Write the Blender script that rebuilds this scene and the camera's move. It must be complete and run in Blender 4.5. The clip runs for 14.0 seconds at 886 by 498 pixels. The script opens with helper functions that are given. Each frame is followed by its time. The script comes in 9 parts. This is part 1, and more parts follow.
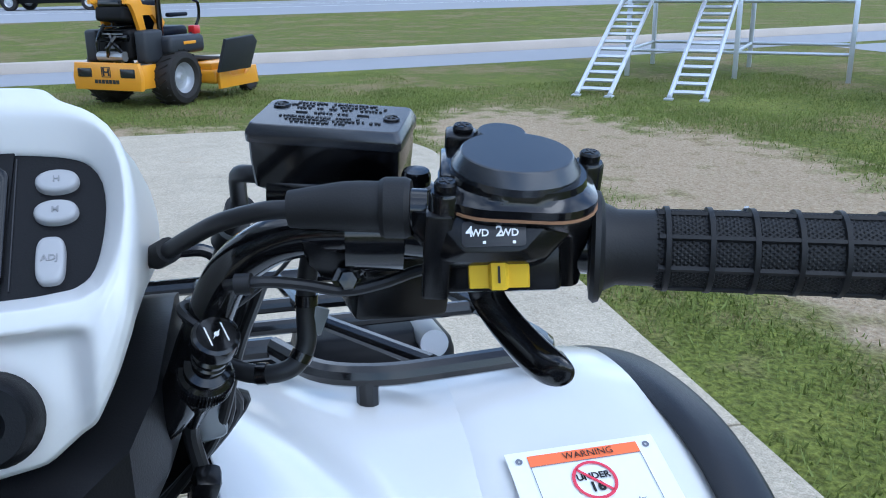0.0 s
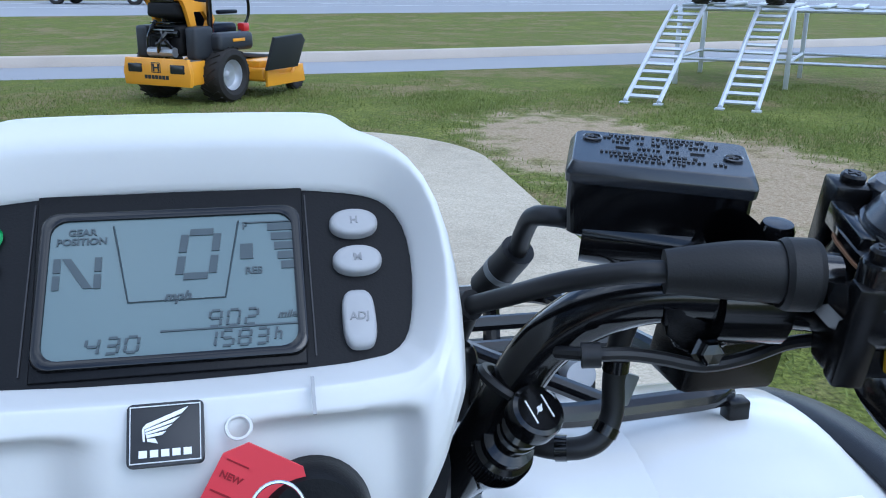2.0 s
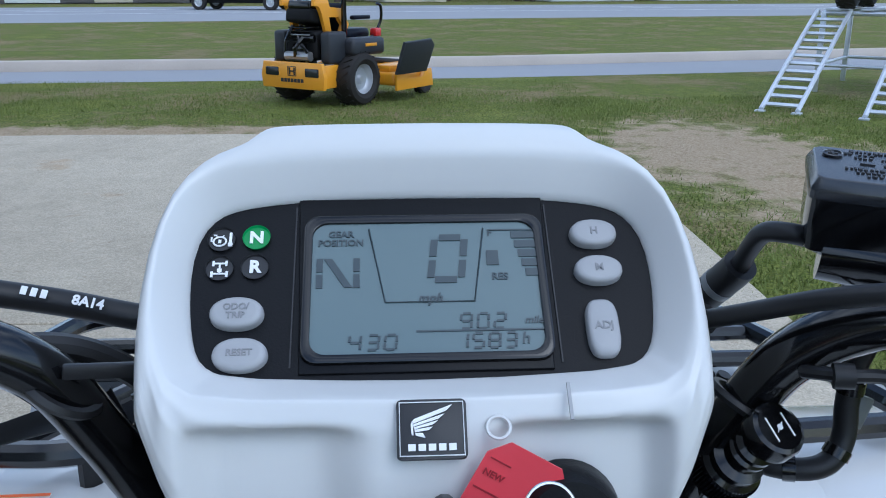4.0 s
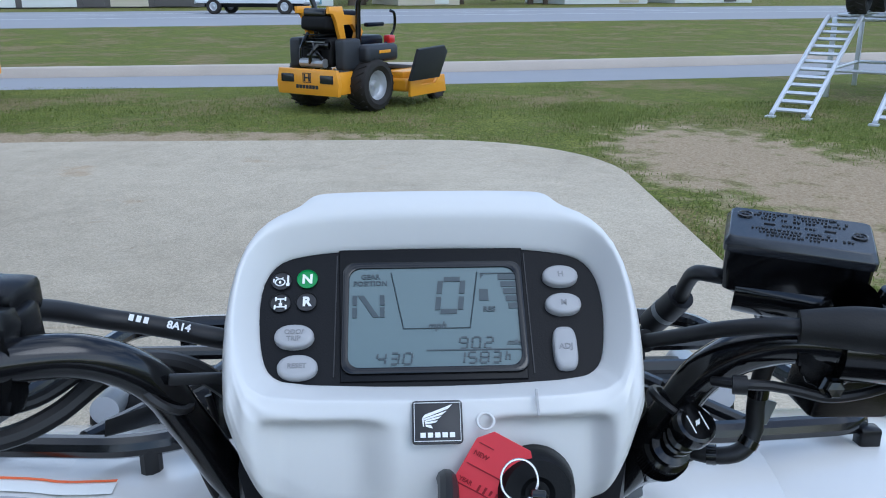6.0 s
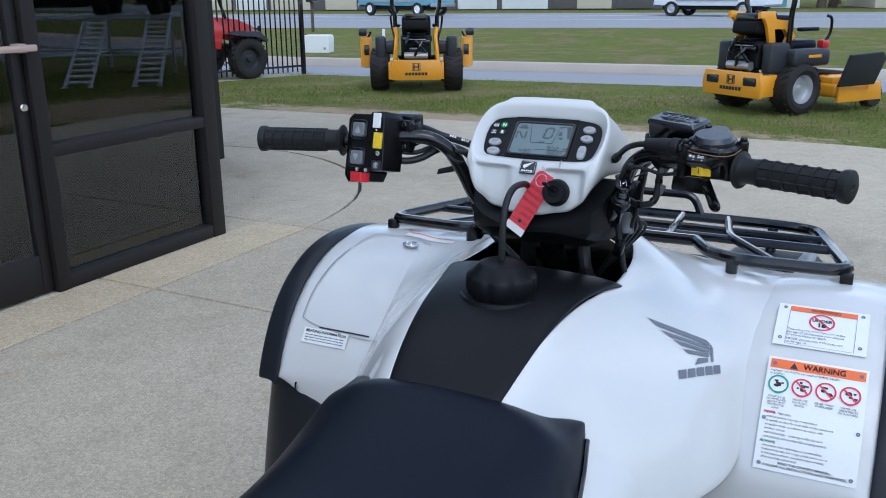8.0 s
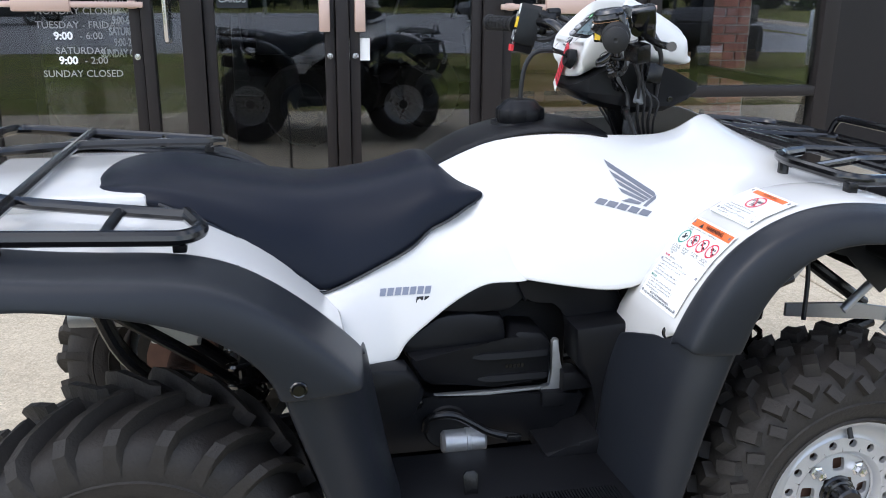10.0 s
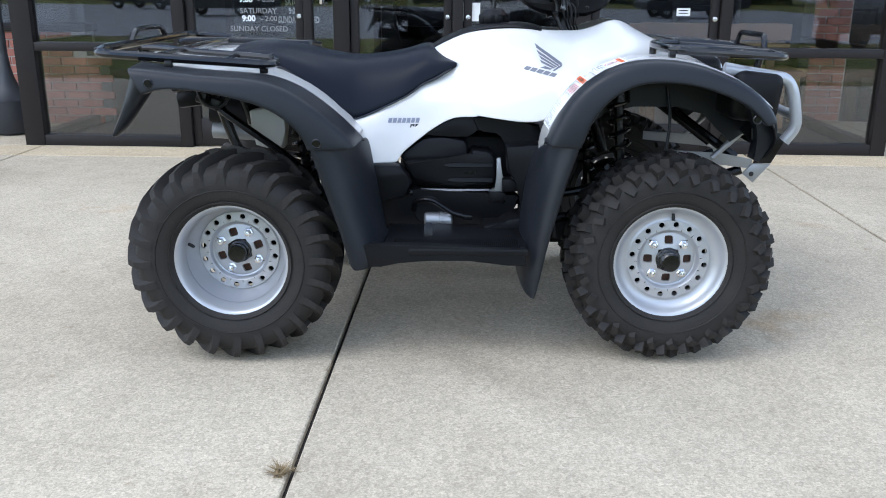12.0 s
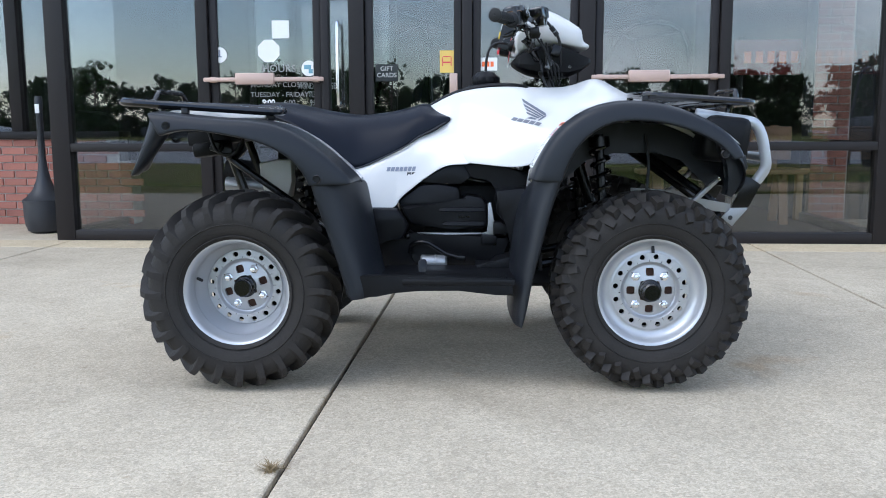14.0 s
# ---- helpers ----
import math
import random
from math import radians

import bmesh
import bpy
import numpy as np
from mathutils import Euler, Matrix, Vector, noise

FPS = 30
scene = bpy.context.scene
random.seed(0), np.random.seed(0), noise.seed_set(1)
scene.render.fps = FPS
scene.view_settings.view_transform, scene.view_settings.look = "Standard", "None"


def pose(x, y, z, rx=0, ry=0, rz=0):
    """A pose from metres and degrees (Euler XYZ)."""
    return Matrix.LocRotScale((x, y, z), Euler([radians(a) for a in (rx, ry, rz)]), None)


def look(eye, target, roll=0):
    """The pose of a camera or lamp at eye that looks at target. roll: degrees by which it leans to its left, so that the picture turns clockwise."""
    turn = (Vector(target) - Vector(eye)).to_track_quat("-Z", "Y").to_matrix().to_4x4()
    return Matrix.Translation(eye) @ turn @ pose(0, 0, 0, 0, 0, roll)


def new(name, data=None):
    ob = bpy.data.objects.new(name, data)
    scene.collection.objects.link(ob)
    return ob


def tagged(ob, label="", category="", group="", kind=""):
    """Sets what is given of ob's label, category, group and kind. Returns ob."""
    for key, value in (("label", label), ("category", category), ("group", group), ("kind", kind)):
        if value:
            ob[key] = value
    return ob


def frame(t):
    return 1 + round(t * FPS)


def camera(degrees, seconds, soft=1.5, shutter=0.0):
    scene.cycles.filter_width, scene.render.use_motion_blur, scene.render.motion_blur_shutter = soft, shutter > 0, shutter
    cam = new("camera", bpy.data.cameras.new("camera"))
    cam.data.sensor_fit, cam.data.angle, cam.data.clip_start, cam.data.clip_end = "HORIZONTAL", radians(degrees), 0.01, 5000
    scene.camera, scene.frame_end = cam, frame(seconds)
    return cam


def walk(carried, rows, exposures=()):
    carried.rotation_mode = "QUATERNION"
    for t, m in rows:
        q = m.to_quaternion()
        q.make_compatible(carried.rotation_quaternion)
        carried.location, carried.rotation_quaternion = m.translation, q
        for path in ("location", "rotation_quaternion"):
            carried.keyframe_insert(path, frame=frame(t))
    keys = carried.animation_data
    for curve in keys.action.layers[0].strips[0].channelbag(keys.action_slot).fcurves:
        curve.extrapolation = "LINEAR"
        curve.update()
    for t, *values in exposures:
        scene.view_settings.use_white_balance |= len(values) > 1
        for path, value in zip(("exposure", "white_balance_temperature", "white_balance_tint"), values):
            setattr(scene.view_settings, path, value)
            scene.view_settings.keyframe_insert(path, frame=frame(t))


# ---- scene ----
import functools
cam = camera(54.0, 14.0, 1.0)

PATH = [
    (0, (-0.134, -0.155, 1.285), (1.719, -0.609, 0.687), -0.7),
    (0.5, (-0.129, -0.15, 1.278), (1.701, -0.689, 0.678), -0.5),
    (1, (-0.092, -0.116, 1.298), (1.734, -0.668, 0.698), -0.3),
    (1.5, (-0.056, -0.082, 1.301), (1.785, -0.586, 0.703), 0.2),
    (2, (-0.039, -0.038, 1.29), (1.831, -0.426, 0.696), 0.5),
    (2.5, (-0.037, -0.007, 1.29), (1.853, -0.292, 0.701), 0.6),
    (3, (-0.034, 0.006, 1.29), (1.867, -0.199, 0.702), 0.6),
    (3.5, (-0.037, 0.012, 1.292), (1.869, -0.134, 0.706), 0.3),
    (6, (-0.15, 0.016, 1.349), (1.761, -0.077, 0.769), -0.0),
    (6.5, (-0.371, -0.01, 1.412), (1.545, -0.082, 0.845), -0.1),
    (7, (-0.666, -0.054, 1.47), (1.254, -0.043, 0.907), -0.0),
    (7.5, (-0.882, -0.213, 1.478), (1.003, 0.13, 0.906), -0.4),
    (8, (-0.989, -0.458, 1.403), (0.73, 0.388, 0.83), -0.5),
    (10.5, (-0.251, -2.209, 1.239), (-0.061, -0.302, 0.669), 0.6),
    (11, (-0.153, -2.594, 1.252), (-0.044, -0.684, 0.677), 0.5),
    (11.5, (-0.070, -2.849, 1.197), (-0.008, -0.940, 0.604), 0.4),
    (12, (-0.006, -2.990, 1.085), (-0.021, -1.074, 0.511), 0.4),
    (12.5, (-0.009, -3.07, 0.992), (-0.059, -1.129, 0.512), 0.2),
    (13, (0.009, -3.092, 0.927), (-0.056, -1.135, 0.521), -0.0),
    (13.5, (0.067, -3.16, 0.858), (-0.009, -1.188, 0.533), -0.3),
    (14, (0.103, -3.205, 0.826), (0.026, -1.226, 0.548), -0.2),
]
walk(cam, [(t, look(eye, aim, lean)) for t, eye, aim, lean in PATH],
     [(0, 0.72, 5330, 7), (1.5, 0.80, 5300, 7), (2.6, 0.46, 5320, 7), (3.5, 0.38, 5380, 7), (6.5, 0.44, 5520, 7), (8, 0.42, 5650, 8), (10.5, 1.20, 6450, 12), (12, 1.04, 5950, 9), (14, 0.94, 5900, 9)])

# ---- light ----
world = bpy.data.worlds.new("sky")
scene.world = world
world.use_nodes = True
wt = world.node_tree
sky = wt.nodes.new("ShaderNodeTexSky")
sky.sky_type = 'NISHITA'
sky.sun_disc = False
sky.sun_elevation = radians(50)
sky.sun_rotation = radians(230)
sky.dust_density = 0.7
wco = wt.nodes.new("ShaderNodeTexCoord")
wmap = wt.nodes.new("ShaderNodeMapping"); wmap.inputs["Scale"].default_value = (1.0, 1.0, 2.6)
cloud = wt.nodes.new("ShaderNodeTexNoise"); cloud.inputs["Scale"].default_value = 2.3; cloud.inputs["Detail"].default_value = 7; cloud.inputs["Roughness"].default_value = 0.58
cover = wt.nodes.new("ShaderNodeMapRange"); cover.inputs[1].default_value = 0.44; cover.inputs[2].default_value = 0.66; cover.inputs[4].default_value = 0.85
sky_mix = wt.nodes.new("ShaderNodeMix"); sky_mix.data_type = 'RGBA'; sky_mix.inputs[7].default_value = (11.0, 11.2, 11.6, 1)
wt.links.new(wco.outputs["Generated"], wmap.inputs["Vector"]); wt.links.new(wmap.outputs[0], cloud.inputs["Vector"])
wt.links.new(cloud.outputs[0], cover.inputs[0]); wt.links.new(cover.outputs[0], sky_mix.inputs[0])
wt.links.new(sky.outputs[0], sky_mix.inputs[6]); wt.links.new(sky_mix.outputs[2], wt.nodes["Background"].inputs[0])
wt.nodes["Background"].inputs[1].default_value = 0.15
sun_data = bpy.data.lights.new("sun", 'SUN')
sun_data.energy, sun_data.angle, sun_data.color = 0.5, radians(32), (1.0, 0.97, 0.93)
sun = new("sun", sun_data)
sun.matrix_world = look((-18, -14, 28), (0, 0, 0))

# ---- materials ----
def _nodes(name):
    m = bpy.data.materials.new(name)
    m.use_nodes = True
    nt = m.node_tree
    return m, nt, nt.nodes["Principled BSDF"], nt.nodes.new, nt.links.new


def paint(name, color, rough=0.5, metal=0.0, vary=0.08, scale=6.0, grain=120.0, bump=0.0, fine=0.05, coat=0.0, spec=0.5, island=0.0, rvary=0.08):
    """A surface with broad blotches, fine grain and relief, at true size."""
    m, nt, p, node, link = _nodes(name)
    co = node("ShaderNodeTexCoord")
    big = node("ShaderNodeTexNoise"); big.inputs["Scale"].default_value = scale; big.inputs["Detail"].default_value = 5
    sml = node("ShaderNodeTexNoise"); sml.inputs["Scale"].default_value = grain; sml.inputs["Detail"].default_value = 3
    link(co.outputs["Object"], big.inputs["Vector"]); link(co.outputs["Object"], sml.inputs["Vector"])
    mix = node("ShaderNodeMath"); mix.operation = 'MULTIPLY_ADD'
    link(sml.outputs[0], mix.inputs[0]); mix.inputs[1].default_value = fine; mix.inputs[2].default_value = 1 - vary / 2 - fine / 2
    add = node("ShaderNodeMath"); add.operation = 'MULTIPLY_ADD'
    link(big.outputs[0], add.inputs[0]); add.inputs[1].default_value = vary; link(mix.outputs[0], add.inputs[2])
    last = add
    if island:
        geo = node("ShaderNodeObjectInfo")
        isl = node("ShaderNodeMath"); isl.operation = 'MULTIPLY_ADD'
        link(geo.outputs["Random"], isl.inputs[0]); isl.inputs[1].default_value = island; link(add.outputs[0], isl.inputs[2])
        last = isl
    tint = node("ShaderNodeMix"); tint.data_type = 'RGBA'; tint.blend_type = 'MULTIPLY'; tint.inputs[0].default_value = 1
    tint.inputs[6].default_value = (*color, 1)
    link(last.outputs[0], tint.inputs[7])
    link(tint.outputs[2], p.inputs["Base Color"])
    rr = node("ShaderNodeMath"); rr.operation = 'MULTIPLY_ADD'
    link(big.outputs[0], rr.inputs[0]); rr.inputs[1].default_value = rvary; rr.inputs[2].default_value = rough - rvary / 2
    link(rr.outputs[0], p.inputs["Roughness"])
    p.inputs["Metallic"].default_value = metal
    p.inputs["Coat Weight"].default_value = coat
    p.inputs["Coat Roughness"].default_value = 0.08
    p.inputs["Specular IOR Level"].default_value = spec
    if bump:
        b = node("ShaderNodeBump"); b.inputs["Strength"].default_value = 1.0; b.inputs["Distance"].default_value = bump
        link(sml.outputs[0], b.inputs["Height"]); link(b.outputs[0], p.inputs["Normal"])
    return m


WHITE = paint("white_plastic", (0.64, 0.630, 0.605), 0.22, vary=0.03, fine=0.01, coat=0.5)
PODWHITE = paint("white_pod", (0.63, 0.628, 0.612), 0.33, vary=0.02, fine=0.01, coat=0.15)
BLACKP = paint("black_plastic", (0.0064, 0.0067, 0.0080), 0.40, vary=0.3, scale=9, grain=900, bump=0.00012, fine=0.25, spec=0.17)
FLARE = paint("flare_plastic", (0.0112, 0.0130, 0.0170), 0.36, vary=0.5, scale=5, grain=1200, bump=0.0002, fine=0.25, spec=0.30, rvary=0.14)
GLOSSB = paint("gloss_black_paint", (0.004, 0.004, 0.0046), 0.17, vary=0.15, grain=400, fine=0.1, coat=0.4, spec=0.34)
SATINB = paint("satin_black_metal", (0.0045, 0.0045, 0.005), 0.25, vary=0.2, grain=600, fine=0.1, bump=0.00004, spec=0.30)
LIDB = paint("smooth_black_lid", (0.016, 0.018, 0.022), 0.25, vary=0.15, grain=500, fine=0.1, spec=0.8)
SEAT = paint("seat_vinyl", (0.0042, 0.0062, 0.0125), 0.36, vary=0.35, scale=4, grain=1500, bump=0.0002, fine=0.25, spec=0.17, rvary=0.14)
RUBBER = paint("tyre_rubber", (0.0205, 0.0180, 0.0162), 0.66, vary=1.2, scale=7, grain=160, bump=0.0012, fine=0.5, spec=0.32, rvary=0.2)
GRIPR = paint("grip_rubber", (0.009, 0.009, 0.0095), 0.55, vary=0.2, grain=900, bump=0.0001, fine=0.2, spec=0.34)
RIM = paint("rim_silver", (0.47, 0.48, 0.50), 0.36, metal=0.55, vary=0.10, scale=18, grain=300, fine=0.06)
CHROME = paint("bright_metal", (0.75, 0.75, 0.76), 0.22, metal=1.0, vary=0.08)
STEEL = paint("dull_steel", (0.36, 0.37, 0.38), 0.42, metal=0.7, vary=0.25, grain=200, fine=0.15)
BUMPER = paint("silver_guard_paint", (0.45, 0.47, 0.50), 0.34, metal=0.55, vary=0.1)
RUST = paint("rusty_drum", (0.085, 0.04, 0.025), 0.8, vary=0.6, scale=40)
ENGINE = paint("engine_dark", (0.006, 0.006, 0.0065), 0.65, vary=0.4, grain=200, fine=0.2, bump=0.0006, spec=0.2)
TANK = paint("milky_plastic", (0.55, 0.55, 0.50), 0.45, vary=0.1)
YELLOW = paint("switch_yellow", (0.80, 0.52, 0.02), 0.42, vary=0.06)
RED = paint("switch_red", (0.62, 0.02, 0.03), 0.42, vary=0.06)
GREYBTN = paint("grey_button", (0.34, 0.34, 0.345), 0.45, vary=0.05)
DKBTN = paint("dark_grey_button", (0.16, 0.17, 0.18), 0.3, vary=0.1)
INKW = paint("white_ink", (0.82, 0.82, 0.82), 0.5, vary=0.04)
INKB = paint("black_ink", (0.02, 0.02, 0.022), 0.5, vary=0.1)
INKG = paint("grey_ink", (0.14, 0.15, 0.18), 0.4, vary=0.1)
INKS = paint("slate_ink", (0.20, 0.22, 0.28), 0.4, vary=0.1)
INKO = paint("orange_ink", (0.85, 0.16, 0.04), 0.5, vary=0.05)
INKR = paint("red_ink", (0.65, 0.03, 0.07), 0.5, vary=0.05)
INKT = paint("teal_ink", (0.02, 0.28, 0.20), 0.5, vary=0.05)
PAPER = paint("label_white", (0.80, 0.80, 0.77), 0.4, vary=0.05)
TAGRED = paint("tag_red", (0.72, 0.05, 0.07), 0.45, vary=0.08, coat=0.3)
TAGDK = paint("tag_ink", (0.30, 0.01, 0.02), 0.5, vary=0.1)
CABLE = paint("cable_rubber", (0.015, 0.015, 0.016), 0.42, vary=0.15, spec=0.34)
MOWY = paint("mower_yellow", (0.78, 0.33, 0.015), 0.38, vary=0.08, coat=0.3)
MOWG = paint("mower_charcoal", (0.020, 0.022, 0.027), 0.5, vary=0.15)
ALU = paint("ramp_aluminium", (0.62, 0.64, 0.67), 0.4, metal=0.6, vary=0.15, grain=60)
FRAME = paint("bronze_frame", (0.017, 0.0145, 0.0145), 0.45, vary=0.15, grain=300, spec=0.25)
TAN = paint("push_bar_tan", (0.50, 0.36, 0.30), 0.4, metal=0.3, vary=0.08)
CHERRY = paint("vehicle_red", (0.55, 0.02, 0.02), 0.3, vary=0.06, coat=0.5)


def lcd_material():
    m, nt, p, node, link = _nodes("lcd_glass")
    p.inputs["Base Color"].default_value = (0.12, 0.165, 0.172, 1)
    p.inputs["Roughness"].default_value = 0.16
    n = node("ShaderNodeTexNoise"); n.inputs["Scale"].default_value = 14
    r = node("ShaderNodeMapRange"); r.inputs[3].default_value = 0.12; r.inputs[4].default_value = 0.24
    link(n.outputs[0], r.inputs[0]); link(r.outputs[0], p.inputs["Roughness"])
    return m


LCD = lcd_material()


@functools.lru_cache(None)
def paint_once(name, color, rough):
    return paint(name, color, rough, vary=.1)


LCDINK = paint("lcd_segment", (0.045, 0.062, 0.07), 0.3, vary=0.1)


def led_material():
    m, nt, p, node, link = _nodes("green_lamp")
    p.inputs["Base Color"].default_value = (0.01, 0.14, 0.035, 1)
    p.inputs["Emission Color"].default_value = (0.03, 0.8, 0.2, 1)
    p.inputs["Emission Strength"].default_value = 0.10
    return m


LEDG = led_material()


def glass_material(name, tint, rough=0.0):
    m, nt, p, node, link = _nodes(name)
    nt.nodes.remove(p)
    out = nt.nodes["Material Output"]
    t = node("ShaderNodeBsdfTransparent"); t.inputs[0].default_value = (*tint, 1)
    g = node("ShaderNodeBsdfGlossy"); g.inputs["Roughness"].default_value = rough; g.inputs["Color"].default_value = (0.92, 0.94, 0.96, 1)
    f = node("ShaderNodeFresnel"); f.inputs[0].default_value = 1.84
    wob = node("ShaderNodeTexNoise"); wob.inputs["Scale"].default_value = 0.8
    co = node("ShaderNodeTexCoord"); link(co.outputs["Object"], wob.inputs["Vector"])
    b = node("ShaderNodeBump"); b.inputs["Distance"].default_value = 0.0018; b.inputs["Strength"].default_value = 0.5
    link(wob.outputs[0], b.inputs["Height"]); link(b.outputs[0], g.inputs["Normal"])
    mx = node("ShaderNodeMixShader")
    link(f.outputs[0], mx.inputs[0]); link(t.outputs[0], mx.inputs[1]); link(g.outputs[0], mx.inputs[2])
    link(mx.outputs[0], out.inputs[0])
    return m


GLASS = glass_material("tinted_glass", (0.80, 0.81, 0.805))


def concrete_material(name, dark, light):
    m, nt, p, node, link = _nodes(name)
    co = node("ShaderNodeTexCoord")
    def noise_tex(scale, detail=4, rough=0.55):
        n = node("ShaderNodeTexNoise"); n.inputs["Scale"].default_value = scale; n.inputs["Detail"].default_value = detail; n.inputs["Roughness"].default_value = rough
        link(co.outputs["Object"], n.inputs["Vector"]); return n
    broad, mid, fine = noise_tex(0.55, 5), noise_tex(5, 6, 0.65), noise_tex(150, 3, 0.7)
    vor = node("ShaderNodeTexVoronoi"); vor.inputs["Scale"].default_value = 95; link(co.outputs["Object"], vor.inputs["Vector"])
    ramp = node("ShaderNodeValToRGB")
    e = ramp.color_ramp.elements
    e[0].position, e[0].color = 0.30, (*dark, 1)
    e[1].position, e[1].color = 0.72, (*light, 1)
    s = node("ShaderNodeMath"); s.operation = 'MULTIPLY_ADD'; link(mid.outputs[0], s.inputs[0]); s.inputs[1].default_value = 0.45
    s2 = node("ShaderNodeMath"); s2.operation = 'MULTIPLY_ADD'; link(broad.outputs[0], s2.inputs[0]); s2.inputs[1].default_value = 0.5; link(s.outputs[0], s2.inputs[2]); s.inputs[2].default_value = 0.02
    link(s2.outputs[0], ramp.inputs[0])
    peb = node("ShaderNodeValToRGB")
    pe = peb.color_ramp.elements
    pe[0].position, pe[0].color = 0.0, (0.70, 0.675, 0.655, 1)
    pe[1].position, pe[1].color = 1.0, (1.08, 1.06, 1.045, 1)
    link(vor.outputs["Color"], peb.inputs[0])
    mul = node("ShaderNodeMix"); mul.data_type = 'RGBA'; mul.blend_type = 'MULTIPLY'; mul.inputs[0].default_value = 0.85
    link(ramp.outputs[0], mul.inputs[6]); link(peb.outputs[0], mul.inputs[7])
    fr = node("ShaderNodeMapRange"); link(fine.outputs[0], fr.inputs[0]); fr.inputs[1].default_value = 0.3; fr.inputs[2].default_value = 0.7; fr.inputs[3].default_value = 0.72; fr.inputs[4].default_value = 1.25
    m2 = node("ShaderNodeMix"); m2.data_type = 'RGBA'; m2.blend_type = 'MULTIPLY'; m2.inputs[0].default_value = 1
    link(mul.outputs[2], m2.inputs[6]); link(fr.outputs[0], m2.inputs[7])
    oi = node("ShaderNodeObjectInfo"); orr = node("ShaderNodeMapRange"); link(oi.outputs["Random"], orr.inputs[0]); orr.inputs[3].default_value = 0.92; orr.inputs[4].default_value = 1.06
    m3 = node("ShaderNodeMix"); m3.data_type = 'RGBA'; m3.blend_type = 'MULTIPLY'; m3.inputs[0].default_value = 1
    link(m2.outputs[2], m3.inputs[6]); link(orr.outputs[0], m3.inputs[7])
    # rust and tyre stains in uneven spots
    last = m3
    for sc, lo, hi, amt, col in ((1.3, 0.63, 0.72, 0.55, (0.80, 0.62, 0.44, 1)), (0.8, 0.58, 0.72, 0.8, (0.74, 0.72, 0.70, 1)), (9.0, 0.66, 0.72, 0.6, (0.62, 0.55, 0.48, 1))):
        sn = noise_tex(sc, 6, 0.6)
        sr = node("ShaderNodeMapRange"); link(sn.outputs[0], sr.inputs[0]); sr.inputs[1].default_value = lo; sr.inputs[2].default_value = hi; sr.inputs[4].default_value = amt
        sm = node("ShaderNodeMix"); sm.data_type = 'RGBA'; sm.blend_type = 'MULTIPLY'
        link(sr.outputs[0], sm.inputs[0]); link(last.outputs[2], sm.inputs[6]); sm.inputs[7].default_value = col
        last = sm
    link(last.outputs[2], p.inputs["Base Color"])
    p.inputs["Roughness"].default_value = 0.85
    p.inputs["Specular IOR Level"].default_value = 0.3
    b = node("ShaderNodeBump"); b.inputs["Distance"].default_value = 0.002; link(fine.outputs[0], b.inputs["Height"]); link(b.outputs[0], p.inputs["Normal"])
    return m


CONCRETE = concrete_material("exposed_concrete", (0.44, 0.378, 0.280), (0.66, 0.585, 0.450))
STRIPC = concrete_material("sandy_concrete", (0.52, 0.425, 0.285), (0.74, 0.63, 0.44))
KERB = paint("kerb_concrete", (0.46, 0.40, 0.34), 0.85, vary=0.25, scale=1.5, grain=60, fine=0.2, bump=0.002)
ASPHALT = paint("road_asphalt", (0.285, 0.287, 0.297), 0.8, vary=0.15, scale=0.5, grain=60, fine=0.15)
JOINT = paint("joint_filler", (0.035, 0.03, 0.026), 0.9, vary=0.3)


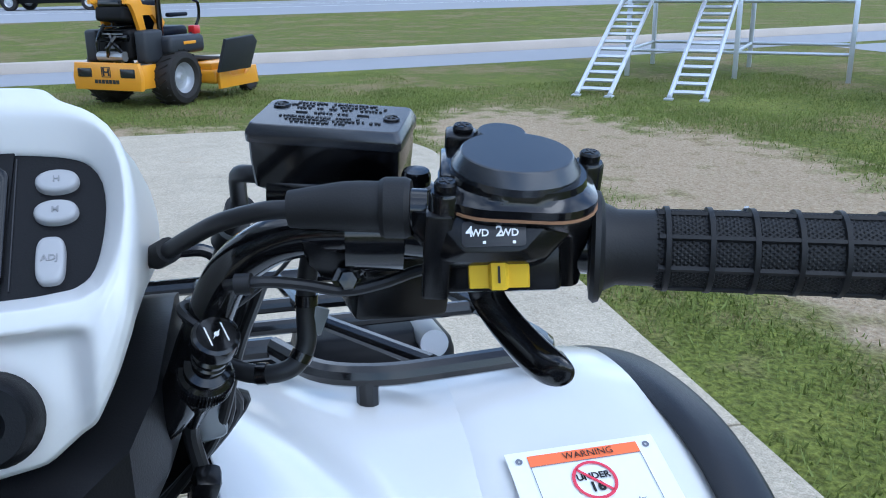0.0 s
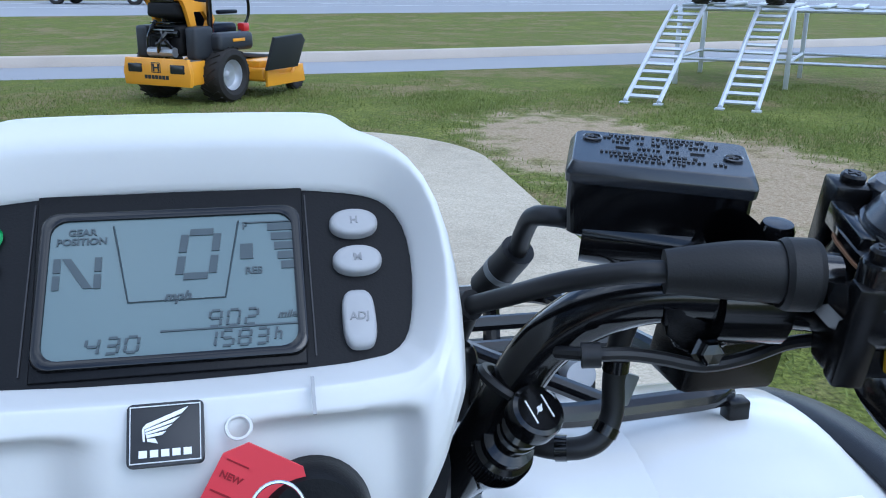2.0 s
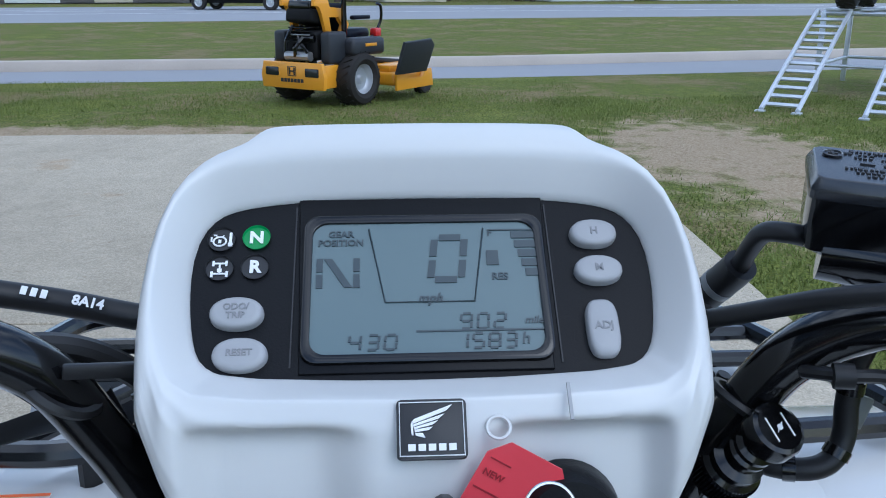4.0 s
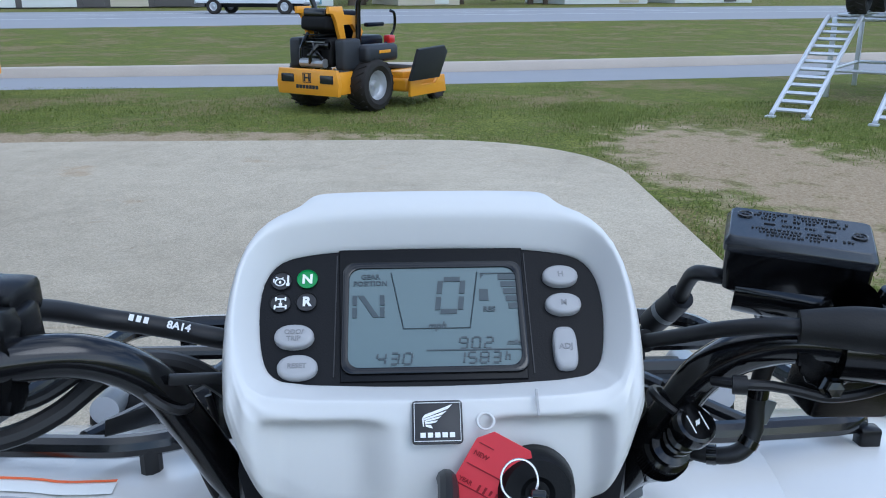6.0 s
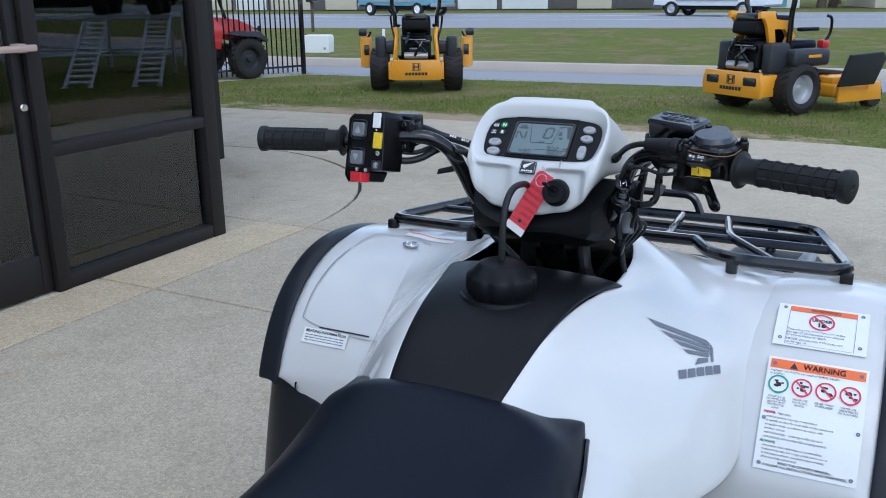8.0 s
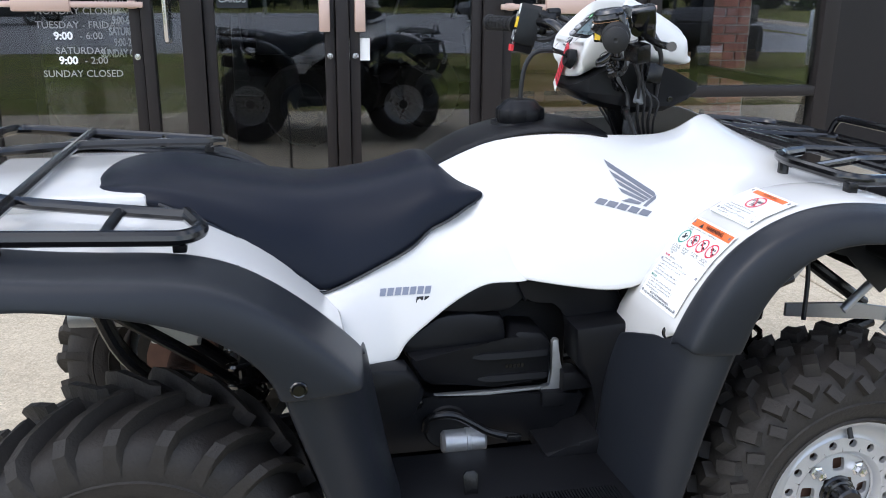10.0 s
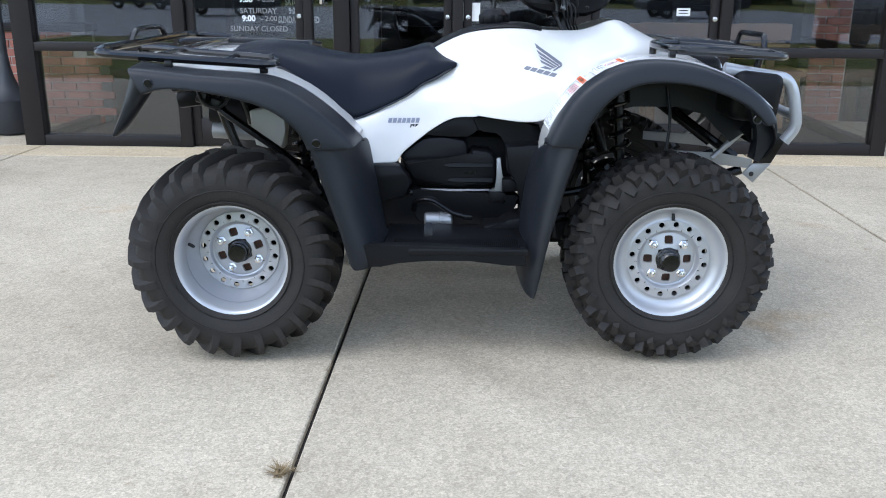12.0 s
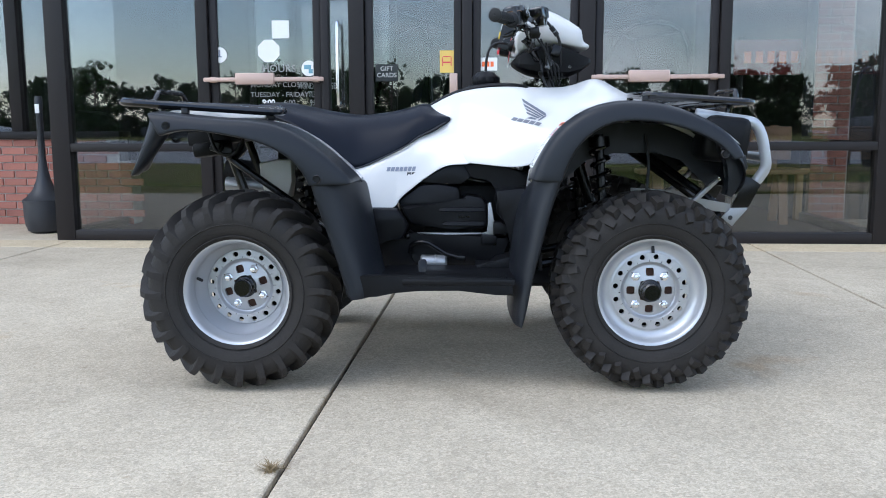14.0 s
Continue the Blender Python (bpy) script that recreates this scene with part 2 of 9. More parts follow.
def ground_material():
    m, nt, p, node, link = _nodes("lawn")
    co = node("ShaderNodeTexCoord")
    def noise_tex(scale, detail=5):
        n = node("ShaderNodeTexNoise"); n.inputs["Scale"].default_value = scale; n.inputs["Detail"].default_value = detail
        link(co.outputs["Object"], n.inputs["Vector"]); return n
    n1, n2, n3 = noise_tex(0.7), noise_tex(4, 6), noise_tex(45)
    ramp = node("ShaderNodeValToRGB"); e = ramp.color_ramp.elements
    e[0].position, e[0].color = 0.38, (0.23, 0.182, 0.085, 1)
    e[1].position, e[1].color = 0.72, (0.215, 0.225, 0.050, 1)
    mid_e = ramp.color_ramp.elements.new(0.52); mid_e.color = (0.130, 0.150, 0.030, 1)
    a = node("ShaderNodeMath"); a.operation = 'ADD'; link(n1.outputs[0], a.inputs[0])
    b = node("ShaderNodeMath"); b.operation = 'MULTIPLY'; link(n2.outputs[0], b.inputs[0]); b.inputs[1].default_value = 0.6
    link(b.outputs[0], a.inputs[1])
    c = node("ShaderNodeMath"); c.operation = 'MULTIPLY_ADD'; link(a.outputs[0], c.inputs[0]); c.inputs[1].default_value = 0.62; c.inputs[2].default_value = 0.0
    link(c.outputs[0], ramp.inputs[0])
    # bare sandy earth beside the slab, worn through the turf
    sep = node("ShaderNodeSeparateXYZ"); link(co.outputs["Object"], sep.inputs[0])
    def gauss(cx, cy, sx, sy):
        vx = node("ShaderNodeMath"); vx.operation = 'MULTIPLY_ADD'; link(sep.outputs[0], vx.inputs[0]); vx.inputs[1].default_value = 1 / sx; vx.inputs[2].default_value = -cx / sx
        vy = node("ShaderNodeMath"); vy.operation = 'MULTIPLY_ADD'; link(sep.outputs[1], vy.inputs[0]); vy.inputs[1].default_value = 1 / sy; vy.inputs[2].default_value = -cy / sy
        x2 = node("ShaderNodeMath"); x2.operation = 'MULTIPLY'; link(vx.outputs[0], x2.inputs[0]); link(vx.outputs[0], x2.inputs[1])
        y2 = node("ShaderNodeMath"); y2.operation = 'MULTIPLY_ADD'; link(vy.outputs[0], y2.inputs[0]); link(vy.outputs[0], y2.inputs[1]); link(x2.outputs[0], y2.inputs[2])
        g = node("ShaderNodeMath"); g.operation = 'SUBTRACT'; g.inputs[0].default_value = 1.0; link(y2.outputs[0], g.inputs[1])
        k = node("ShaderNodeMath"); k.operation = 'MAXIMUM'; link(g.outputs[0], k.inputs[0]); k.inputs[1].default_value = 0
        return k
    patches = [gauss(6.9, -2.7, 2.3, 1.25), gauss(5.0, -3.3, 3.4, 1.5), gauss(3.0, -2.8, 2.2, 0.65), gauss(8.1, 3.6, 0.5, 5.0)]
    tot = patches[0]
    for q in patches[1:]:
        t = node("ShaderNodeMath"); t.operation = 'MAXIMUM'; link(tot.outputs[0], t.inputs[0]); link(q.outputs[0], t.inputs[1]); tot = t
    d = node("ShaderNodeMath"); d.operation = 'MULTIPLY_ADD'; link(n2.outputs[0], d.inputs[0]); d.inputs[1].default_value = 2.2; d.inputs[2].default_value = -1.25
    dd = node("ShaderNodeMath"); dd.operation = 'ADD'; link(d.outputs[0], dd.inputs[0]); link(tot.outputs[0], dd.inputs[1])
    mk = node("ShaderNodeMapRange"); link(dd.outputs[0], mk.inputs[0]); mk.inputs[1].default_value = 0.10; mk.inputs[2].default_value = 0.62
    has = node("ShaderNodeMath"); has.operation = 'GREATER_THAN'; link(tot.outputs[0], has.inputs[0]); has.inputs[1].default_value = 0.001
    mm = node("ShaderNodeMath"); mm.operation = 'MULTIPLY'; link(mk.outputs[0], mm.inputs[0]); link(has.outputs[0], mm.inputs[1])
    earth = node("ShaderNodeValToRGB"); ee = earth.color_ramp.elements
    ee[0].position, ee[0].color = 0.3, (0.31, 0.225, 0.135, 1)
    ee[1].position, ee[1].color = 0.7, (0.47, 0.37, 0.25, 1)
    link(n3.outputs[0], earth.inputs[0])
    mix = node("ShaderNodeMix"); mix.data_type = 'RGBA'; link(mm.outputs[0], mix.inputs[0]); link(earth.outputs[0], mix.inputs[7])
    f = node("ShaderNodeMapRange"); link(n3.outputs[0], f.inputs[0]); f.inputs[1].default_value = 0.3; f.inputs[2].default_value = 0.7; f.inputs[3].default_value = 0.45; f.inputs[4].default_value = 1.5
    mf = node("ShaderNodeMix"); mf.data_type = 'RGBA'; mf.blend_type = 'MULTIPLY'; mf.inputs[0].default_value = 1
    link(ramp.outputs[0], mf.inputs[6]); link(f.outputs[0], mf.inputs[7]); link(mf.outputs[2], mix.inputs[6])
    link(mix.outputs[2], p.inputs["Base Color"])
    p.inputs["Roughness"].default_value = 0.95; p.inputs["Specular IOR Level"].default_value = 0.15
    bp = node("ShaderNodeBump"); bp.inputs["Distance"].default_value = 0.03; link(n3.outputs[0], bp.inputs["Height"]); link(bp.outputs[0], p.inputs["Normal"])
    return m


LAWN = ground_material()
BLADE = paint("grass_blade", (0.170, 0.205, 0.052), 0.7, vary=0.8, scale=1.2, spec=0.2)
LEAF = paint("tree_leaf", (0.035, 0.060, 0.020), 0.7, vary=0.8, scale=0.6, spec=0.2)
BARK = paint("tree_bark", (0.10, 0.075, 0.055), 0.9, vary=0.5, scale=8)
BRICK = paint("red_brick", (0.29, 0.118, 0.088), 0.85, vary=0.6, scale=9, grain=160, fine=0.3, bump=0.002, island=0.5)
MORTAR = paint("mortar", (0.42, 0.40, 0.37), 0.9, vary=0.2, grain=200, fine=0.2)
# colours darkened to stand for the low light indoors
DIMMEDWALL = paint("dimmed_interior_wall", (0.045, 0.045, 0.045), 0.8, vary=0.2, scale=2)
DIMMEDFLOOR = paint("dimmed_interior_floor", (0.045, 0.043, 0.041), 0.40, vary=0.2, scale=2)
STUCCO = paint("grey_stucco", (0.42, 0.43, 0.44), 0.9, vary=0.12, scale=2, grain=150, bump=0.002)
WOOD = paint("bench_wood", (0.36, 0.22, 0.09), 0.55, vary=0.4, scale=5)
SHEETW = paint("metal_siding_white", (0.70, 0.71, 0.70), 0.5, vary=0.1, scale=0.6)
SHEETB = paint("metal_siding_beige", (0.56, 0.50, 0.40), 0.5, vary=0.1, scale=0.6)
SHEETD = paint("metal_siding_dark", (0.10, 0.09, 0.09), 0.6, vary=0.2, scale=0.6)
BLUEP = paint("truck_blue", (0.16, 0.34, 0.42), 0.4, vary=0.08, coat=0.3)
VANW = paint("van_white", (0.75, 0.77, 0.80), 0.35, vary=0.06, coat=0.3)
WINDOWD = paint("dark_window", (0.02, 0.022, 0.025), 0.12, vary=0.1)

# ---- mesh helpers ----
def finish(bm, smooth=True, angle=35):
    bmesh.ops.recalc_face_normals(bm, faces=bm.faces)
    for f in bm.faces:
        f.smooth = smooth
    if smooth:
        lim = radians(angle)
        for e in bm.edges:
            e.smooth = len(e.link_faces) == 2 and e.calc_face_angle(0) < lim


def part(name, bm, material, parent=None, label="", smooth=True, angle=35, subsurf=0, solid=0.0, bevel=0.0):
    finish(bm, smooth, angle)
    me = bpy.data.meshes.new(name)
    bm.to_mesh(me)
    bm.free()
    me.materials.append(material)
    ob = new(name, me)
    if parent is not None:
        ob.parent = parent
        ob.matrix_parent_inverse = Matrix()
    if solid:
        md = ob.modifiers.new("thick", 'SOLIDIFY'); md.thickness = solid; md.offset = -1
    if bevel:
        md = ob.modifiers.new("edge", 'BEVEL'); md.width = bevel; md.segments = 2; md.limit_method = 'ANGLE'
    if subsurf:
        md = ob.modifiers.new("round", 'SUBSURF'); md.levels = subsurf; md.render_levels = subsurf
    if label:
        ob["label"] = label
    return ob


def thing(name, label, category, group="", kind="", at=None):
    e = new(name)
    e.empty_display_size = 0.1
    if at is not None:
        e.matrix_basis = at
    return tagged(e, label, category, group, kind)


def box(size, at=(0, 0, 0), rot=None, bevel=0.0, bm=None, seg=2):
    own = bmesh.new()
    bmesh.ops.create_cube(own, size=1)
    bmesh.ops.scale(own, vec=size, verts=own.verts)
    if bevel:
        bmesh.ops.bevel(own, geom=own.edges[:], offset=bevel, segments=seg, affect='EDGES', profile=0.5)
    m = Matrix.Translation(at) @ (rot if rot is not None else Matrix())
    bmesh.ops.transform(own, matrix=m, verts=own.verts)
    return merge(bm, own)


def merge(bm, own):
    if bm is None:
        return own
    me = bpy.data.meshes.new("scratch")
    own.to_mesh(me)
    own.free()
    bm.from_mesh(me)
    bpy.data.meshes.remove(me)
    return bm


def rot(rx=0, ry=0, rz=0):
    return Euler([radians(a) for a in (rx, ry, rz)]).to_matrix().to_4x4()


def spline(pts, steps=6, closed=False):
    p = [Vector(q) for q in pts]
    n = len(p)
    out = []
    last = n if closed else n - 1
    for i in range(last):
        a = p[(i - 1) % n] if closed or i else p[0] * 2 - p[1]
        b, c = p[i], p[(i + 1) % n]
        d = p[(i + 2) % n] if closed or i + 2 < n else p[-1] * 2 - p[-2]
        for k in range(steps):
            t = k / steps
            out.append(0.5 * (2 * b + (c - a) * t + (2 * a - 5 * b + 4 * c - d) * t * t + (3 * b - a - 3 * c + d) * t ** 3))
    if not closed:
        out.append(p[-1])
    return out


def tube(pts, radius, steps=6, seg=10, closed=False, bm=None, smooth_path=True, taper=None):
    own = bmesh.new()
    path = spline(pts, steps, closed) if smooth_path and len(pts) > 2 else [Vector(q) for q in pts]
    n = len(path)
    rings = []
    up = None
    for i, q in enumerate(path):
        a = path[(i - 1) % n] if closed or i else q
        b = path[(i + 1) % n] if closed or i < n - 1 else q
        d = (b - a).normalized()
        if up is None:
            up = Vector((0, 0, 1)) if abs(d.z) < 0.9 else Vector((1, 0, 0))
        side = d.cross(up).normalized()
        up = side.cross(d).normalized()
        r = radius if taper is None else taper(i / (n - 1))
        rings.append([own.verts.new(q + (side * math.cos(2 * math.pi * k / seg) + up * math.sin(2 * math.pi * k / seg)) * r) for k in range(seg)])
    for i in range(n if closed else n - 1):
        r1, r2 = rings[i], rings[(i + 1) % n]
        for k in range(seg):
            own.faces.new((r1[k], r1[(k + 1) % seg], r2[(k + 1) % seg], r2[k]))
    if not closed:
        own.faces.new(rings[0][::-1]); own.faces.new(rings[-1])
    return merge(bm, own)


def lathe(profile, seg=32, m=None, bm=None, closed=False):
    """Turns (r, h) about z; m places it."""
    own = bmesh.new()
    rings = []
    for r, h in profile:
        if r < 1e-6:
            rings.append([own.verts.new((0, 0, h))])
        else:
            rings.append([own.verts.new((r * math.cos(2 * math.pi * k / seg), r * math.sin(2 * math.pi * k / seg), h)) for k in range(seg)])
    pairs = list(zip(rings, rings[1:])) + ([(rings[-1], rings[0])] if closed else [])
    for a, b in pairs:
        for k in range(seg):
            j = (k + 1) % seg
            if len(a) == 1 and len(b) == 1:
                continue
            if len(a) == 1:
                own.faces.new((a[0], b[j], b[k]))
            elif len(b) == 1:
                own.faces.new((a[k], a[j], b[0]))
            else:
                own.faces.new((a[k], a[j], b[j], b[k]))
    if m is not None:
        bmesh.ops.transform(own, matrix=m, verts=own.verts)
    return merge(bm, own)


def loft(rings, closed=True, caps=True, bm=None):
    own = bmesh.new()
    vs = [[own.verts.new(q) for q in ring] for ring in rings]
    n = len(vs[0])
    for a, b in zip(vs, vs[1:]):
        for k in range(n if closed else n - 1):
            j = (k + 1) % n
            own.faces.new((a[k], a[j], b[j], b[k]))
    if closed and caps:
        own.faces.new(vs[0][::-1]); own.faces.new(vs[-1])
    return merge(bm, own)


def prism(outline, depth, m=None, bm=None, bevel=0.0):
    """A closed outline (x, y) given thickness along z, centred, then placed by m."""
    own = bmesh.new()
    lo = [own.verts.new((x, y, -depth / 2)) for x, y in outline]
    hi = [own.verts.new((x, y, depth / 2)) for x, y in outline]
    own.faces.new(lo[::-1]); own.faces.new(hi)
    n = len(lo)
    for k in range(n):
        own.faces.new((lo[k], lo[(k + 1) % n], hi[(k + 1) % n], hi[k]))
    if bevel:
        es = [e for e in own.edges if abs(e.verts[0].co.z - e.verts[1].co.z) < 1e-6]
        bmesh.ops.bevel(own, geom=es, offset=bevel, segments=2, affect='EDGES', profile=0.5)
    if m is not None:
        bmesh.ops.transform(own, matrix=m, verts=own.verts)
    return merge(bm, own)


def mirrored(bm):
    """Adds the copy on the other side of y = 0."""
    own = bm.copy()
    bmesh.ops.scale(own, vec=(1, -1, 1), verts=own.verts)
    bmesh.ops.reverse_faces(own, faces=own.faces)
    return merge(bm, own)


def flipped(bm):
    bmesh.ops.scale(bm, vec=(1, -1, 1), verts=bm.verts)
    bmesh.ops.reverse_faces(bm, faces=bm.faces)
    return bm


def basis(origin, ex, ey):
    """A pose whose x and y run along ex and ey."""
    ex = Vector(ex).normalized()
    ey = Vector(ey)
    ey = (ey - ex * ey.dot(ex)).normalized()
    ez = ex.cross(ey)
    m = Matrix((ex, ey, ez)).transposed().to_4x4()
    m.translation = origin
    return m


def rounded(w, h, r, n=5):
    pts = []
    for cx, cy, a0 in ((w / 2 - r, h / 2 - r, 0), (-w / 2 + r, h / 2 - r, 90), (-w / 2 + r, -h / 2 + r, 180), (w / 2 - r, -h / 2 + r, 270)):
        for k in range(n + 1):
            a = radians(a0 + 90 * k / n)
            pts.append((cx + r * math.cos(a), cy + r * math.sin(a)))
    return pts


def lettering(text, size, m, depth=0.0006, bold=0.0, align='CENTER', shear=0.0, bm=None):
    cu = bpy.data.curves.new("letters", 'FONT')
    cu.body, cu.size, cu.align_x, cu.align_y, cu.extrude, cu.offset, cu.shear = text, size, align, 'CENTER', depth / 2, bold, shear
    cu.resolution_u = 3
    ob = bpy.data.objects.new("letters", cu)
    me = bpy.data.meshes.new_from_object(ob)
    own = bmesh.new()
    own.from_mesh(me)
    bpy.data.meshes.remove(me); bpy.data.objects.remove(ob); bpy.data.curves.remove(cu)
    bmesh.ops.transform(own, matrix=m, verts=own.verts)
    return merge(bm, own)


def bars(rows, m, depth=0.0006, bm=None):
    """Plain bars (x, y, w, h) on the plane of m."""
    for x, y, w, h in rows:
        bm = prism([(x - w / 2, y - h / 2), (x + w / 2, y - h / 2), (x + w / 2, y + h / 2), (x - w / 2, y + h / 2)], depth, m, bm)
    return bm

# ---- ground, roads, pavement ----
def lerp_line(line, y):
    for (y0, x0), (y1, x1) in zip(line, line[1:]):
        if y <= y1:
            return x0 + (x1 - x0) * (y - y0) / (y1 - y0)
    return line[-1][1]


LANE_NEAR = [(-200, 60), (-28, 18.0), (-5, 13.24), (-1.3, 12.62), (4.7, 12.15), (14, 11.5), (200, 2)]
LANE_FAR = [(-200, 62), (-28, 20.2), (-5.9, 15.4), (-1.5, 14.45), (5.3, 13.75), (14, 13.0), (200, 4)]
HWY_NEAR = [(-200, 85), (-30, 40.0), (-10.8, 35.2), (-2.9, 33.3), (11, 29.6), (40, 21.5), (200, -20)]
HWY_FAR = [(-200, 105), (-30, 60.0), (-10.8, 55.5), (-2.9, 53.3), (11, 49.4), (40, 41.0), (200, -2)]
YS = [-400, -200, -100, -60, -40, -28, -20, -15, -10, -7, -5, -3, -1.5, 0, 2, 4.7, 7, 10, 14, 20, 28, 40, 60, 100, 200, 400]


def strip(columns, name, material, kind_label, category):
    bm = bmesh.new()
    rows = []
    for y in YS:
        rows.append([bm.verts.new((cx(y), y, cz)) for cx, cz in columns])
    for a, b in zip(rows, rows[1:]):
        for k in range(len(columns) - 1):
            bm.faces.new((a[k], a[k + 1], b[k + 1], b[k]))
    return tagged(part(name, bm, material), kind_label, category, kind="structure")


near = lambda d: (lambda y: lerp_line(LANE_NEAR, y) + d)
far = lambda d: (lambda y: lerp_line(LANE_FAR, y) + d)
hn = lambda d: (lambda y: lerp_line(HWY_NEAR, y) + d)
hf = lambda d: (lambda y: lerp_line(HWY_FAR, y) + d)
fixed = lambda x: (lambda y: x)
strip([(fixed(-700), -0.03), (fixed(-40), -0.03), (fixed(0), -0.03), (near(-2.5), -0.03), (near(0), -0.018), (far(0.1), -0.018), (far(0.12), 0.10), (far(3), 0.06),
       (far(8), -0.10), (hn(-5), -0.05), (hn(-0.5), 0.026), (hf(0.5), 0.026), (hf(6), 0.02), (hf(60), 0.1), (fixed(900), 0.5)], "ground", LAWN, "mown green lawn with bare sandy patches", "lawn")
strip([(near(0), -0.015), (lambda y: (lerp_line(LANE_NEAR, y) + lerp_line(LANE_FAR, y)) / 2, 0.0), (far(0), -0.015)], "road", ASPHALT, "pale grey asphalt service lane beside a kerb", "road")
strip([(hn(0), 0.03), (lambda y: (lerp_line(HWY_NEAR, y) + lerp_line(HWY_FAR, y)) / 2, 0.10), (hf(0), 0.03)], "road", ASPHALT, "pale grey asphalt highway with several lanes", "road")
bm = bmesh.new()
bmk = bmesh.new()
rows = []
for y in YS:
    x = lerp_line(LANE_FAR, y)
    rows.append([bmk.verts.new(q) for q in ((x, y, -0.05), (x + 0.02, y, 0.125), (x + 0.04, y, 0.14), (x + 0.18, y, 0.14), (x + 0.18, y, -0.05))])
for a, b in zip(rows, rows[1:]):
    for k in range(4):
        bmk.faces.new((a[k], a[k + 1], b[k + 1], b[k]))
bm.free()
kerb = tagged(part("kerb", bmk, KERB, angle=50), "tan concrete kerb along the service lane", "kerb", kind="structure")
# lane lines
bm = bmesh.new()
for off, dash in ((0.35, 0), (0.5, 1), (0.65, 0)):
    for y0 in np.arange(-60, 60, 9.0):
        ya, yb = y0, y0 + (3 if dash else 9.0)
        f = lambda y: lerp_line(HWY_NEAR, y) + (lerp_line(HWY_FAR, y) - lerp_line(HWY_NEAR, y)) * off
        z = lambda: 0.03 + 0.07 * (1 - abs(off - 0.5) * 2) + 0.006
        vs = [bm.verts.new(q) for q in ((f(ya) - .07, ya, z()), (f(ya) + .07, ya, z()), (f(yb) + .07, yb, z()), (f(yb) - .07, yb, z()))]
        bm.faces.new(vs)
tagged(part("lane_line", bm, INKW), "faded white painted lane lines on asphalt", "road marking", kind="structure")

SITE = rot(0, 0, -1.5)


def S(x, y, z=0.0):
    return SITE @ Vector((x, y, z))


# slabs of the concrete apron, cut by open joints
pavement = thing("pavement", "pale exposed-aggregate concrete apron with dark joints", "pavement", kind="structure")
EDGE_Y = -1.52


def slab(outline, material=None):
    n = len(outline)
    bm = bmesh.new()
    ins = []
    lo = [bm.verts.new((x, y, -0.12)) for x, y in outline]
    cx, cy = sum(p[0] for p in outline) / n, sum(p[1] for p in outline) / n
    hi = [bm.verts.new((x, y, -0.004)) for x, y in outline]
    tp = [bm.verts.new((x + (0.004 if x < cx else -0.004), y + (0.004 if y < cy else -0.004), 0.0)) for x, y in outline]
    bm.faces.new(tp)
    for k in range(n):
        j = (k + 1) % n
        bm.faces.new((lo[k], lo[j], hi[j], hi[k])); bm.faces.new((hi[k], hi[j], tp[j], tp[k]))
    bmesh.ops.transform(bm, matrix=SITE, verts=bm.verts)
    return part("slab", bm, material or CONCRETE, pavement, smooth=False)


G = 0.007
XS = [-7.6, -5.3, -2.98, -0.34, 1.95, 3.22]
for x0, x1 in zip(XS, XS[1:]):
    slab([(x0 + G, EDGE_Y), (x1 - G, EDGE_Y), (x1 - G, 2.66 - G), (x0 + G, 2.66 - G)])
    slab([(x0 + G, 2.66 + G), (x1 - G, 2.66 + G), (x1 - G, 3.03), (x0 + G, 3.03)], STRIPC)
    slab([(x0 + G, 3.034), (x1 - G, 3.034), (x1 - G, 6.4), (x0 + G, 6.4)])
# the far apron, with a round corner; a circular pad joint cuts into it
PADC, PADR = (3.22, 4.78), 2.12
arc = [(PADC[0] + PADR * math.cos(a), PADC[1] + PADR * math.sin(a)) for a in np.linspace(-math.pi / 2, math.pi * 0.49, 26)]
pad_arc = [(PADC[0] + (PADR - 4 * G) * math.cos(a), PADC[1] + (PADR - 4 * G) * math.sin(a)) for a in np.linspace(-math.pi / 2, math.pi * 0.49, 26)]
corner = [(6.2 + 1.55 * math.cos(a), EDGE_Y + 1.55 + 1.55 * math.sin(a)) for a in np.linspace(-math.pi / 2, 0, 14)]
slab([(3.22 + G, EDGE_Y)] + corner + [(7.72, 3.0), (7.5, 6.5), (7.2, 12.0), (3.22 + G, 12.0), (3.22 + G, 6.92)] + arc[::-1][:-1] + [(3.22 + G, 2.66)])
slab([(3.22 + G, 2.66 + 2 * G)] + pad_arc[1:] + [(3.22 + G, 6.8)])
bm = bmesh.new()
vs = [bm.verts.new(S(x, y, -0.022)) for x, y in ((-7.6, EDGE_Y + 0.03), (6.4, EDGE_Y + 0.03), (7.4, 1.0), (7.0, 11.9), (-7.6, 11.9))]
bm.faces.new(vs)
part("joint", bm, JOINT, pavement, "dark earth-filled joint")

# turf near the slab
rng = np.random.default_rng(4)


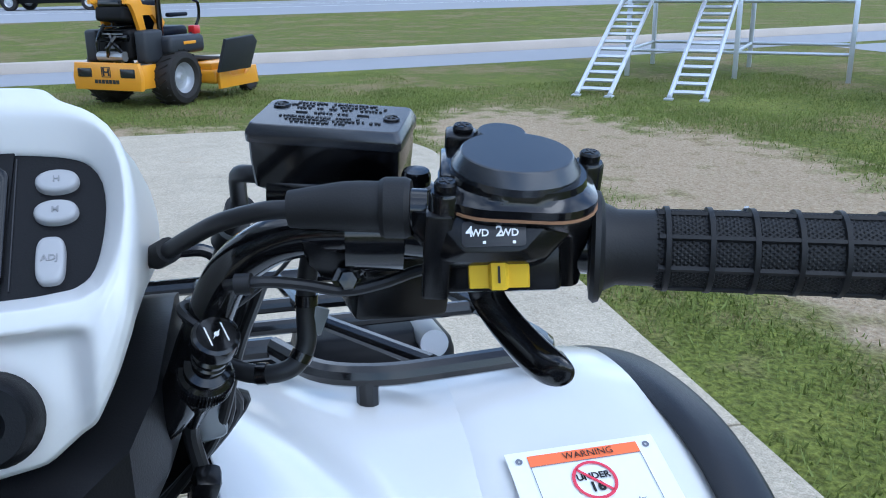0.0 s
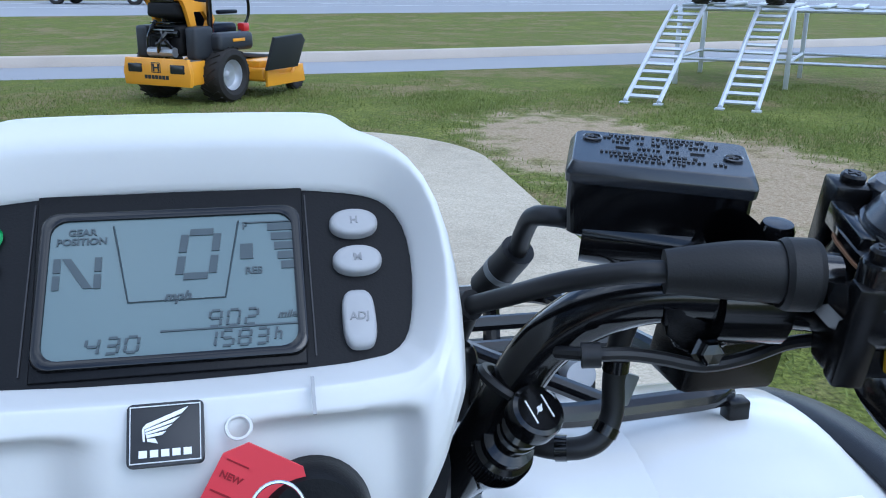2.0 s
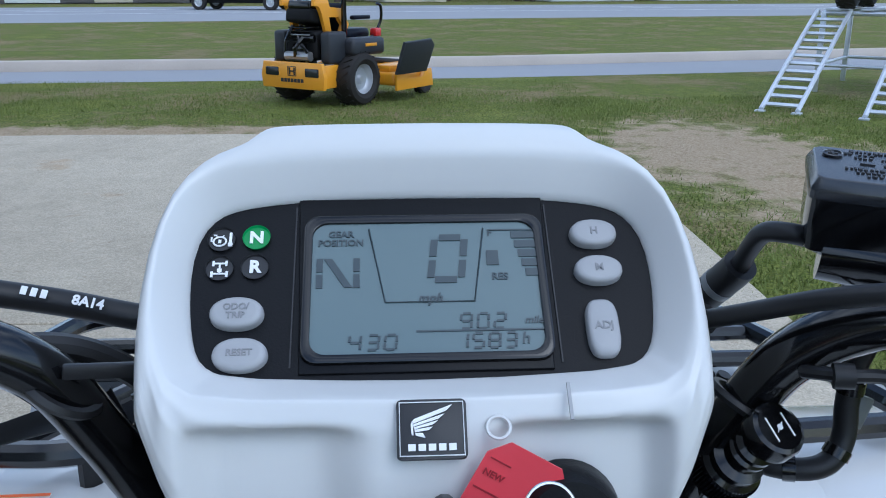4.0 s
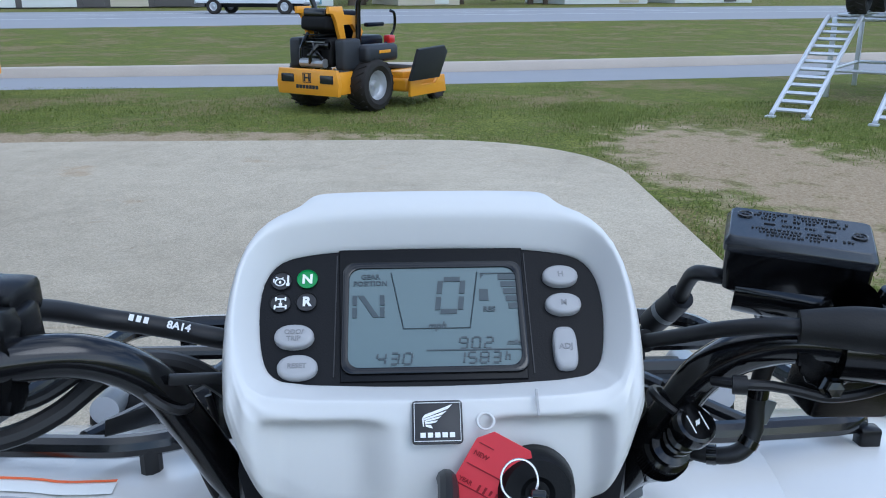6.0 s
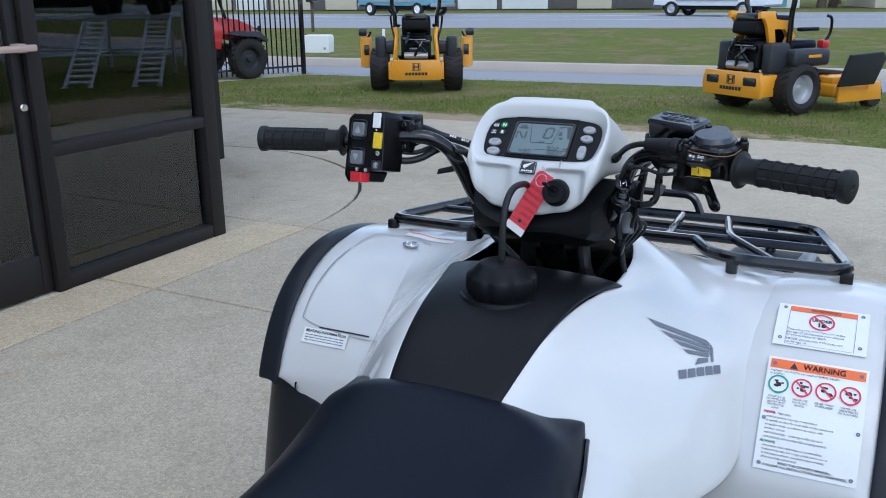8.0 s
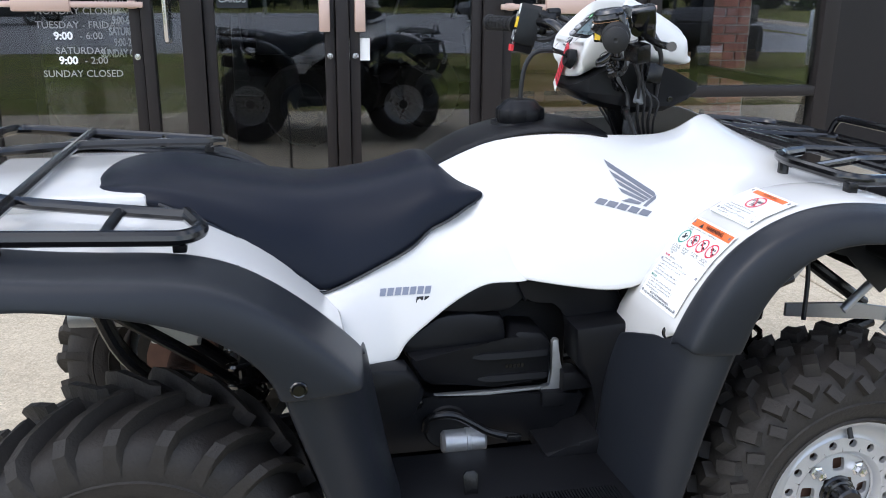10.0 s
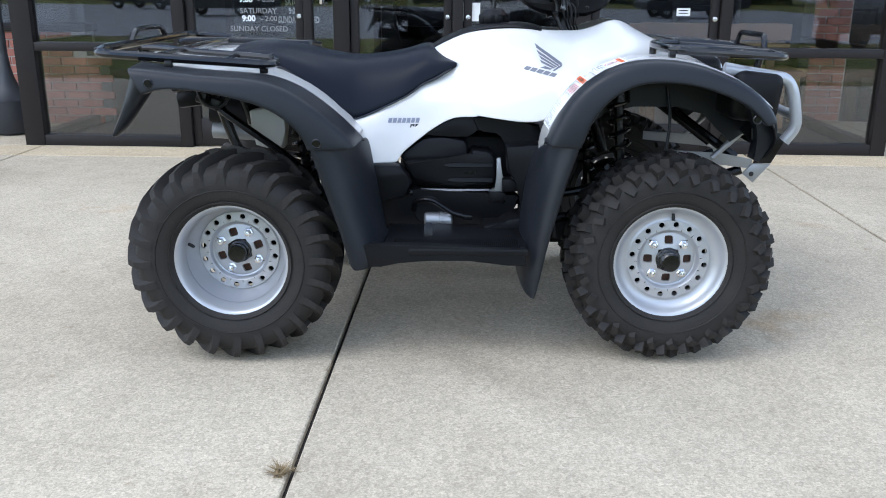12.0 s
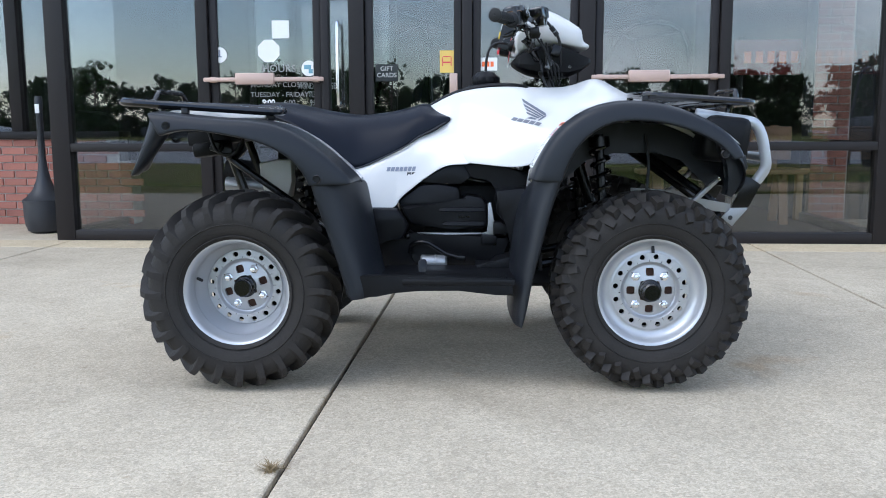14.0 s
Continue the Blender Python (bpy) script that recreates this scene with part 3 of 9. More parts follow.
def grass_patch(name, spots, low, high, label):
    n = len(spots)
    h = rng.uniform(low, high, n)
    a = rng.uniform(0, 6.283, n)
    w = rng.uniform(0.003, 0.006, n)
    lean = rng.normal(0, 0.4, (n, 2)) * h[:, None]
    base = np.column_stack([spots, np.full(n, -0.03)])
    dx = np.column_stack([np.cos(a) * w, np.sin(a) * w, np.zeros(n)])
    tip = base + np.column_stack([lean, h])
    v = np.empty((n * 3, 3)); v[0::3], v[1::3], v[2::3] = base - dx, base + dx, tip
    me = bpy.data.meshes.new(name)
    me.from_pydata(v.tolist(), [], np.arange(n * 3).reshape(-1, 3).tolist())
    me.materials.append(BLADE)
    return tagged(new(name, me), label, "grass", kind="stuff")


def dirtness(x, y):
    g = lambda cx, cy, sx, sy: np.maximum(0, 1 - ((x - cx) / sx) ** 2 - ((y - cy) / sy) ** 2)
    return np.maximum(np.maximum(np.maximum(g(6.9, -2.7, 2.3, 1.25), .8 * g(5.0, -3.3, 3.4, 1.5)), g(3.0, -2.8, 2.2, 0.65)), g(8.1, 3.6, 0.5, 5.0))


def tufts(p):
    """Where the turf is thick and where it is worn."""
    x, y = p[:, 0], p[:, 1]
    v = np.sin(x * 2.1 + 1.3 * np.sin(y * 1.7)) + np.sin(y * 2.9 + 1.1 * np.sin(x * 1.3) + 2) + .7 * np.sin(x * 5.3 + y * 4.1)
    return np.clip(.62 + .34 * v, .06, 1)


cand = np.column_stack([rng.uniform(0.6, 10.5, 155000), rng.uniform(-7.5, -1.50, 155000)])
d = dirtness(cand[:, 0], cand[:, 1])
near_w = np.clip(1.35 - (cand[:, 0] - 1) / 11, 0.15, 1)
cand = cand[(rng.random(len(cand)) > d * 1.6) & (rng.random(len(cand)) < near_w)]
cand = cand[(cand[:, 0] < 6.3) | (cand[:, 1] < -1.6)]
cand = cand[rng.random(len(cand)) < tufts(cand)]
grass_patch("grass", cand, 0.012, 0.042, "short green mown grass beside the concrete")
cand2 = np.column_stack([rng.uniform(7.75, 12.3, 60000), rng.uniform(-2.5, 9.5, 60000)])
d = dirtness(cand2[:, 0], cand2[:, 1])
cand2 = cand2[rng.random(len(cand2)) > d * 1.5]
cand2 = cand2[rng.random(len(cand2)) < tufts(cand2)]
grass_patch("grass", cand2, 0.015, 0.045, "short green mown grass between concrete and lane")

# ---- shop front ----
FY = 3.03
RAIL = 0.685
TOP = 3.0
front = thing("shop_front", "dark bronze aluminium shop front with tinted glass", "shop front", kind="structure")


def fbox(x0, x1, y0, y1, z0, z1, bm=None, bevel=0.004):
    return box((x1 - x0, y1 - y0, z1 - z0), ((x0 + x1) / 2, (y0 + y1) / 2, (z0 + z1) / 2), None, bevel, bm)


def sited(bm):
    bmesh.ops.transform(bm, matrix=SITE, verts=bm.verts)
    return bm


def pane(x0, x1, z0, z1, y=FY + 0.05, parent=None):
    o = part("pane", sited(fbox(x0 - 0.01, x1 + 0.01, y - 0.003, y + 0.003, z0 - 0.01, z1 + 0.01, bevel=0)), GLASS, parent, smooth=False)
    o.visible_shadow = False
    return o


for x0, x1 in ((-3.10, -2.96), (-1.985, -1.90), (-0.885, -0.775), (0.735, 0.845), (1.70, 1.775), (2.80, 2.90)):
    part("mullion", sited(fbox(x0, x1, FY, FY + 0.115, 0, TOP)), FRAME, front)
for x0, x1 in ((-2.96, -1.985), (1.775, 2.80)):
    for z0, z1 in ((0.0, 0.075), (RAIL - 0.03, RAIL + 0.03), (2.35, 2.43), (TOP - 0.08, TOP)):
        part("rail", sited(fbox(x0, x1, FY + 0.004, FY + 0.111, z0, z1)), FRAME, front)
    for z0, z1 in ((0.075, RAIL - 0.03), (RAIL + 0.03, 2.35), (2.43, TOP - 0.08)):
        pane(x0, x1, z0, z1, parent=front)
for x0, x1 in ((-1.90, -0.885), (-0.775, 0.735), (0.845, 1.70)):
    part("rail", sited(fbox(x0, x1, FY + 0.004, FY + 0.111, 2.16, 2.24)), FRAME, front)
    pane(x0, x1, 2.24, TOP - 0.08, parent=front)
    part("rail", sited(fbox(x0, x1, FY + 0.004, FY + 0.111, TOP - 0.08, TOP)), FRAME, front)
for x, deep in ((-3.03, 4.05), (2.85, 4.62)):
    for z0, z1 in ((0, 0.075), (RAIL - 0.03, RAIL + 0.03), (TOP - 0.08, TOP)):
        part("rail", sited(fbox(x - 0.045, x + 0.045, FY + 0.115, deep, z0, z1)), FRAME, front)
    bm = bmesh.new()
    bm.faces.new([bm.verts.new(q) for q in ((x, FY + 0.11, 0.07), (x, deep, 0.07), (x, deep, TOP - 0.07), (x, FY + 0.11, TOP - 0.07))])
    o = part("pane", sited(bm), GLASS, front, smooth=False)
    if o.data.polygons[0].normal.x * x > 0:
        o.data.flip_normals()
    o.visible_shadow = False


def glazed_door(name, x0, x1, bar, lock_side, label):
    d = thing(name, label, "door", kind="structure")
    st = 0.055
    for a, b in ((x0, x0 + st), (x1 - st, x1)):
        part("stile", sited(fbox(a, b, FY + 0.03, FY + 0.078, 0.012, 2.15)), FRAME, d)
    for z0, z1 in ((0.012, 0.20), (2.07, 2.15)):
        part("door_rail", sited(fbox(x0 + st, x1 - st, FY + 0.032, FY + 0.076, z0, z1)), FRAME, d)
    pane(x0 + st, x1 - st, 0.20, 2.07, FY + 0.054, d)
    if bar:
        part("push_bar", sited(fbox(x0 - 0.03, x1 + 0.03, FY - 0.05, FY - 0.025, 1.150, 1.180, bevel=0.006)), TAN, d, "tan metal push bar")
        cx = (x0 + x1) / 2 - 0.06
        part("bar_cover", sited(fbox(cx - 0.14, cx + 0.14, FY - 0.06, FY - 0.02, 1.130, 1.210, bevel=0.008)), TAN, d, "tan metal push bar housing")
    if bar:
        for bx in (x0 + 0.03, x1 - 0.03):
            part("bar_mount", sited(fbox(bx - 0.02, bx + 0.02, FY - 0.03, FY + 0.034, 1.145, 1.185, bevel=0.004)), TAN, d)
    lx = x1 - st / 2 if lock_side > 0 else x0 + st / 2
    part("lock", sited(lathe([(0, 0), (0.016, 0.001), (0.019, 0.006), (0.015, 0.012), (0, 0.013)], 16, Matrix.Translation((lx, FY + 0.03, 0.90)) @ rot(90))), CHROME, d, "chrome lock cylinder")
    return d


glazed_door("door_1", -1.895, -1.09, True, 1, "closed glazed door with tan push bar and opening hours")
glazed_door("door_2", -0.77, -0.085, False, 1, "closed bronze-framed glazed double door leaf")
glazed_door("door_3", -0.005, 0.73, False, -1, "closed bronze-framed glazed double door leaf")
glazed_door("door_4", 0.85, 1.695, True, 1, "closed glazed door with tan push bar and small sticker")
part("mullion", sited(fbox(-0.08, -0.01, FY + 0.004, FY + 0.111, 0, 2.16)), FRAME, front)
part("mullion", sited(fbox(-1.085, -1.03, FY + 0.004, FY + 0.111, 0, 2.16)), FRAME, front)
pane(-1.03, -0.885, 0.02, 2.16, parent=front)
for cx in (-0.14, 0.05):
    part("vertical_bar", sited(fbox(cx - 0.028, cx + 0.028, FY - 0.02, FY + 0.034, 1.03, 1.20, bevel=0.006)), TAN, front, "tan metal vertical latch cover")
pull = part("pull_handle", sited(tube([(-0.955, FY + 0.02, 1.0), (-0.955, FY - 0.05, 1.02), (-0.955, FY - 0.05, 1.52), (-0.955, FY + 0.02, 1.54)], 0.011, 5)), CHROME, front, "tall chrome pull handle")

# room behind the glass, its dimness put into the wall and floor colours
wall_bits = [("wall_back", fbox(-9, 2.95, 9.0, 9.2, 0, TOP, bevel=0), DIMMEDWALL), ("wall_left", fbox(-9.2, -9, 4.1, 9.2, 0, TOP, bevel=0), DIMMEDWALL),
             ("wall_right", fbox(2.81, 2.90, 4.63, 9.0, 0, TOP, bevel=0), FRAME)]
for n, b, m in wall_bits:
    tagged(part(n, sited(b), m, smooth=False), "showroom wall with dimness put into its colour", "wall", kind="structure")
tagged(part("ceiling", sited(fbox(-9, 2.95, 3.0, 9.2, TOP + 0.02, TOP + 0.2, bevel=0)), DIMMEDWALL, smooth=False), "showroom ceiling with dimness put into its colour", "ceiling", kind="structure")
tagged(part("floor", sited(fbox(-3.0, 2.82, FY + 0.12, 4.2, -0.03, 0.006, bevel=0, bm=fbox(-9, 2.81, 4.2, 9.0, -0.03, 0.006, bevel=0))), DIMMEDFLOOR, smooth=False), "dark polished showroom floor, dimmed further in its colour", "floor", kind="structure")
# unseen roof, run out past x 3.05 to throw shade on the pier
tagged(part("roof", sited(fbox(-9.4, 5.4, 2.85, 9.4, TOP + 0.2, TOP + 0.95, bevel=0.02)), STUCCO, smooth=False), "plain grey shop roof, unseen, run out to shade the pier", "roof", kind="structure")
XEND = -2.95
brick_wall = thing("wall_brick", "low red brick wall under the shop windows", "wall", kind="structure")
part("mortar", sited(fbox(-9.0, -3.05, 4.062, 4.24, 0, 0.735, bevel=0, bm=fbox(-3.05, XEND, 4.062, 4.24, 0.008, 0.545, bevel=0))), MORTAR, brick_wall, smooth=False)
me_b = None
bw, bh = 0.194, 0.057
for r in range(11):
    for c in range(-45, 1):
        x = XEND - 0.1 + c * 0.2065 + (0.103 if r % 2 else 0)
        if x < -5.6 or (x > -3.15 and r > 7):
            continue
        if me_b is None:
            ob = part("brick", box((bw, 0.02, bh), (0, 0, 0), None, 0.003, seg=1), BRICK, brick_wall, smooth=False)
            me_b = ob.data
        else:
            ob = new("brick", me_b); ob.parent = brick_wall
        ob.matrix_basis = SITE @ Matrix.Translation((x, 4.058, 0.034 + r * 0.0668)) @ rot(0, 0, rng.normal(0, 0.4))
pier = thing("wall_pier", "red brick wall behind the shop window", "wall", kind="structure")
part("mortar", sited(fbox(2.905, 3.22, 4.644, 4.80, 0.008, TOP, bevel=0)), MORTAR, pier, smooth=False)
me_h = box((bw * .48, 0.02, bh), (0, 0, 0), None, 0.003, seg=1)
half = None
for r in range(30):
    for x, short in (((3.002, False), (3.16, True)) if r % 2 else ((2.953, True), (3.11, False))):
        if short and half is None:
            ob = part("brick", me_h, BRICK, pier, smooth=False); half = ob.data
        else:
            ob = new("brick", half if short else me_b); ob.parent = pier
        ob.matrix_basis = SITE @ Matrix.Translation((x, 4.640, 0.045 + r * 0.0668)) @ rot(0, 0, rng.normal(0, 0.4))
# plain dark panel added in place of the window beyond the pier
tagged(part("wall_corner", sited(fbox(3.22, 4.8, 4.70, 4.84, 0.0, TOP, bevel=0)), FRAME, smooth=False), "dark panel added in place of the glazing beside the brick pier", "wall", kind="structure")

# a bench inside the window
BENCHW = paint("bench_wood", (0.30, 0.165, 0.085), 0.5, vary=0.5, scale=5, grain=90, fine=0.3)
bench = thing("bench", "varnished wooden bench with a plank back inside the window", "bench")
part("seat", sited(fbox(1.36, 2.74, 4.20, 4.50, 0.425, 0.462, bevel=0.006)), BENCHW, bench)
for z0 in (0.535, 0.690):
    part("back_plank", sited(fbox(1.36, 2.70, 4.505 + z0 * .04, 4.530 + z0 * .04, z0, z0 + 0.130, bevel=0.006)), BENCHW, bench)
for x in (1.52, 2.56):
    part("back_post", sited(fbox(x - 0.035, x + 0.035, 4.558, 4.590, 0.30, 0.83, bevel=0.004)), BENCHW, bench)
    for y0, y1 in ((4.30, 4.22), (4.42, 4.52)):
        leg = loft([[(x + dx, y + dy, z) for dx, dy in ((-.035, -.02), (.035, -.02), (.035, .02), (-.035, .02))] for y, z in ((y1, .006), (y0, .425))])
        part("leg", sited(leg), BENCHW, bench)
    part("cross_piece", sited(fbox(x - 0.02, x + 0.02, 4.24, 4.49, 0.385, 0.424, bevel=0.004)), BENCHW, bench)
part("sill", sited(fbox(-9.0, -3.02, 4.02, 4.25, 0.735, 0.80, bevel=0.008)), FRAME, brick_wall)
for x0, x1 in ((-9.0, -6.5), (-6.4, -3.98), (-3.90, -3.08)):
    pane(x0, x1, 0.80, TOP, 4.13, front)
for x in (-6.45, -3.94):
    part("mullion", sited(fbox(x - 0.05, x + 0.05, 4.07, 4.18, 0.80, TOP)), FRAME, front)

# ---- the quad bike ----
atv = thing("quad_bike", "white four-wheeled quad bike with black fenders and seat on concrete", "quad bike")


def interp(table, x):
    for (x0, *a), (x1, *b) in zip(table, table[1:]):
        if x <= x1:
            t = max(0.0, (x - x0) / (x1 - x0))
            return [p + (q - p) * t for p, q in zip(a, b)]
    return list(table[-1][1:])


# white shroud round the tank: half sections from the seam with the tank cover down to the lower edge
SHROUD = [
    (-0.125, [(.068, .865), (.085, .858), (.10, .845), (.118, .82), (.142, .785), (.162, .75), (.178, .72)]),
    (-0.075, [(.078, .895), (.097, .888), (.114, .868), (.132, .845), (.155, .812), (.178, .776), (.196, .745)]),
    (-0.02, [(.088, .925), (.110, .912), (.130, .885), (.150, .850), (.178, .815), (.200, .775), (.218, .738)]),
    (0.015, [(.093, .940), (.115, .927), (.136, .897), (.156, .858), (.188, .816), (.216, .768), (.238, .722)]),
    (0.05, [(.099, .954), (.126, .943), (.158, .914), (.186, .872), (.216, .815), (.244, .758), (.264, .705)]),
    (0.15, [(.110, .968), (.137, .957), (.17, .925), (.21, .872), (.25, .81), (.285, .75), (.308, .698)]),
    (0.25, [(.136, .966), (.155, .952), (.185, .924), (.235, .882), (.28, .83), (.315, .765), (.338, .685)]),
    (0.33, [(.130, .962), (.160, .950), (.205, .92), (.25, .887), (.295, .845), (.325, .795), (.345, .72)]),
    (0.42, [(.128, .962), (.165, .948), (.21, .922), (.25, .895), (.295, .868), (.33, .852), (.37, .845)]),
    (0.48, [(.105, .990), (.145, .968), (.19, .934), (.235, .901), (.28, .882), (.33, .879), (.38, .880)]),
    (0.54, [(.055, 1.000), (.10, .982), (.15, .948), (.205, .912), (.26, .893), (.32, .890), (.38, .892)]),
    (0.60, [(.0, .962), (.06, .955), (.125, .935), (.19, .910), (.26, .899), (.32, .898), (.38, .898)]),
    (0.70, [(.0, .915), (.06, .913), (.12, .907), (.19, .898), (.26, .892), (.32, .889), (.38, .887)]),
    (0.82, [(.0, .865), (.06, .864), (.12, .860), (.19, .853), (.26, .846), (.32, .843), (.38, .842)]),
    (0.92, [(.0, .80), (.06, .798), (.12, .792), (.19, .785), (.25, .777), (.30, .772), (.34, .77)]),
]


def body_shell():
    bm = loft([[(x, -y, z) for y, z in row] for x, row in SHROUD], closed=False)
    return mirrored(bm)


shroud = part("body_shroud", body_shell(), WHITE, atv, "glossy white plastic tank shroud and hood", subsurf=2, solid=0.004, angle=70)

FZ = [(.245, .655), (.27, .685), (.30, .742), (.34, .798), (.378, .836), (.43, .868), (.487, .889), (.56, .901), (.62, .903), (.70, .890), (.80, .852), (.86, .812), (.90, .775)]
XF = [.268, .278, .288, .30, .32, .34, .36, .378, .40, .43, .46, .487, .52, .56, .60, .64, .70, .76, .81, .86, .90]


def front_fender():
    rings = []
    for x in XF:
        z = interp(FZ, x)[0]
        rings.append([(x, -min(y, .528 if x < .30 else .56), z + dz) for y, dz in ((.27, -.05), (.30, -.022), (.325, -.012), (.35, -.003), (.40, .0), (.47, .001), (.52, -.002), (.56, -.012))])
    rings.insert(0, [(.262, -.25, .545), (.262, -.29, .550), (.262, -.325, .560), (.263, -.355, .578), (.266, -.40, .600), (.271, -.47, .642), (.273, -.50, .664), (.275, -.525, .680)])
    return loft(rings, closed=False)


part("front_fender", front_fender(), WHITE, atv, subsurf=1, solid=0.004, angle=70)
part("front_fender", flipped(front_fender()), WHITE, atv, subsurf=1, solid=0.004, angle=70)

# flares: crest line and lip line, seen from the side
FT = [(.262, .662), (.272, .691), (.307, .767), (.364, .838), (.447, .885), (.529, .901), (.62, .897), (.695, .882), (.811, .838), (.879, .782), (.905, .735)]
FL = [(.36, .660), (.372, .700), (.392, .745), (.422, .787), (.481, .830), (.547, .844), (.625, .840), (.696, .828), (.785, .796), (.838, .760), (.865, .725)]
RT = [(-.262, .655), (-.269, .672), (-.328, .730), (-.379, .772), (-.446, .818), (-.53, .847), (-.65, .851), (-.74, .858), (-.821, .868), (-.895, .876)]
RL = [(-.405, .652), (-.409, .670), (-.431, .709), (-.482, .752), (-.530, .773), (-.584, .791), (-.66, .806), (-.737, .818), (-.800, .818), (-.85, .80)]


def flare(top, lip, y_in, y_out):
    rings = []
    for (tx, tz), (lx, lz) in zip(top, lip):
        cx, cz = (tx + lx) / 2, (tz + lz) / 2
        mix = lambda k: (tx + (lx - tx) * k, tz + (lz - tz) * k)
        prof = [(-0.06, y_in - 0.012, -.006), (-.005, y_in, 0.004), (0.02, y_in + .010, .006), (0.07, y_out - .026, .004), (0.13, y_out - .014, .0), (0.4, y_out - .006, 0), (0.9, y_out, 0), (.98, y_out - .002, 0), (1.0, y_out - .010, 0), (1.02, y_out - .03, 0)]
        ring = []
        for k, y, dz in prof:
            px, pz = mix(k)
            ring.append((px, -y, pz + dz))
        rings.append(ring)
    return loft(rings, closed=False)


for flip in (False, True):
    f = (lambda b: flipped(b)) if flip else (lambda b: b)
    part("front_flare", f(flare(FT, FL, .535, .595)), FLARE, atv, "matt black plastic front fender flare", subsurf=2, solid=0.005, angle=70)
    part("rear_flare", f(flare(RT, RL, .462, .615)), FLARE, atv, "matt black plastic rear fender flare", subsurf=2, solid=0.005, angle=70)

# mud guards below the flares
FLEG = [(.700, .268, .372, .48), (.64, .256, .352, .482), (.56, .240, .326, .488), (.46, .226, .302, .497), (.36, .214, .276, .505), (.28, .208, .262, .512), (.225, .207, .250, .52), (.212, .222, .244, .525)]
RLEG = [(.665, -.268, -.405, .478), (.60, -.256, -.386, .48), (.52, -.240, -.358, .485), (.44, -.224, -.332, .492), (.37, -.205, -.310, .50), (.315, -.195, -.297, .51), (.300, -.215, -.285, .515)]


def guard(rows, y_out, slope=0.0):
    rings = []
    for k, (z, xi, xo, yi) in enumerate(rows):
        span = xo - xi
        tilt = slope * (1.0, .55, .25, 0)[min(k, 3)]
        ring = [(xi - span * .12, -(yi - (.17 if slope else .10)), z), (xi, -yi, z), (xi + span * .25, -(yi + (y_out - yi) * .55), z), (xi + span * .6, -(y_out - .008), z), (xi + span * .93, -y_out, z), (xi + span, -(y_out - .012), z), (xi + span * .98, -(y_out - .05), z)]
        rings.append([(x, y, q + tilt * min(0, max(-y - .555, -.17))) for x, y, q in ring])
    return loft(rings, closed=False)


for flip in (False, True):
    f = (lambda b: flipped(b)) if flip else (lambda b: b)
    part("front_mud_guard", f(guard(FLEG, .588, .55)), FLARE, atv, subsurf=2, solid=0.005, angle=70)
    part("rear_mud_guard", f(guard(RLEG, .606)), FLARE, atv, subsurf=2, solid=0.005, angle=70)

# rear mud flap, swept back
def flap():
    rings = []
    for (ax, az), (bx, bz), y in (((-.895, .872), (-.815, .860), .60), ((-.897, .845), (-.822, .818), .605), ((-.912, .80), (-.855, .782), .60), ((-.930, .755), (-.888, .735), .595), ((-.946, .715), (-.918, .700), .59), ((-.960, .685), (-.945, .677), .585)):
        rings.append([(ax, -(y - .17), az), (ax, -(y - .03), az), (ax * .7 + bx * .3, -y, az * .7 + bz * .3), (ax * .2 + bx * .8, -y, az * .2 + bz * .8), (bx, -(y - .02), bz), (bx, -(y - .05), bz)])
    return loft(rings, closed=False)


for flip in (False, True):
    f = (lambda b: flipped(b)) if flip else (lambda b: b)
    part("mud_flap", f(flap()), FLARE, atv, subsurf=1, solid=0.005, angle=60)

# white rear fender
RZ = [(-.92, .858), (-.80, .862), (-.65, .856), (-.55, .846), (-.47, .812), (-.40, .765), (-.34, .712), (-.29, .664), (-.24, .62), (-.15, .585)]


def rear_fender():
    rings = []
    for x in (-.875, -.84, -.78, -.70, -.62, -.55, -.50, -.45, -.40, -.36, -.32, -.28):
        z = interp(RZ, x)[0]
        lim = .57 if x < -.45 else .57 - .12 * (x + .45) / .17
        rings.append([(x, -min(y, lim - .012 * k), z + dz) for k, (y, dz) in enumerate(((0, .0), (.15, .0), (.25, .0), (.35, .0), (.42, -.006), (.47, -.012), (.545, -.016), (.57, -.03))[::-1])][::-1])
    return loft(rings, closed=False)


part("rear_fender", mirrored(rear_fender()), WHITE, atv, subsurf=1, solid=0.004, angle=70)
part("storage_lid", box((.34, .42, .03), (-.79, 0, .872), None, .012), WHITE, atv, "white plastic rear deck lid")

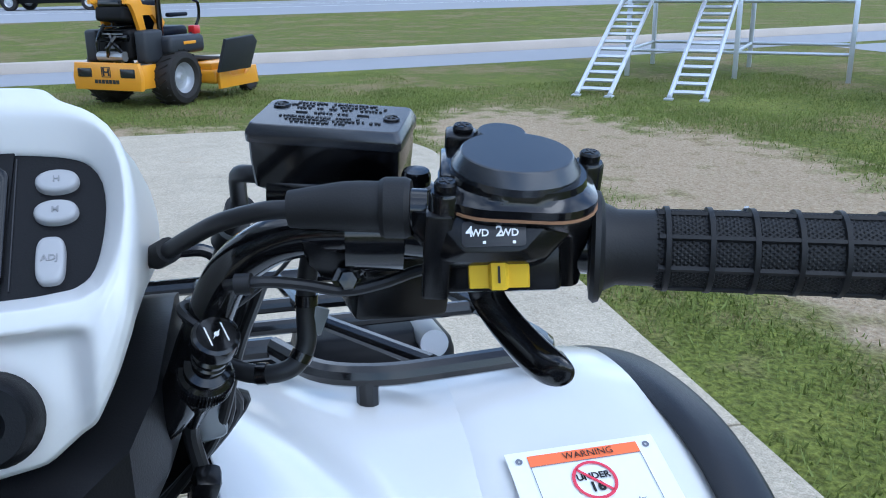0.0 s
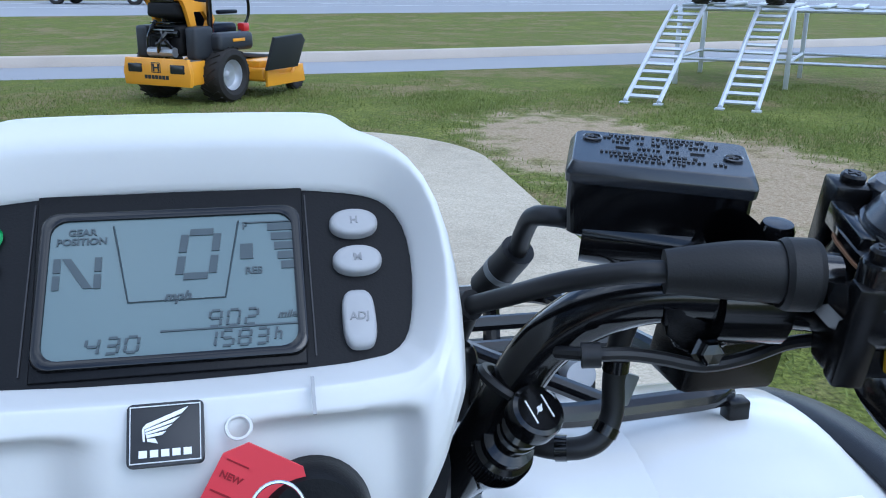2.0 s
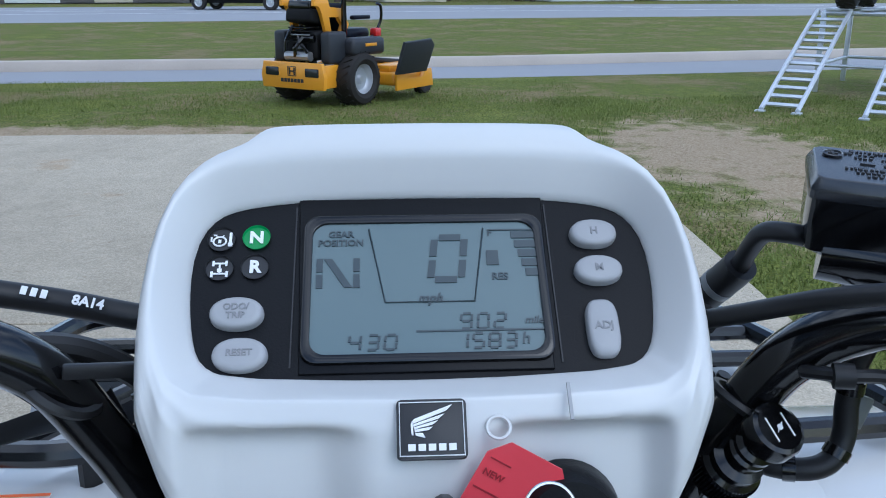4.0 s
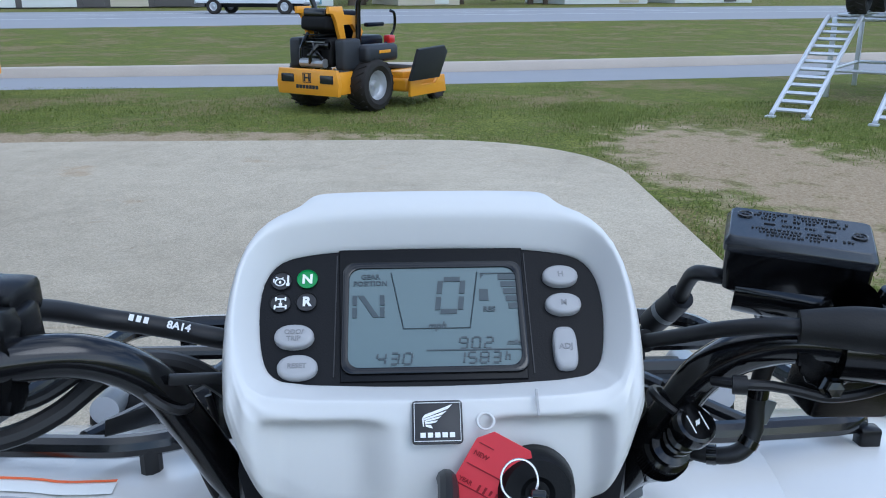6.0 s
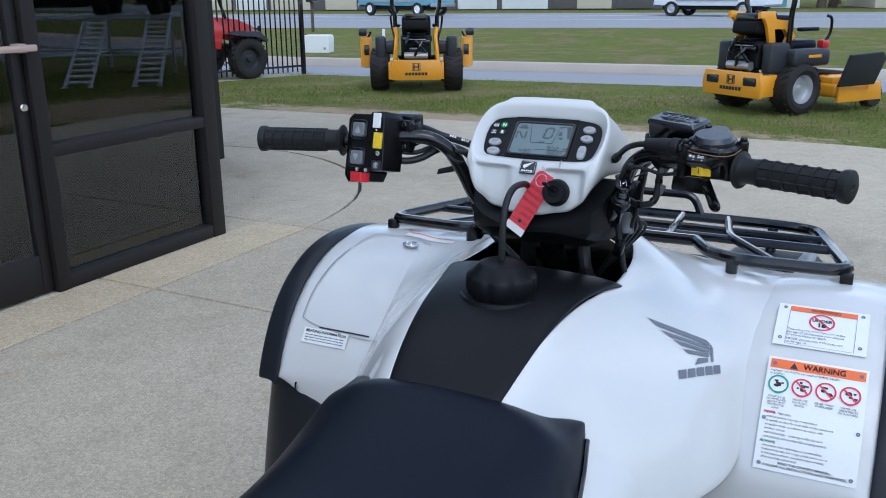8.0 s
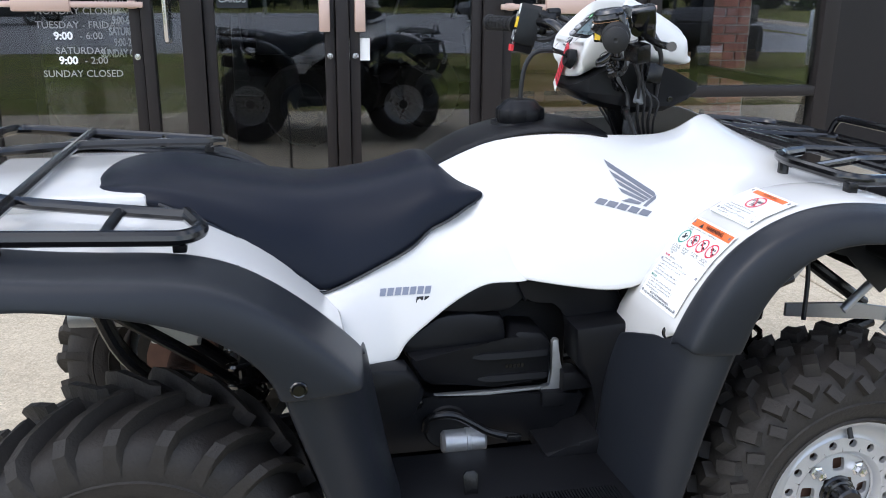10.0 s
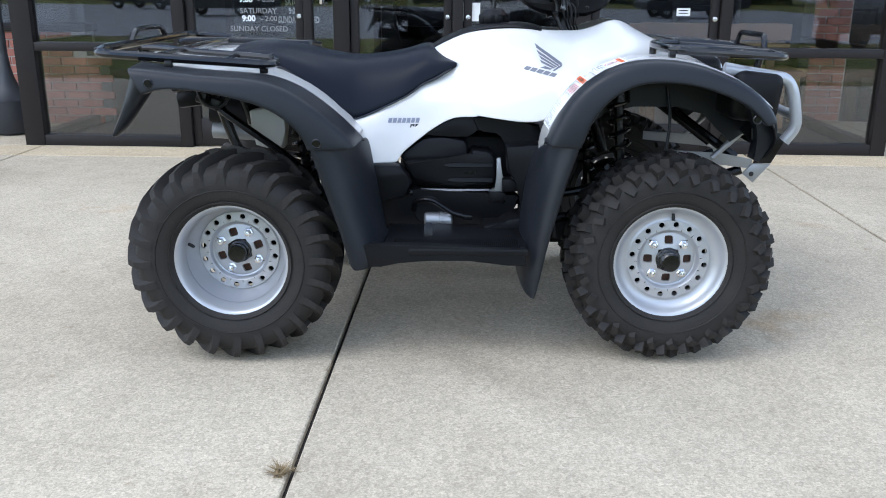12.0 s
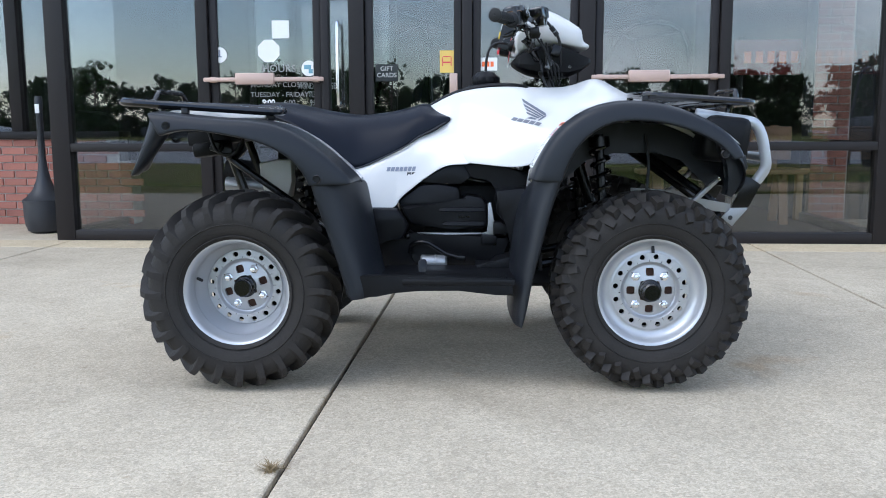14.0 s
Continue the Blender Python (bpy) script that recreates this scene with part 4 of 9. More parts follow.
# side cover below the seat
SIDE = [
    (-.325, [(.205, .70), (.225, .685), (.25, .665), (.28, .63), (.31, .595), (.33, .552)]),
    (-.29, [(.205, .70), (.225, .685), (.245, .665), (.27, .63), (.295, .595), (.315, .552)]),
    (-.22, [(.20, .735), (.215, .715), (.23, .69), (.245, .645), (.262, .60), (.28, .552)]),
    (-.185, [(.198, .752), (.212, .73), (.226, .70), (.240, .655), (.254, .605), (.270, .552)]),
    (-.172, [(.197, .757), (.211, .736), (.225, .705), (.238, .662), (.250, .612), (.266, .554)]),
    (-.162, [(.196, .762), (.210, .742), (.224, .712), (.237, .672), (.248, .628), (.262, .582)]),
    (-.13, [(.195, .775), (.208, .755), (.221, .726), (.234, .688), (.245, .648), (.258, .607)]),
    (-.088, [(.182, .795), (.200, .772), (.219, .743), (.233, .710), (.244, .676), (.256, .642)]),
    (-.05, [(.168, .815), (.192, .79), (.218, .758), (.231, .728), (.243, .698), (.255, .669)]),
    (-.012, [(.168, .826), (.195, .80), (.221, .768), (.235, .742), (.247, .716), (.258, .692)]),
    (.02, [(.168, .84), (.198, .81), (.224, .775), (.238, .748), (.25, .723), (.262, .701)]),
    (.09, [(.20, .85), (.22, .815), (.238, .78), (.255, .748), (.268, .722), (.28, .700)]),
]


def side_cover():
    return loft([[(x, -y, z) for y, z in row] for x, row in SIDE], closed=False)


for flip in (False, True):
    part("side_cover", flipped(side_cover()) if flip else side_cover(), WHITE, atv, "glossy white plastic side cover", subsurf=2, solid=0.004, angle=70)

# tank cover
def tank_cover():
    rows = [(-.075, .903, .080), (-.068, .907, .082), (-.02, .936, .091), (.05, .964, .102), (.12, .978, .111), (.18, .982, .120), (.24, .979, .138), (.275, .972, .148), (.298, .964, .142), (.304, .950, .13)]
    return loft([[(x, w * k, z - d) for k, d in ((-1, .010), (-.85, .004), (-.5, 0), (0, -.002), (.5, 0), (.85, .004), (1, .010))] for x, z, w in rows], closed=False)


part("tank_cover", tank_cover(), BLACKP, atv, "matt black plastic tank cover", subsurf=2, solid=0.006, angle=70)
CAPX = .135
cap_prof = [(.0, .048), (.018, .048), (.029, .046), (.034, .0435), (.042, .034), (.0505, .029), (.0525, .025), (.0525, .008), (.050, .003), (.047, -.008)]
bm = lathe(cap_prof, 48, Matrix.Translation((CAPX, 0, .975)))
for v in bm.verts:
    r = math.hypot(v.co.x - CAPX, v.co.y)
    if .038 < r < .054:
        a = math.atan2(v.co.y, v.co.x - CAPX)
        k = 1 - .08 * max(0, math.cos(a * 8)) ** 2
        v.co.x = CAPX + (v.co.x - CAPX) * k; v.co.y *= k
cap = part("fuel_cap", bm, BLACKP, atv, "scalloped black plastic fuel cap", angle=34)
part("cap_well", lathe([(.050, -.006), (.0575, -.002), (.061, -.002), (.064, -.010)], 40, Matrix.Translation((CAPX, 0, .977))), BLACKP, atv)
part("breather_hose", tube([(CAPX, 0, 1.015), (CAPX + .002, 0, 1.06), (CAPX + .012, 0, 1.10), (CAPX + .035, -.002, 1.122), (CAPX + .075, -.004, 1.122), (CAPX + .10, -.004, 1.112)], .005, 6), CABLE, atv, "black rubber breather hose")

# seat
SEATS = [
    (-.735, .880, .08, .868, .10), (-.715, .900, .12, .868, .15), (-.68, .914, .145, .872, .19), (-.60, .920, .155, .866, .21), (-.52, .908, .155, .832, .222), (-.43, .886, .150, .775, .228), (-.36, .875, .145, .722, .228), (-.322, .871, .143, .686, .225),
    (-.285, .872, .14, .690, .220), (-.20, .882, .138, .728, .214), (-.14, .896, .138, .758, .208), (-.10, .910, .141, .788, .192), (-.078, .912, .143, .799, .190), (-.058, .906, .144, .808, .187), (-.040, .896, .145, .818, .184), (-.022, .888, .147, .829, .180), (-.004, .880, .150, .838, .176), (.008, .872, .152, .845, .172), (.014, .863, .152, .850, .167)]


def seat():
    rings = []
    for x, zt, w, zb, wb in SEATS:
        half = [(0, zt), (w * .5, zt - .002), (w * .85, zt - .012), (w * 1.08, zt - min(.034, (zt - zb) * .36)), (w * .55 + wb * .52, zt * .55 + zb * .45), (wb, zb + min(.015, (zt - zb) * .2)), (wb + .002, zb), (wb - .03, zb - .01)]
        rings.append([(x, -y, z) for y, z in half[::-1]] + [(x, y, z) for y, z in half[1:]])
    return loft(rings, closed=False)


part("seat", seat(), SEAT, atv, "black vinyl saddle seat", subsurf=2, solid=0.01, angle=80)
for s in (-1, 1):
    part("seat_piping", tube([(x, s * (wb + .003), zb + .004) for x, zt, w, zb, wb in SEATS[3:-2]], .0035, 4, 6), GLOSSB, atv)

# foot boards
for s in (-1, 1):
    f = flipped if s > 0 else (lambda b: b)
    bm = prism([(-.300, .366), (-.244, .374), (-.10, .372), (.212, .364), (.217, .312), (.162, .315), (.05, .328), (-.069, .333), (-.15, .320), (-.205, .308), (-.284, .302), (-.300, .315)], .034, basis((0, -.565, 0), (1, 0, 0), (0, 0, 1)), None, .006)
    part("foot_board_edge", f(bm), BLACKP, atv)
    bm = prism([(-.20, .30), (.22, .30), (.22, .585), (-.12, .585), (-.20, .53)], .02, basis((0, 0, .354), (1, 0, 0), (0, -1, 0)), None, .004)
    board = part("foot_board", f(bm), BLACKP, atv, "black ribbed plastic foot board")
    bm = None
    for k in range(62):
        x = -.17 + k * .006
        bm = box((.0030, .085, .006), (x, -.525, .367), rot(0, 0, 0), 0, bm)
    part("tread_rib", f(bm), BLACKP, board, smooth=False)

# ---- wheels ----
def tyre_mesh(radius, width, rim_r, kind):
    w = width / 2
    prof = [(rim_r - .002, -w * .72), (rim_r + .012, -w * .86), (rim_r + .045, -w * .99), (rim_r + .085, -w * 1.0), (radius - .052, -w * .93), (radius - .037, -w * .80), (radius - .029, -w * .4), (radius - .027, 0),
            (radius - .029, w * .4), (radius - .037, w * .80), (radius - .052, w * .93), (rim_r + .085, w * 1.0), (rim_r + .045, w * .99), (rim_r + .012, w * .86), (rim_r - .002, w * .72)]
    bm = lathe([p for p in prof], 64)
    return bm


def tyre_lugs(tyre, radius, width, kind, m):
    """The tread blocks, each its own piece, sharing meshes round the tyre."""
    w = width / 2
    R = Matrix.Rotation
    shapes = []
    if kind == "rear":
        n = 24
        for h in (-1, 1):
            pts = [(.04, radius - .003, -.16), (.30, radius - .003, -.05), (.62, radius - .007, .06), (.90, radius - .018, .15), (1.0, radius - .038, .18), (1.02, radius - .056, .19)]
            rings = []
            for q, rr, da in pts:
                c = R(da * .9, 4, 'Z')
                hw = .0112 if q < .9 else .0128
                rings.append([c @ Vector((rr + dr, dt, w * q * h)) for dt, dr in ((-hw, -.034), (-hw * .72, 0), (hw * .72, 0), (hw, -.034))])
            shapes.append((loft(rings), .5 if h > 0 else 0))
    else:
        n = 26
        for h in (-1, 1):
            for q, rr, dt, sx, sy, tw in ((.18, radius - .018, .0, .034, .030, 24 * h), (.55, radius - .020, .10, .030, .038, -28 * h), (.84, radius - .035, -.02, .027, .042, 24 * h), (.965, radius - .062, .075, .021, .034, 30 * h)):
                q_m = R(dt, 4, 'Z') @ Matrix.Translation((rr - .004, 0, w * q * h)) @ R(radians(-62 * h if q > .95 else -30 * h if q > .8 else 0), 4, 'Y') @ R(radians(tw), 4, 'X')
                shapes.append((_blk(sx, sy, q_m), .5 if h > 0 else 0))
    for bm, turn in shapes:
        first = part("tread_lug", bm, RUBBER, tyre, smooth=False)
        for k in range(n):
            o = first if k == 0 else new("tread_lug", first.data)
            o.parent = tyre
            o.matrix_basis = m @ R(2 * math.pi * (k + turn) / n, 4, 'Z')


def _blk(sx, sy, m, depth=.028):
    own = bmesh.new()
    t = .86
    vs = [own.verts.new((-depth / 2, i * sx / 2, j * sy / 2)) for i, j in ((-1, -1), (1, -1), (1, 1), (-1, 1))]
    us = [own.verts.new((depth / 2, i * sx / 2 * t, j * sy / 2 * t)) for i, j in ((-1, -1), (1, -1), (1, 1), (-1, 1))]
    own.faces.new(us)
    for k in range(4):
        own.faces.new((vs[k], vs[(k + 1) % 4], us[(k + 1) % 4], us[k]))
    bmesh.ops.transform(own, matrix=m, verts=own.verts)
    return own


def disc_with_holes(r_in, r_out, holes, h0, h1, square=False):
    """A flat ring with round holes through it: (radius, hole radius, count, turn)."""
    hr, hole, count, turn = holes
    own = bmesh.new()
    per = 16
    for k in range(count):
        a0, a1 = 2 * math.pi * k / count + turn, 2 * math.pi * (k + 1) / count + turn
        am = (a0 + a1) / 2
        c = Vector((hr * math.cos(am), hr * math.sin(am), (h0 + h1) / 2))
        out, inn = [], []
        for j in range(per):
            t = 2 * math.pi * j / per
            d = Vector((math.cos(t + am), math.sin(t + am), 0))
            inn.append(c + d * hole * (min(1.26, 1 / max(abs(math.cos(t)), abs(math.sin(t)))) if square else 1))
            # meet the border of the sector
            best = 9
            for s in np.linspace(hole, .08, 300):
                q = c + d * s
                r, ang = math.hypot(q.x, q.y), (math.atan2(q.y, q.x) - am + math.pi) % (2 * math.pi) - math.pi
                if r > r_out or r < r_in or abs(ang) > (a1 - a0) / 2:
                    best = s; break
            out.append(c + d * best)
        vi = [own.verts.new((q.x, q.y, h0 + (h1 - h0) * (math.hypot(q.x, q.y) - r_in) / (r_out - r_in))) for q in inn]
        vo = [own.verts.new((q.x, q.y, h0 + (h1 - h0) * (math.hypot(q.x, q.y) - r_in) / (r_out - r_in))) for q in out]
        vb = [own.verts.new(v.co + Vector((0, 0, -.01))) for v in vi]
        for j in range(per):
            i = (j + 1) % per
            own.faces.new((vi[j], vi[i], vo[i], vo[j]))
            own.faces.new((vi[j], vb[j], vb[i], vi[i]))
    return own


def wheel(x, y, side, width, disc, kind, spin):
    """disc: how deep the wheel disc lies in from the outer rim edge."""
    m = Matrix.Translation((x, y, .3175)) @ rot(90 if side < 0 else -90)
    w = part("wheel", tyre_mesh(.3175, width, .158, kind), RUBBER, atv, "black knobbly tyre on a silver steel wheel", angle=40)
    w.data.transform(m)
    for h in (-1, 1):
        for rr, ww in ((.178, .93), (.216, 1.0)):
            hw = width / 2 * ww
            o = part("sidewall_ring", lathe([(rr - .003, h * hw * .985), (rr, h * (hw + .0025)), (rr + .003, h * hw * .985)], 64), RUBBER, w)
            o.data.transform(m)
    tyre_lugs(w, .3175, width, kind, m)
    e = width / 2 * .80
    bm = lathe([(.172, e - .004), (.174, e), (.170, e + .004), (.164, e + .003), (.159, e - .002), (.154, e - .012), (.149, e - min(.03, disc * .7))] + ([(.147, e - .055), (.140, e - .078), (.128, e - disc + .008)] if disc > .05 else [(.140, e - disc * .95), (.130, e - disc * 1.08)]) + [(.122, e - disc - .001), (.119, e - disc + .002)], 64)
    bm = lathe([(.147, e - .045), (.150, -e + .02), (.165, -e)], 64, None, bm)
    rim = part("rim", bm, RIM, w, "silver painted steel rim", angle=50); rim.data.transform(m)
    d = e - disc
    bm = disc_with_holes(.093, .1205, (.1085, .0082, 16, radians(3)), d + .005, d + .003)
    bm = lathe([(.093, d + .005), (.088, d + .001), (.084, d - .008), (.080, d - .010)], 64, None, bm)
    bm = merge(bm, disc_with_holes(.034, .081, (.0585, .0128, 4, radians(spin)), d - .002, d - .012, True))
    bmesh.ops.remove_doubles(bm, verts=bm.verts, dist=.0012)
    dsk = part("wheel_disc", bm, RIM, w, "pierced silver wheel disc", angle=30); dsk.data.transform(m)
    drum = part("brake_drum", lathe([(0, d - .030), (.088, d - .026), (.090, d - .04), (.090, d - .085), (0, d - .085)], 32), RUST, w, "rusty brown brake drum"); drum.data.transform(m)
    cover = part("backing_plate", lathe([(.090, d - .032), (.118, d - .030), (.119, d - .040), (.090, d - .042)], 48), SATINB, w, "black brake backing plate"); cover.data.transform(m)
    hub = part("hub_cap", lathe([(.037, d - .008), (.036, d + .001), (.033, d + .003), (.032, d + .012), (.028, d + .014), (.028, d + .036), (.024, d + .040), (0, d + .040)], 32), GLOSSB, w, "round black hub cap"); hub.data.transform(m)
    for k in range(4):
        a = radians(spin + 90 * k)
        b = lathe([(0, .016), (.0085, .014), (.0095, .010), (.0095, 0), (.014, -.002), (.016, -.008)], 6, Matrix.Translation((.062 * math.cos(a), .062 * math.sin(a), d - .003)))
        nut = part("wheel_nut", b, CHROME, w, smooth=False); nut.data.transform(m)
    b = tube([(.140, 0, e - .045 if disc > .05 else e - .03), (.122, 0, e - .02 if disc < .05 else e - .035)], .005)
    v = part("valve", b, CABLE, w); v.data.transform(m @ Matrix.Rotation(radians((165 if disc > .05 else 88) * -side), 4, 'Z'))
    return w


for s in (-1, 1):
    wheel(.644, s * .462, s, .205, .030, "front", 45)
    wheel(-.644, s * .468, s, .250, .105, "rear", 63)

# ---- steering and instruments ----
PC = Vector((.287, 0, 1.187))
VD = Vector((.743, 0, .669))
NO = Vector((-.669, 0, .743))
VB = -.058


def pod_at(u, v, n):
    if v >= VB:
        q = PC + VD * v
        nn = NO
    else:
        t = min(1.0, (VB - v) / .03)
        q = PC + VD * VB + Vector((.30, 0, .954)) * (v - VB)
        nn = (NO * (1 - t) + Vector((-.954, 0, .30)) * t).normalized()
    return q + Vector((0, u, 0)) + nn * n


def half_outline(kind):
    if kind == "outer":
        return [(0, .0765), (.035, .0763), (.056, .0757), (.0645, .0750), (.0690, .0722), (.0725, .0655), (.0790, .0622), (.090, .0570), (.104, .040), (.111, .008), (.111, -.03), (.107, -.06), (.098, -.088), (.086, -.112), (.064, -.130), (.03, -.136), (0, -.137)]
    if kind == "rim":
        return [(0, .0540), (.035, .0536), (.052, .0528), (.062, .0518), (.069, .0508), (.076, .0492), (.083, .0468), (.0915, .0420), (.1005, .0300), (.1042, .006), (.1036, -.016), (.1005, -.034), (.0950, -.047), (.0860, -.0530), (.065, -.0555), (.03, -.0565), (0, -.057)]
    return [(0, .0414), (.035, .0408), (.050, .0398), (.060, .0388), (.068, .0377), (.0745, .0365), (.0805, .0348), (.0870, .0312), (.0932, .0210), (.0946, .004), (.0932, -.012), (.0910, -.0250), (.0880, -.0335), (.0815, -.0388), (.065, -.0412), (.03, -.0428), (0, -.0432)]


def full(half):
    return [(u, v) for u, v in half] + [(-u, v) for u, v in half[-2:0:-1]]


def pod_meshes():
    pan, rim, out = half_outline("panel"), half_outline("rim"), half_outline("outer")
    between = lambda p, q, k: full([(u + (r - u) * k, v + (w - v) * k) for (u, v), (r, w) in zip(p, q)])
    rings = [(full(pan), -.018), (full(pan), -.0125), (between(pan, rim, .06), -.0112), (between(pan, rim, .80), -.0005), (full(rim), .0020), (between(rim, out, .14), .0034),
             (between(rim, out, .32), .0036), (between(rim, out, .50), .0030), (between(rim, out, .68), .0020), (between(rim, out, .84), -.0005), (between(rim, out, .96), -.0050), (full(out), -.012)]
    pts = [[pod_at(u, v, n) for u, v in o] for o, n in rings]
    # the sides run forward to the nose, the lower edge further than the top
    for d, k in ((.05, 1.0), (.10, .985), (.135, .955), (.155, .88), (.165, .70), (.168, .4)):
        row = []
        for u, v in full(out):
            q = pod_at(u * k, max(v, VB) * k + (min(v, VB) - VB) * .35, 0)
            t = (v + .137) / .2135
            p = q + Vector((1.62 - .74 * t, 0, -.22 - .25 * t)) * d
            p.x = min(p.x, .503 - .03 * t)
            row.append(p)
        pts.append(row)
    whole = loft(pts, True, False)
    whole.faces.new([v for v in whole.verts[-len(pts[0]):]])
    return whole


pod_bm = pod_meshes()


def below(f):
    c = f.calc_center_median()
    return c.z < 1.044


bmesh.ops.delete(pod_bm, geom=[f for f in pod_bm.faces if below(f)], context='FACES')
bmesh.ops.subdivide_edges(pod_bm, edges=[e for e in pod_bm.edges if all(v.co.x < .27 and v.co.z < 1.165 for v in e.verts)], cuts=3, use_grid_fill=True)
ease = lambda t: (lambda q: q * q * (3 - 2 * q))(max(0.0, min(1.0, t)))
for v in pod_bm.verts:
    # the cheeks beside the middle tongue lie deeper
    y, z = v.co.y, v.co.z
    if v.co.x < .275 and z < 1.155:
        in_left = ease((y - .027 - .10 * max(0, 1.105 - z)) / .007) if y > 0 else ease((-y - .026) / .007)
        k = in_left * ease((1.143 - z) / .006) * ease((.092 - abs(y)) / .012)
        v.co.x += .0115 * k
pod = part("instrument_pod", pod_bm, PODWHITE, atv, "white plastic instrument pod on the handlebar", subsurf=1, solid=.003, angle=80)


def bowl():
    rings = []
    for x, hw, zt, zb in ((.226, .046, 1.054, 1.046), (.236, .076, 1.062, 1.038), (.252, .097, 1.074, 1.028), (.282, .109, 1.090, 1.014), (.334, .114, 1.104, 1.000), (.380, .115, 1.104, 1.0), (.427, .114, 1.090, 1.002), (.470, .108, 1.070, 1.020), (.492, .098, 1.062, 1.036), (.501, .082, 1.058, 1.046)):
        h = zt - zb
        rings.append([(x, hw, zt), (x, hw, zb + h * .35), (x, hw * .93, zb + h * .14), (x, hw * .72, zb), (x, 0, zb - .002), (x, -hw * .72, zb), (x, -hw * .93, zb + h * .14), (x, -hw, zb + h * .35), (x, -hw, zt)])
    return loft(rings)


part("pod_lower_cover", bowl(), BLACKP, atv, "black plastic lower pod cover", angle=22)
for s in (-1, 1):
    part("cover_screw", lathe([(.0065, -.004), (.006, .001), (.003, .0015), (0, .0005)], 16, Matrix.Translation((.425, s * .1145, 1.03)) @ rot(90 if s < 0 else -90)), GLOSSB, atv)
part("pod_mark", prism([(-.0006, -.007), (.0006, -.007), (.0006, .007), (-.0006, .007)], .0012, basis(pod_at(-.050, -.060, .0058), (0, -1, 0), VD)), GREYBTN, atv)
part("pod_mark", tube([basis(pod_at(-.024, -.068, .0056), (0, -1, 0), VD) @ Vector((.0042 * math.cos(a), .0042 * math.sin(a), 0)) for a in np.linspace(0, 6.283, 18, False)], .0007, 1, 6, True), PODWHITE, atv)
PANEL = basis(PC + NO * -.0155, (0, -1, 0), VD)
face = part("dash_panel", prism(full([(u * 1.02, v * 1.03) for u, v in half_outline("panel")]), .004, PANEL), BLACKP, atv, "black textured dash panel with display")


def on_panel(x, y, h=.003):
    return PANEL @ Matrix.Translation((x, y, h))


LX, LY, LW, LH = .0005, -.0030, .0915, .0590
part("display_mount", prism([(-.0520, .0405), (.0520, .0405), (.0495, -.0400), (-.0495, -.0400)], .0016, on_panel(0, 0, .0026), None, .0006), BLACKP, face)
part("display_bezel", loft([[on_panel(LX, LY, h) @ Vector((x, y, 0)) for x, y in rounded(LW + w, LH + w, .0065, 5)] for w, h in ((.0085, .0030), (.0080, .0056), (.0062, .0062), (.0012, .0054), (.0004, .0034))], True, False), GLOSSB, face, "gloss black display surround", angle=50)
part("display", prism(rounded(LW + .001, LH + .001, .005), .002, on_panel(LX, LY, .0034)), LCD, face, "grey-green liquid crystal display")
bm = None
T = lambda x, y: on_panel(.002 + x, -.003 + y, .0047)
bm = lettering("GEAR\nPOSITION", .0042, T(-.036, .0225), .0004, .0001, bm=bm)
bm = lettering("mph", .0056, T(0, -.006), .0004, .0002, shear=.3, bm=bm)
bm = lettering("mile", .0044, T(.041, -.0165), .0004, .0001, shear=.3, bm=bm)
bm = lettering("F", .0044, T(.026, .0245), .0004, .0001, bm=bm)
bm = lettering("RES", .0044, T(.029, .0035), .0004, .0001, bm=bm)
bm = lettering("h", .0070, T(.037, -.0245), .0004, .0001, shear=.2, bm=bm)


def seven(ch, x, y, w, h, t, bm):
    segs = {'0': "abcdef", '1': "bc", '2': "abged", '3': "abgcd", '4': "fgbc", '5': "afgcd", '8': "abcdefg", '9': "abcdfg"}[ch]
    sh = .12
    place = {'a': (0, h / 2, w * .72, t), 'd': (0, -h / 2, w * .72, t), 'g': (0, 0, w * .72, t), 'f': (-w / 2, h / 4, t, h * .40), 'e': (-w / 2, -h / 4, t, h * .40), 'b': (w / 2, h / 4, t, h * .40), 'c': (w / 2, -h / 4, t, h * .40)}
    for s in segs:
        a, b, ww, hh = place[s]
        bm = prism([(-ww / 2 + sh * -hh / 2, -hh / 2), (ww / 2 + sh * -hh / 2, -hh / 2), (ww / 2 + sh * hh / 2, hh / 2), (-ww / 2 + sh * hh / 2, hh / 2)], .0004, T(x + a + sh * b, y + b), bm)
    return bm


bm = seven('0', .008, .0125, .0125, .020, .0030, bm)
for i, c in enumerate("902"):
    bm = seven(c, .014 + i * .0068, -.0165, .0042, .0065, .0010, bm)
for i, c in enumerate("1583"):
    bm = seven(c, .012 + i * .0064, -.0250, .0042, .0062, .0010, bm)
for i, c in enumerate("430"):
    bm = seven(c, -.030 + i * .0070, -.0250, .0044, .0062, .0010, bm)
bm = tube([T(-.0245, .027).translation, T(-.018, -.0075).translation, T(.018, -.0075).translation, T(.0235, .027).translation], .0004, 1, 4, bm=bm, smooth_path=False)
bm = bars([(-.0445, .0100, .0026, .0062), (-.0445, .0025, .0026, .0062), (-.0295, .0100, .0026, .0062), (-.0295, .0025, .0026, .0062)], T(0, 0), .0004, bm)
bm = prism([(-.0428, .0130), (-.0395, .0130), (-.0312, -.0004), (-.0345, -.0004)], .0004, T(0, 0), bm)
bm = bars([(.020, -.0205, .052, .0007), (.036, .026, .022, .0006), (.0265, .0125, .005, .007)], T(0, 0), .0004, bm)
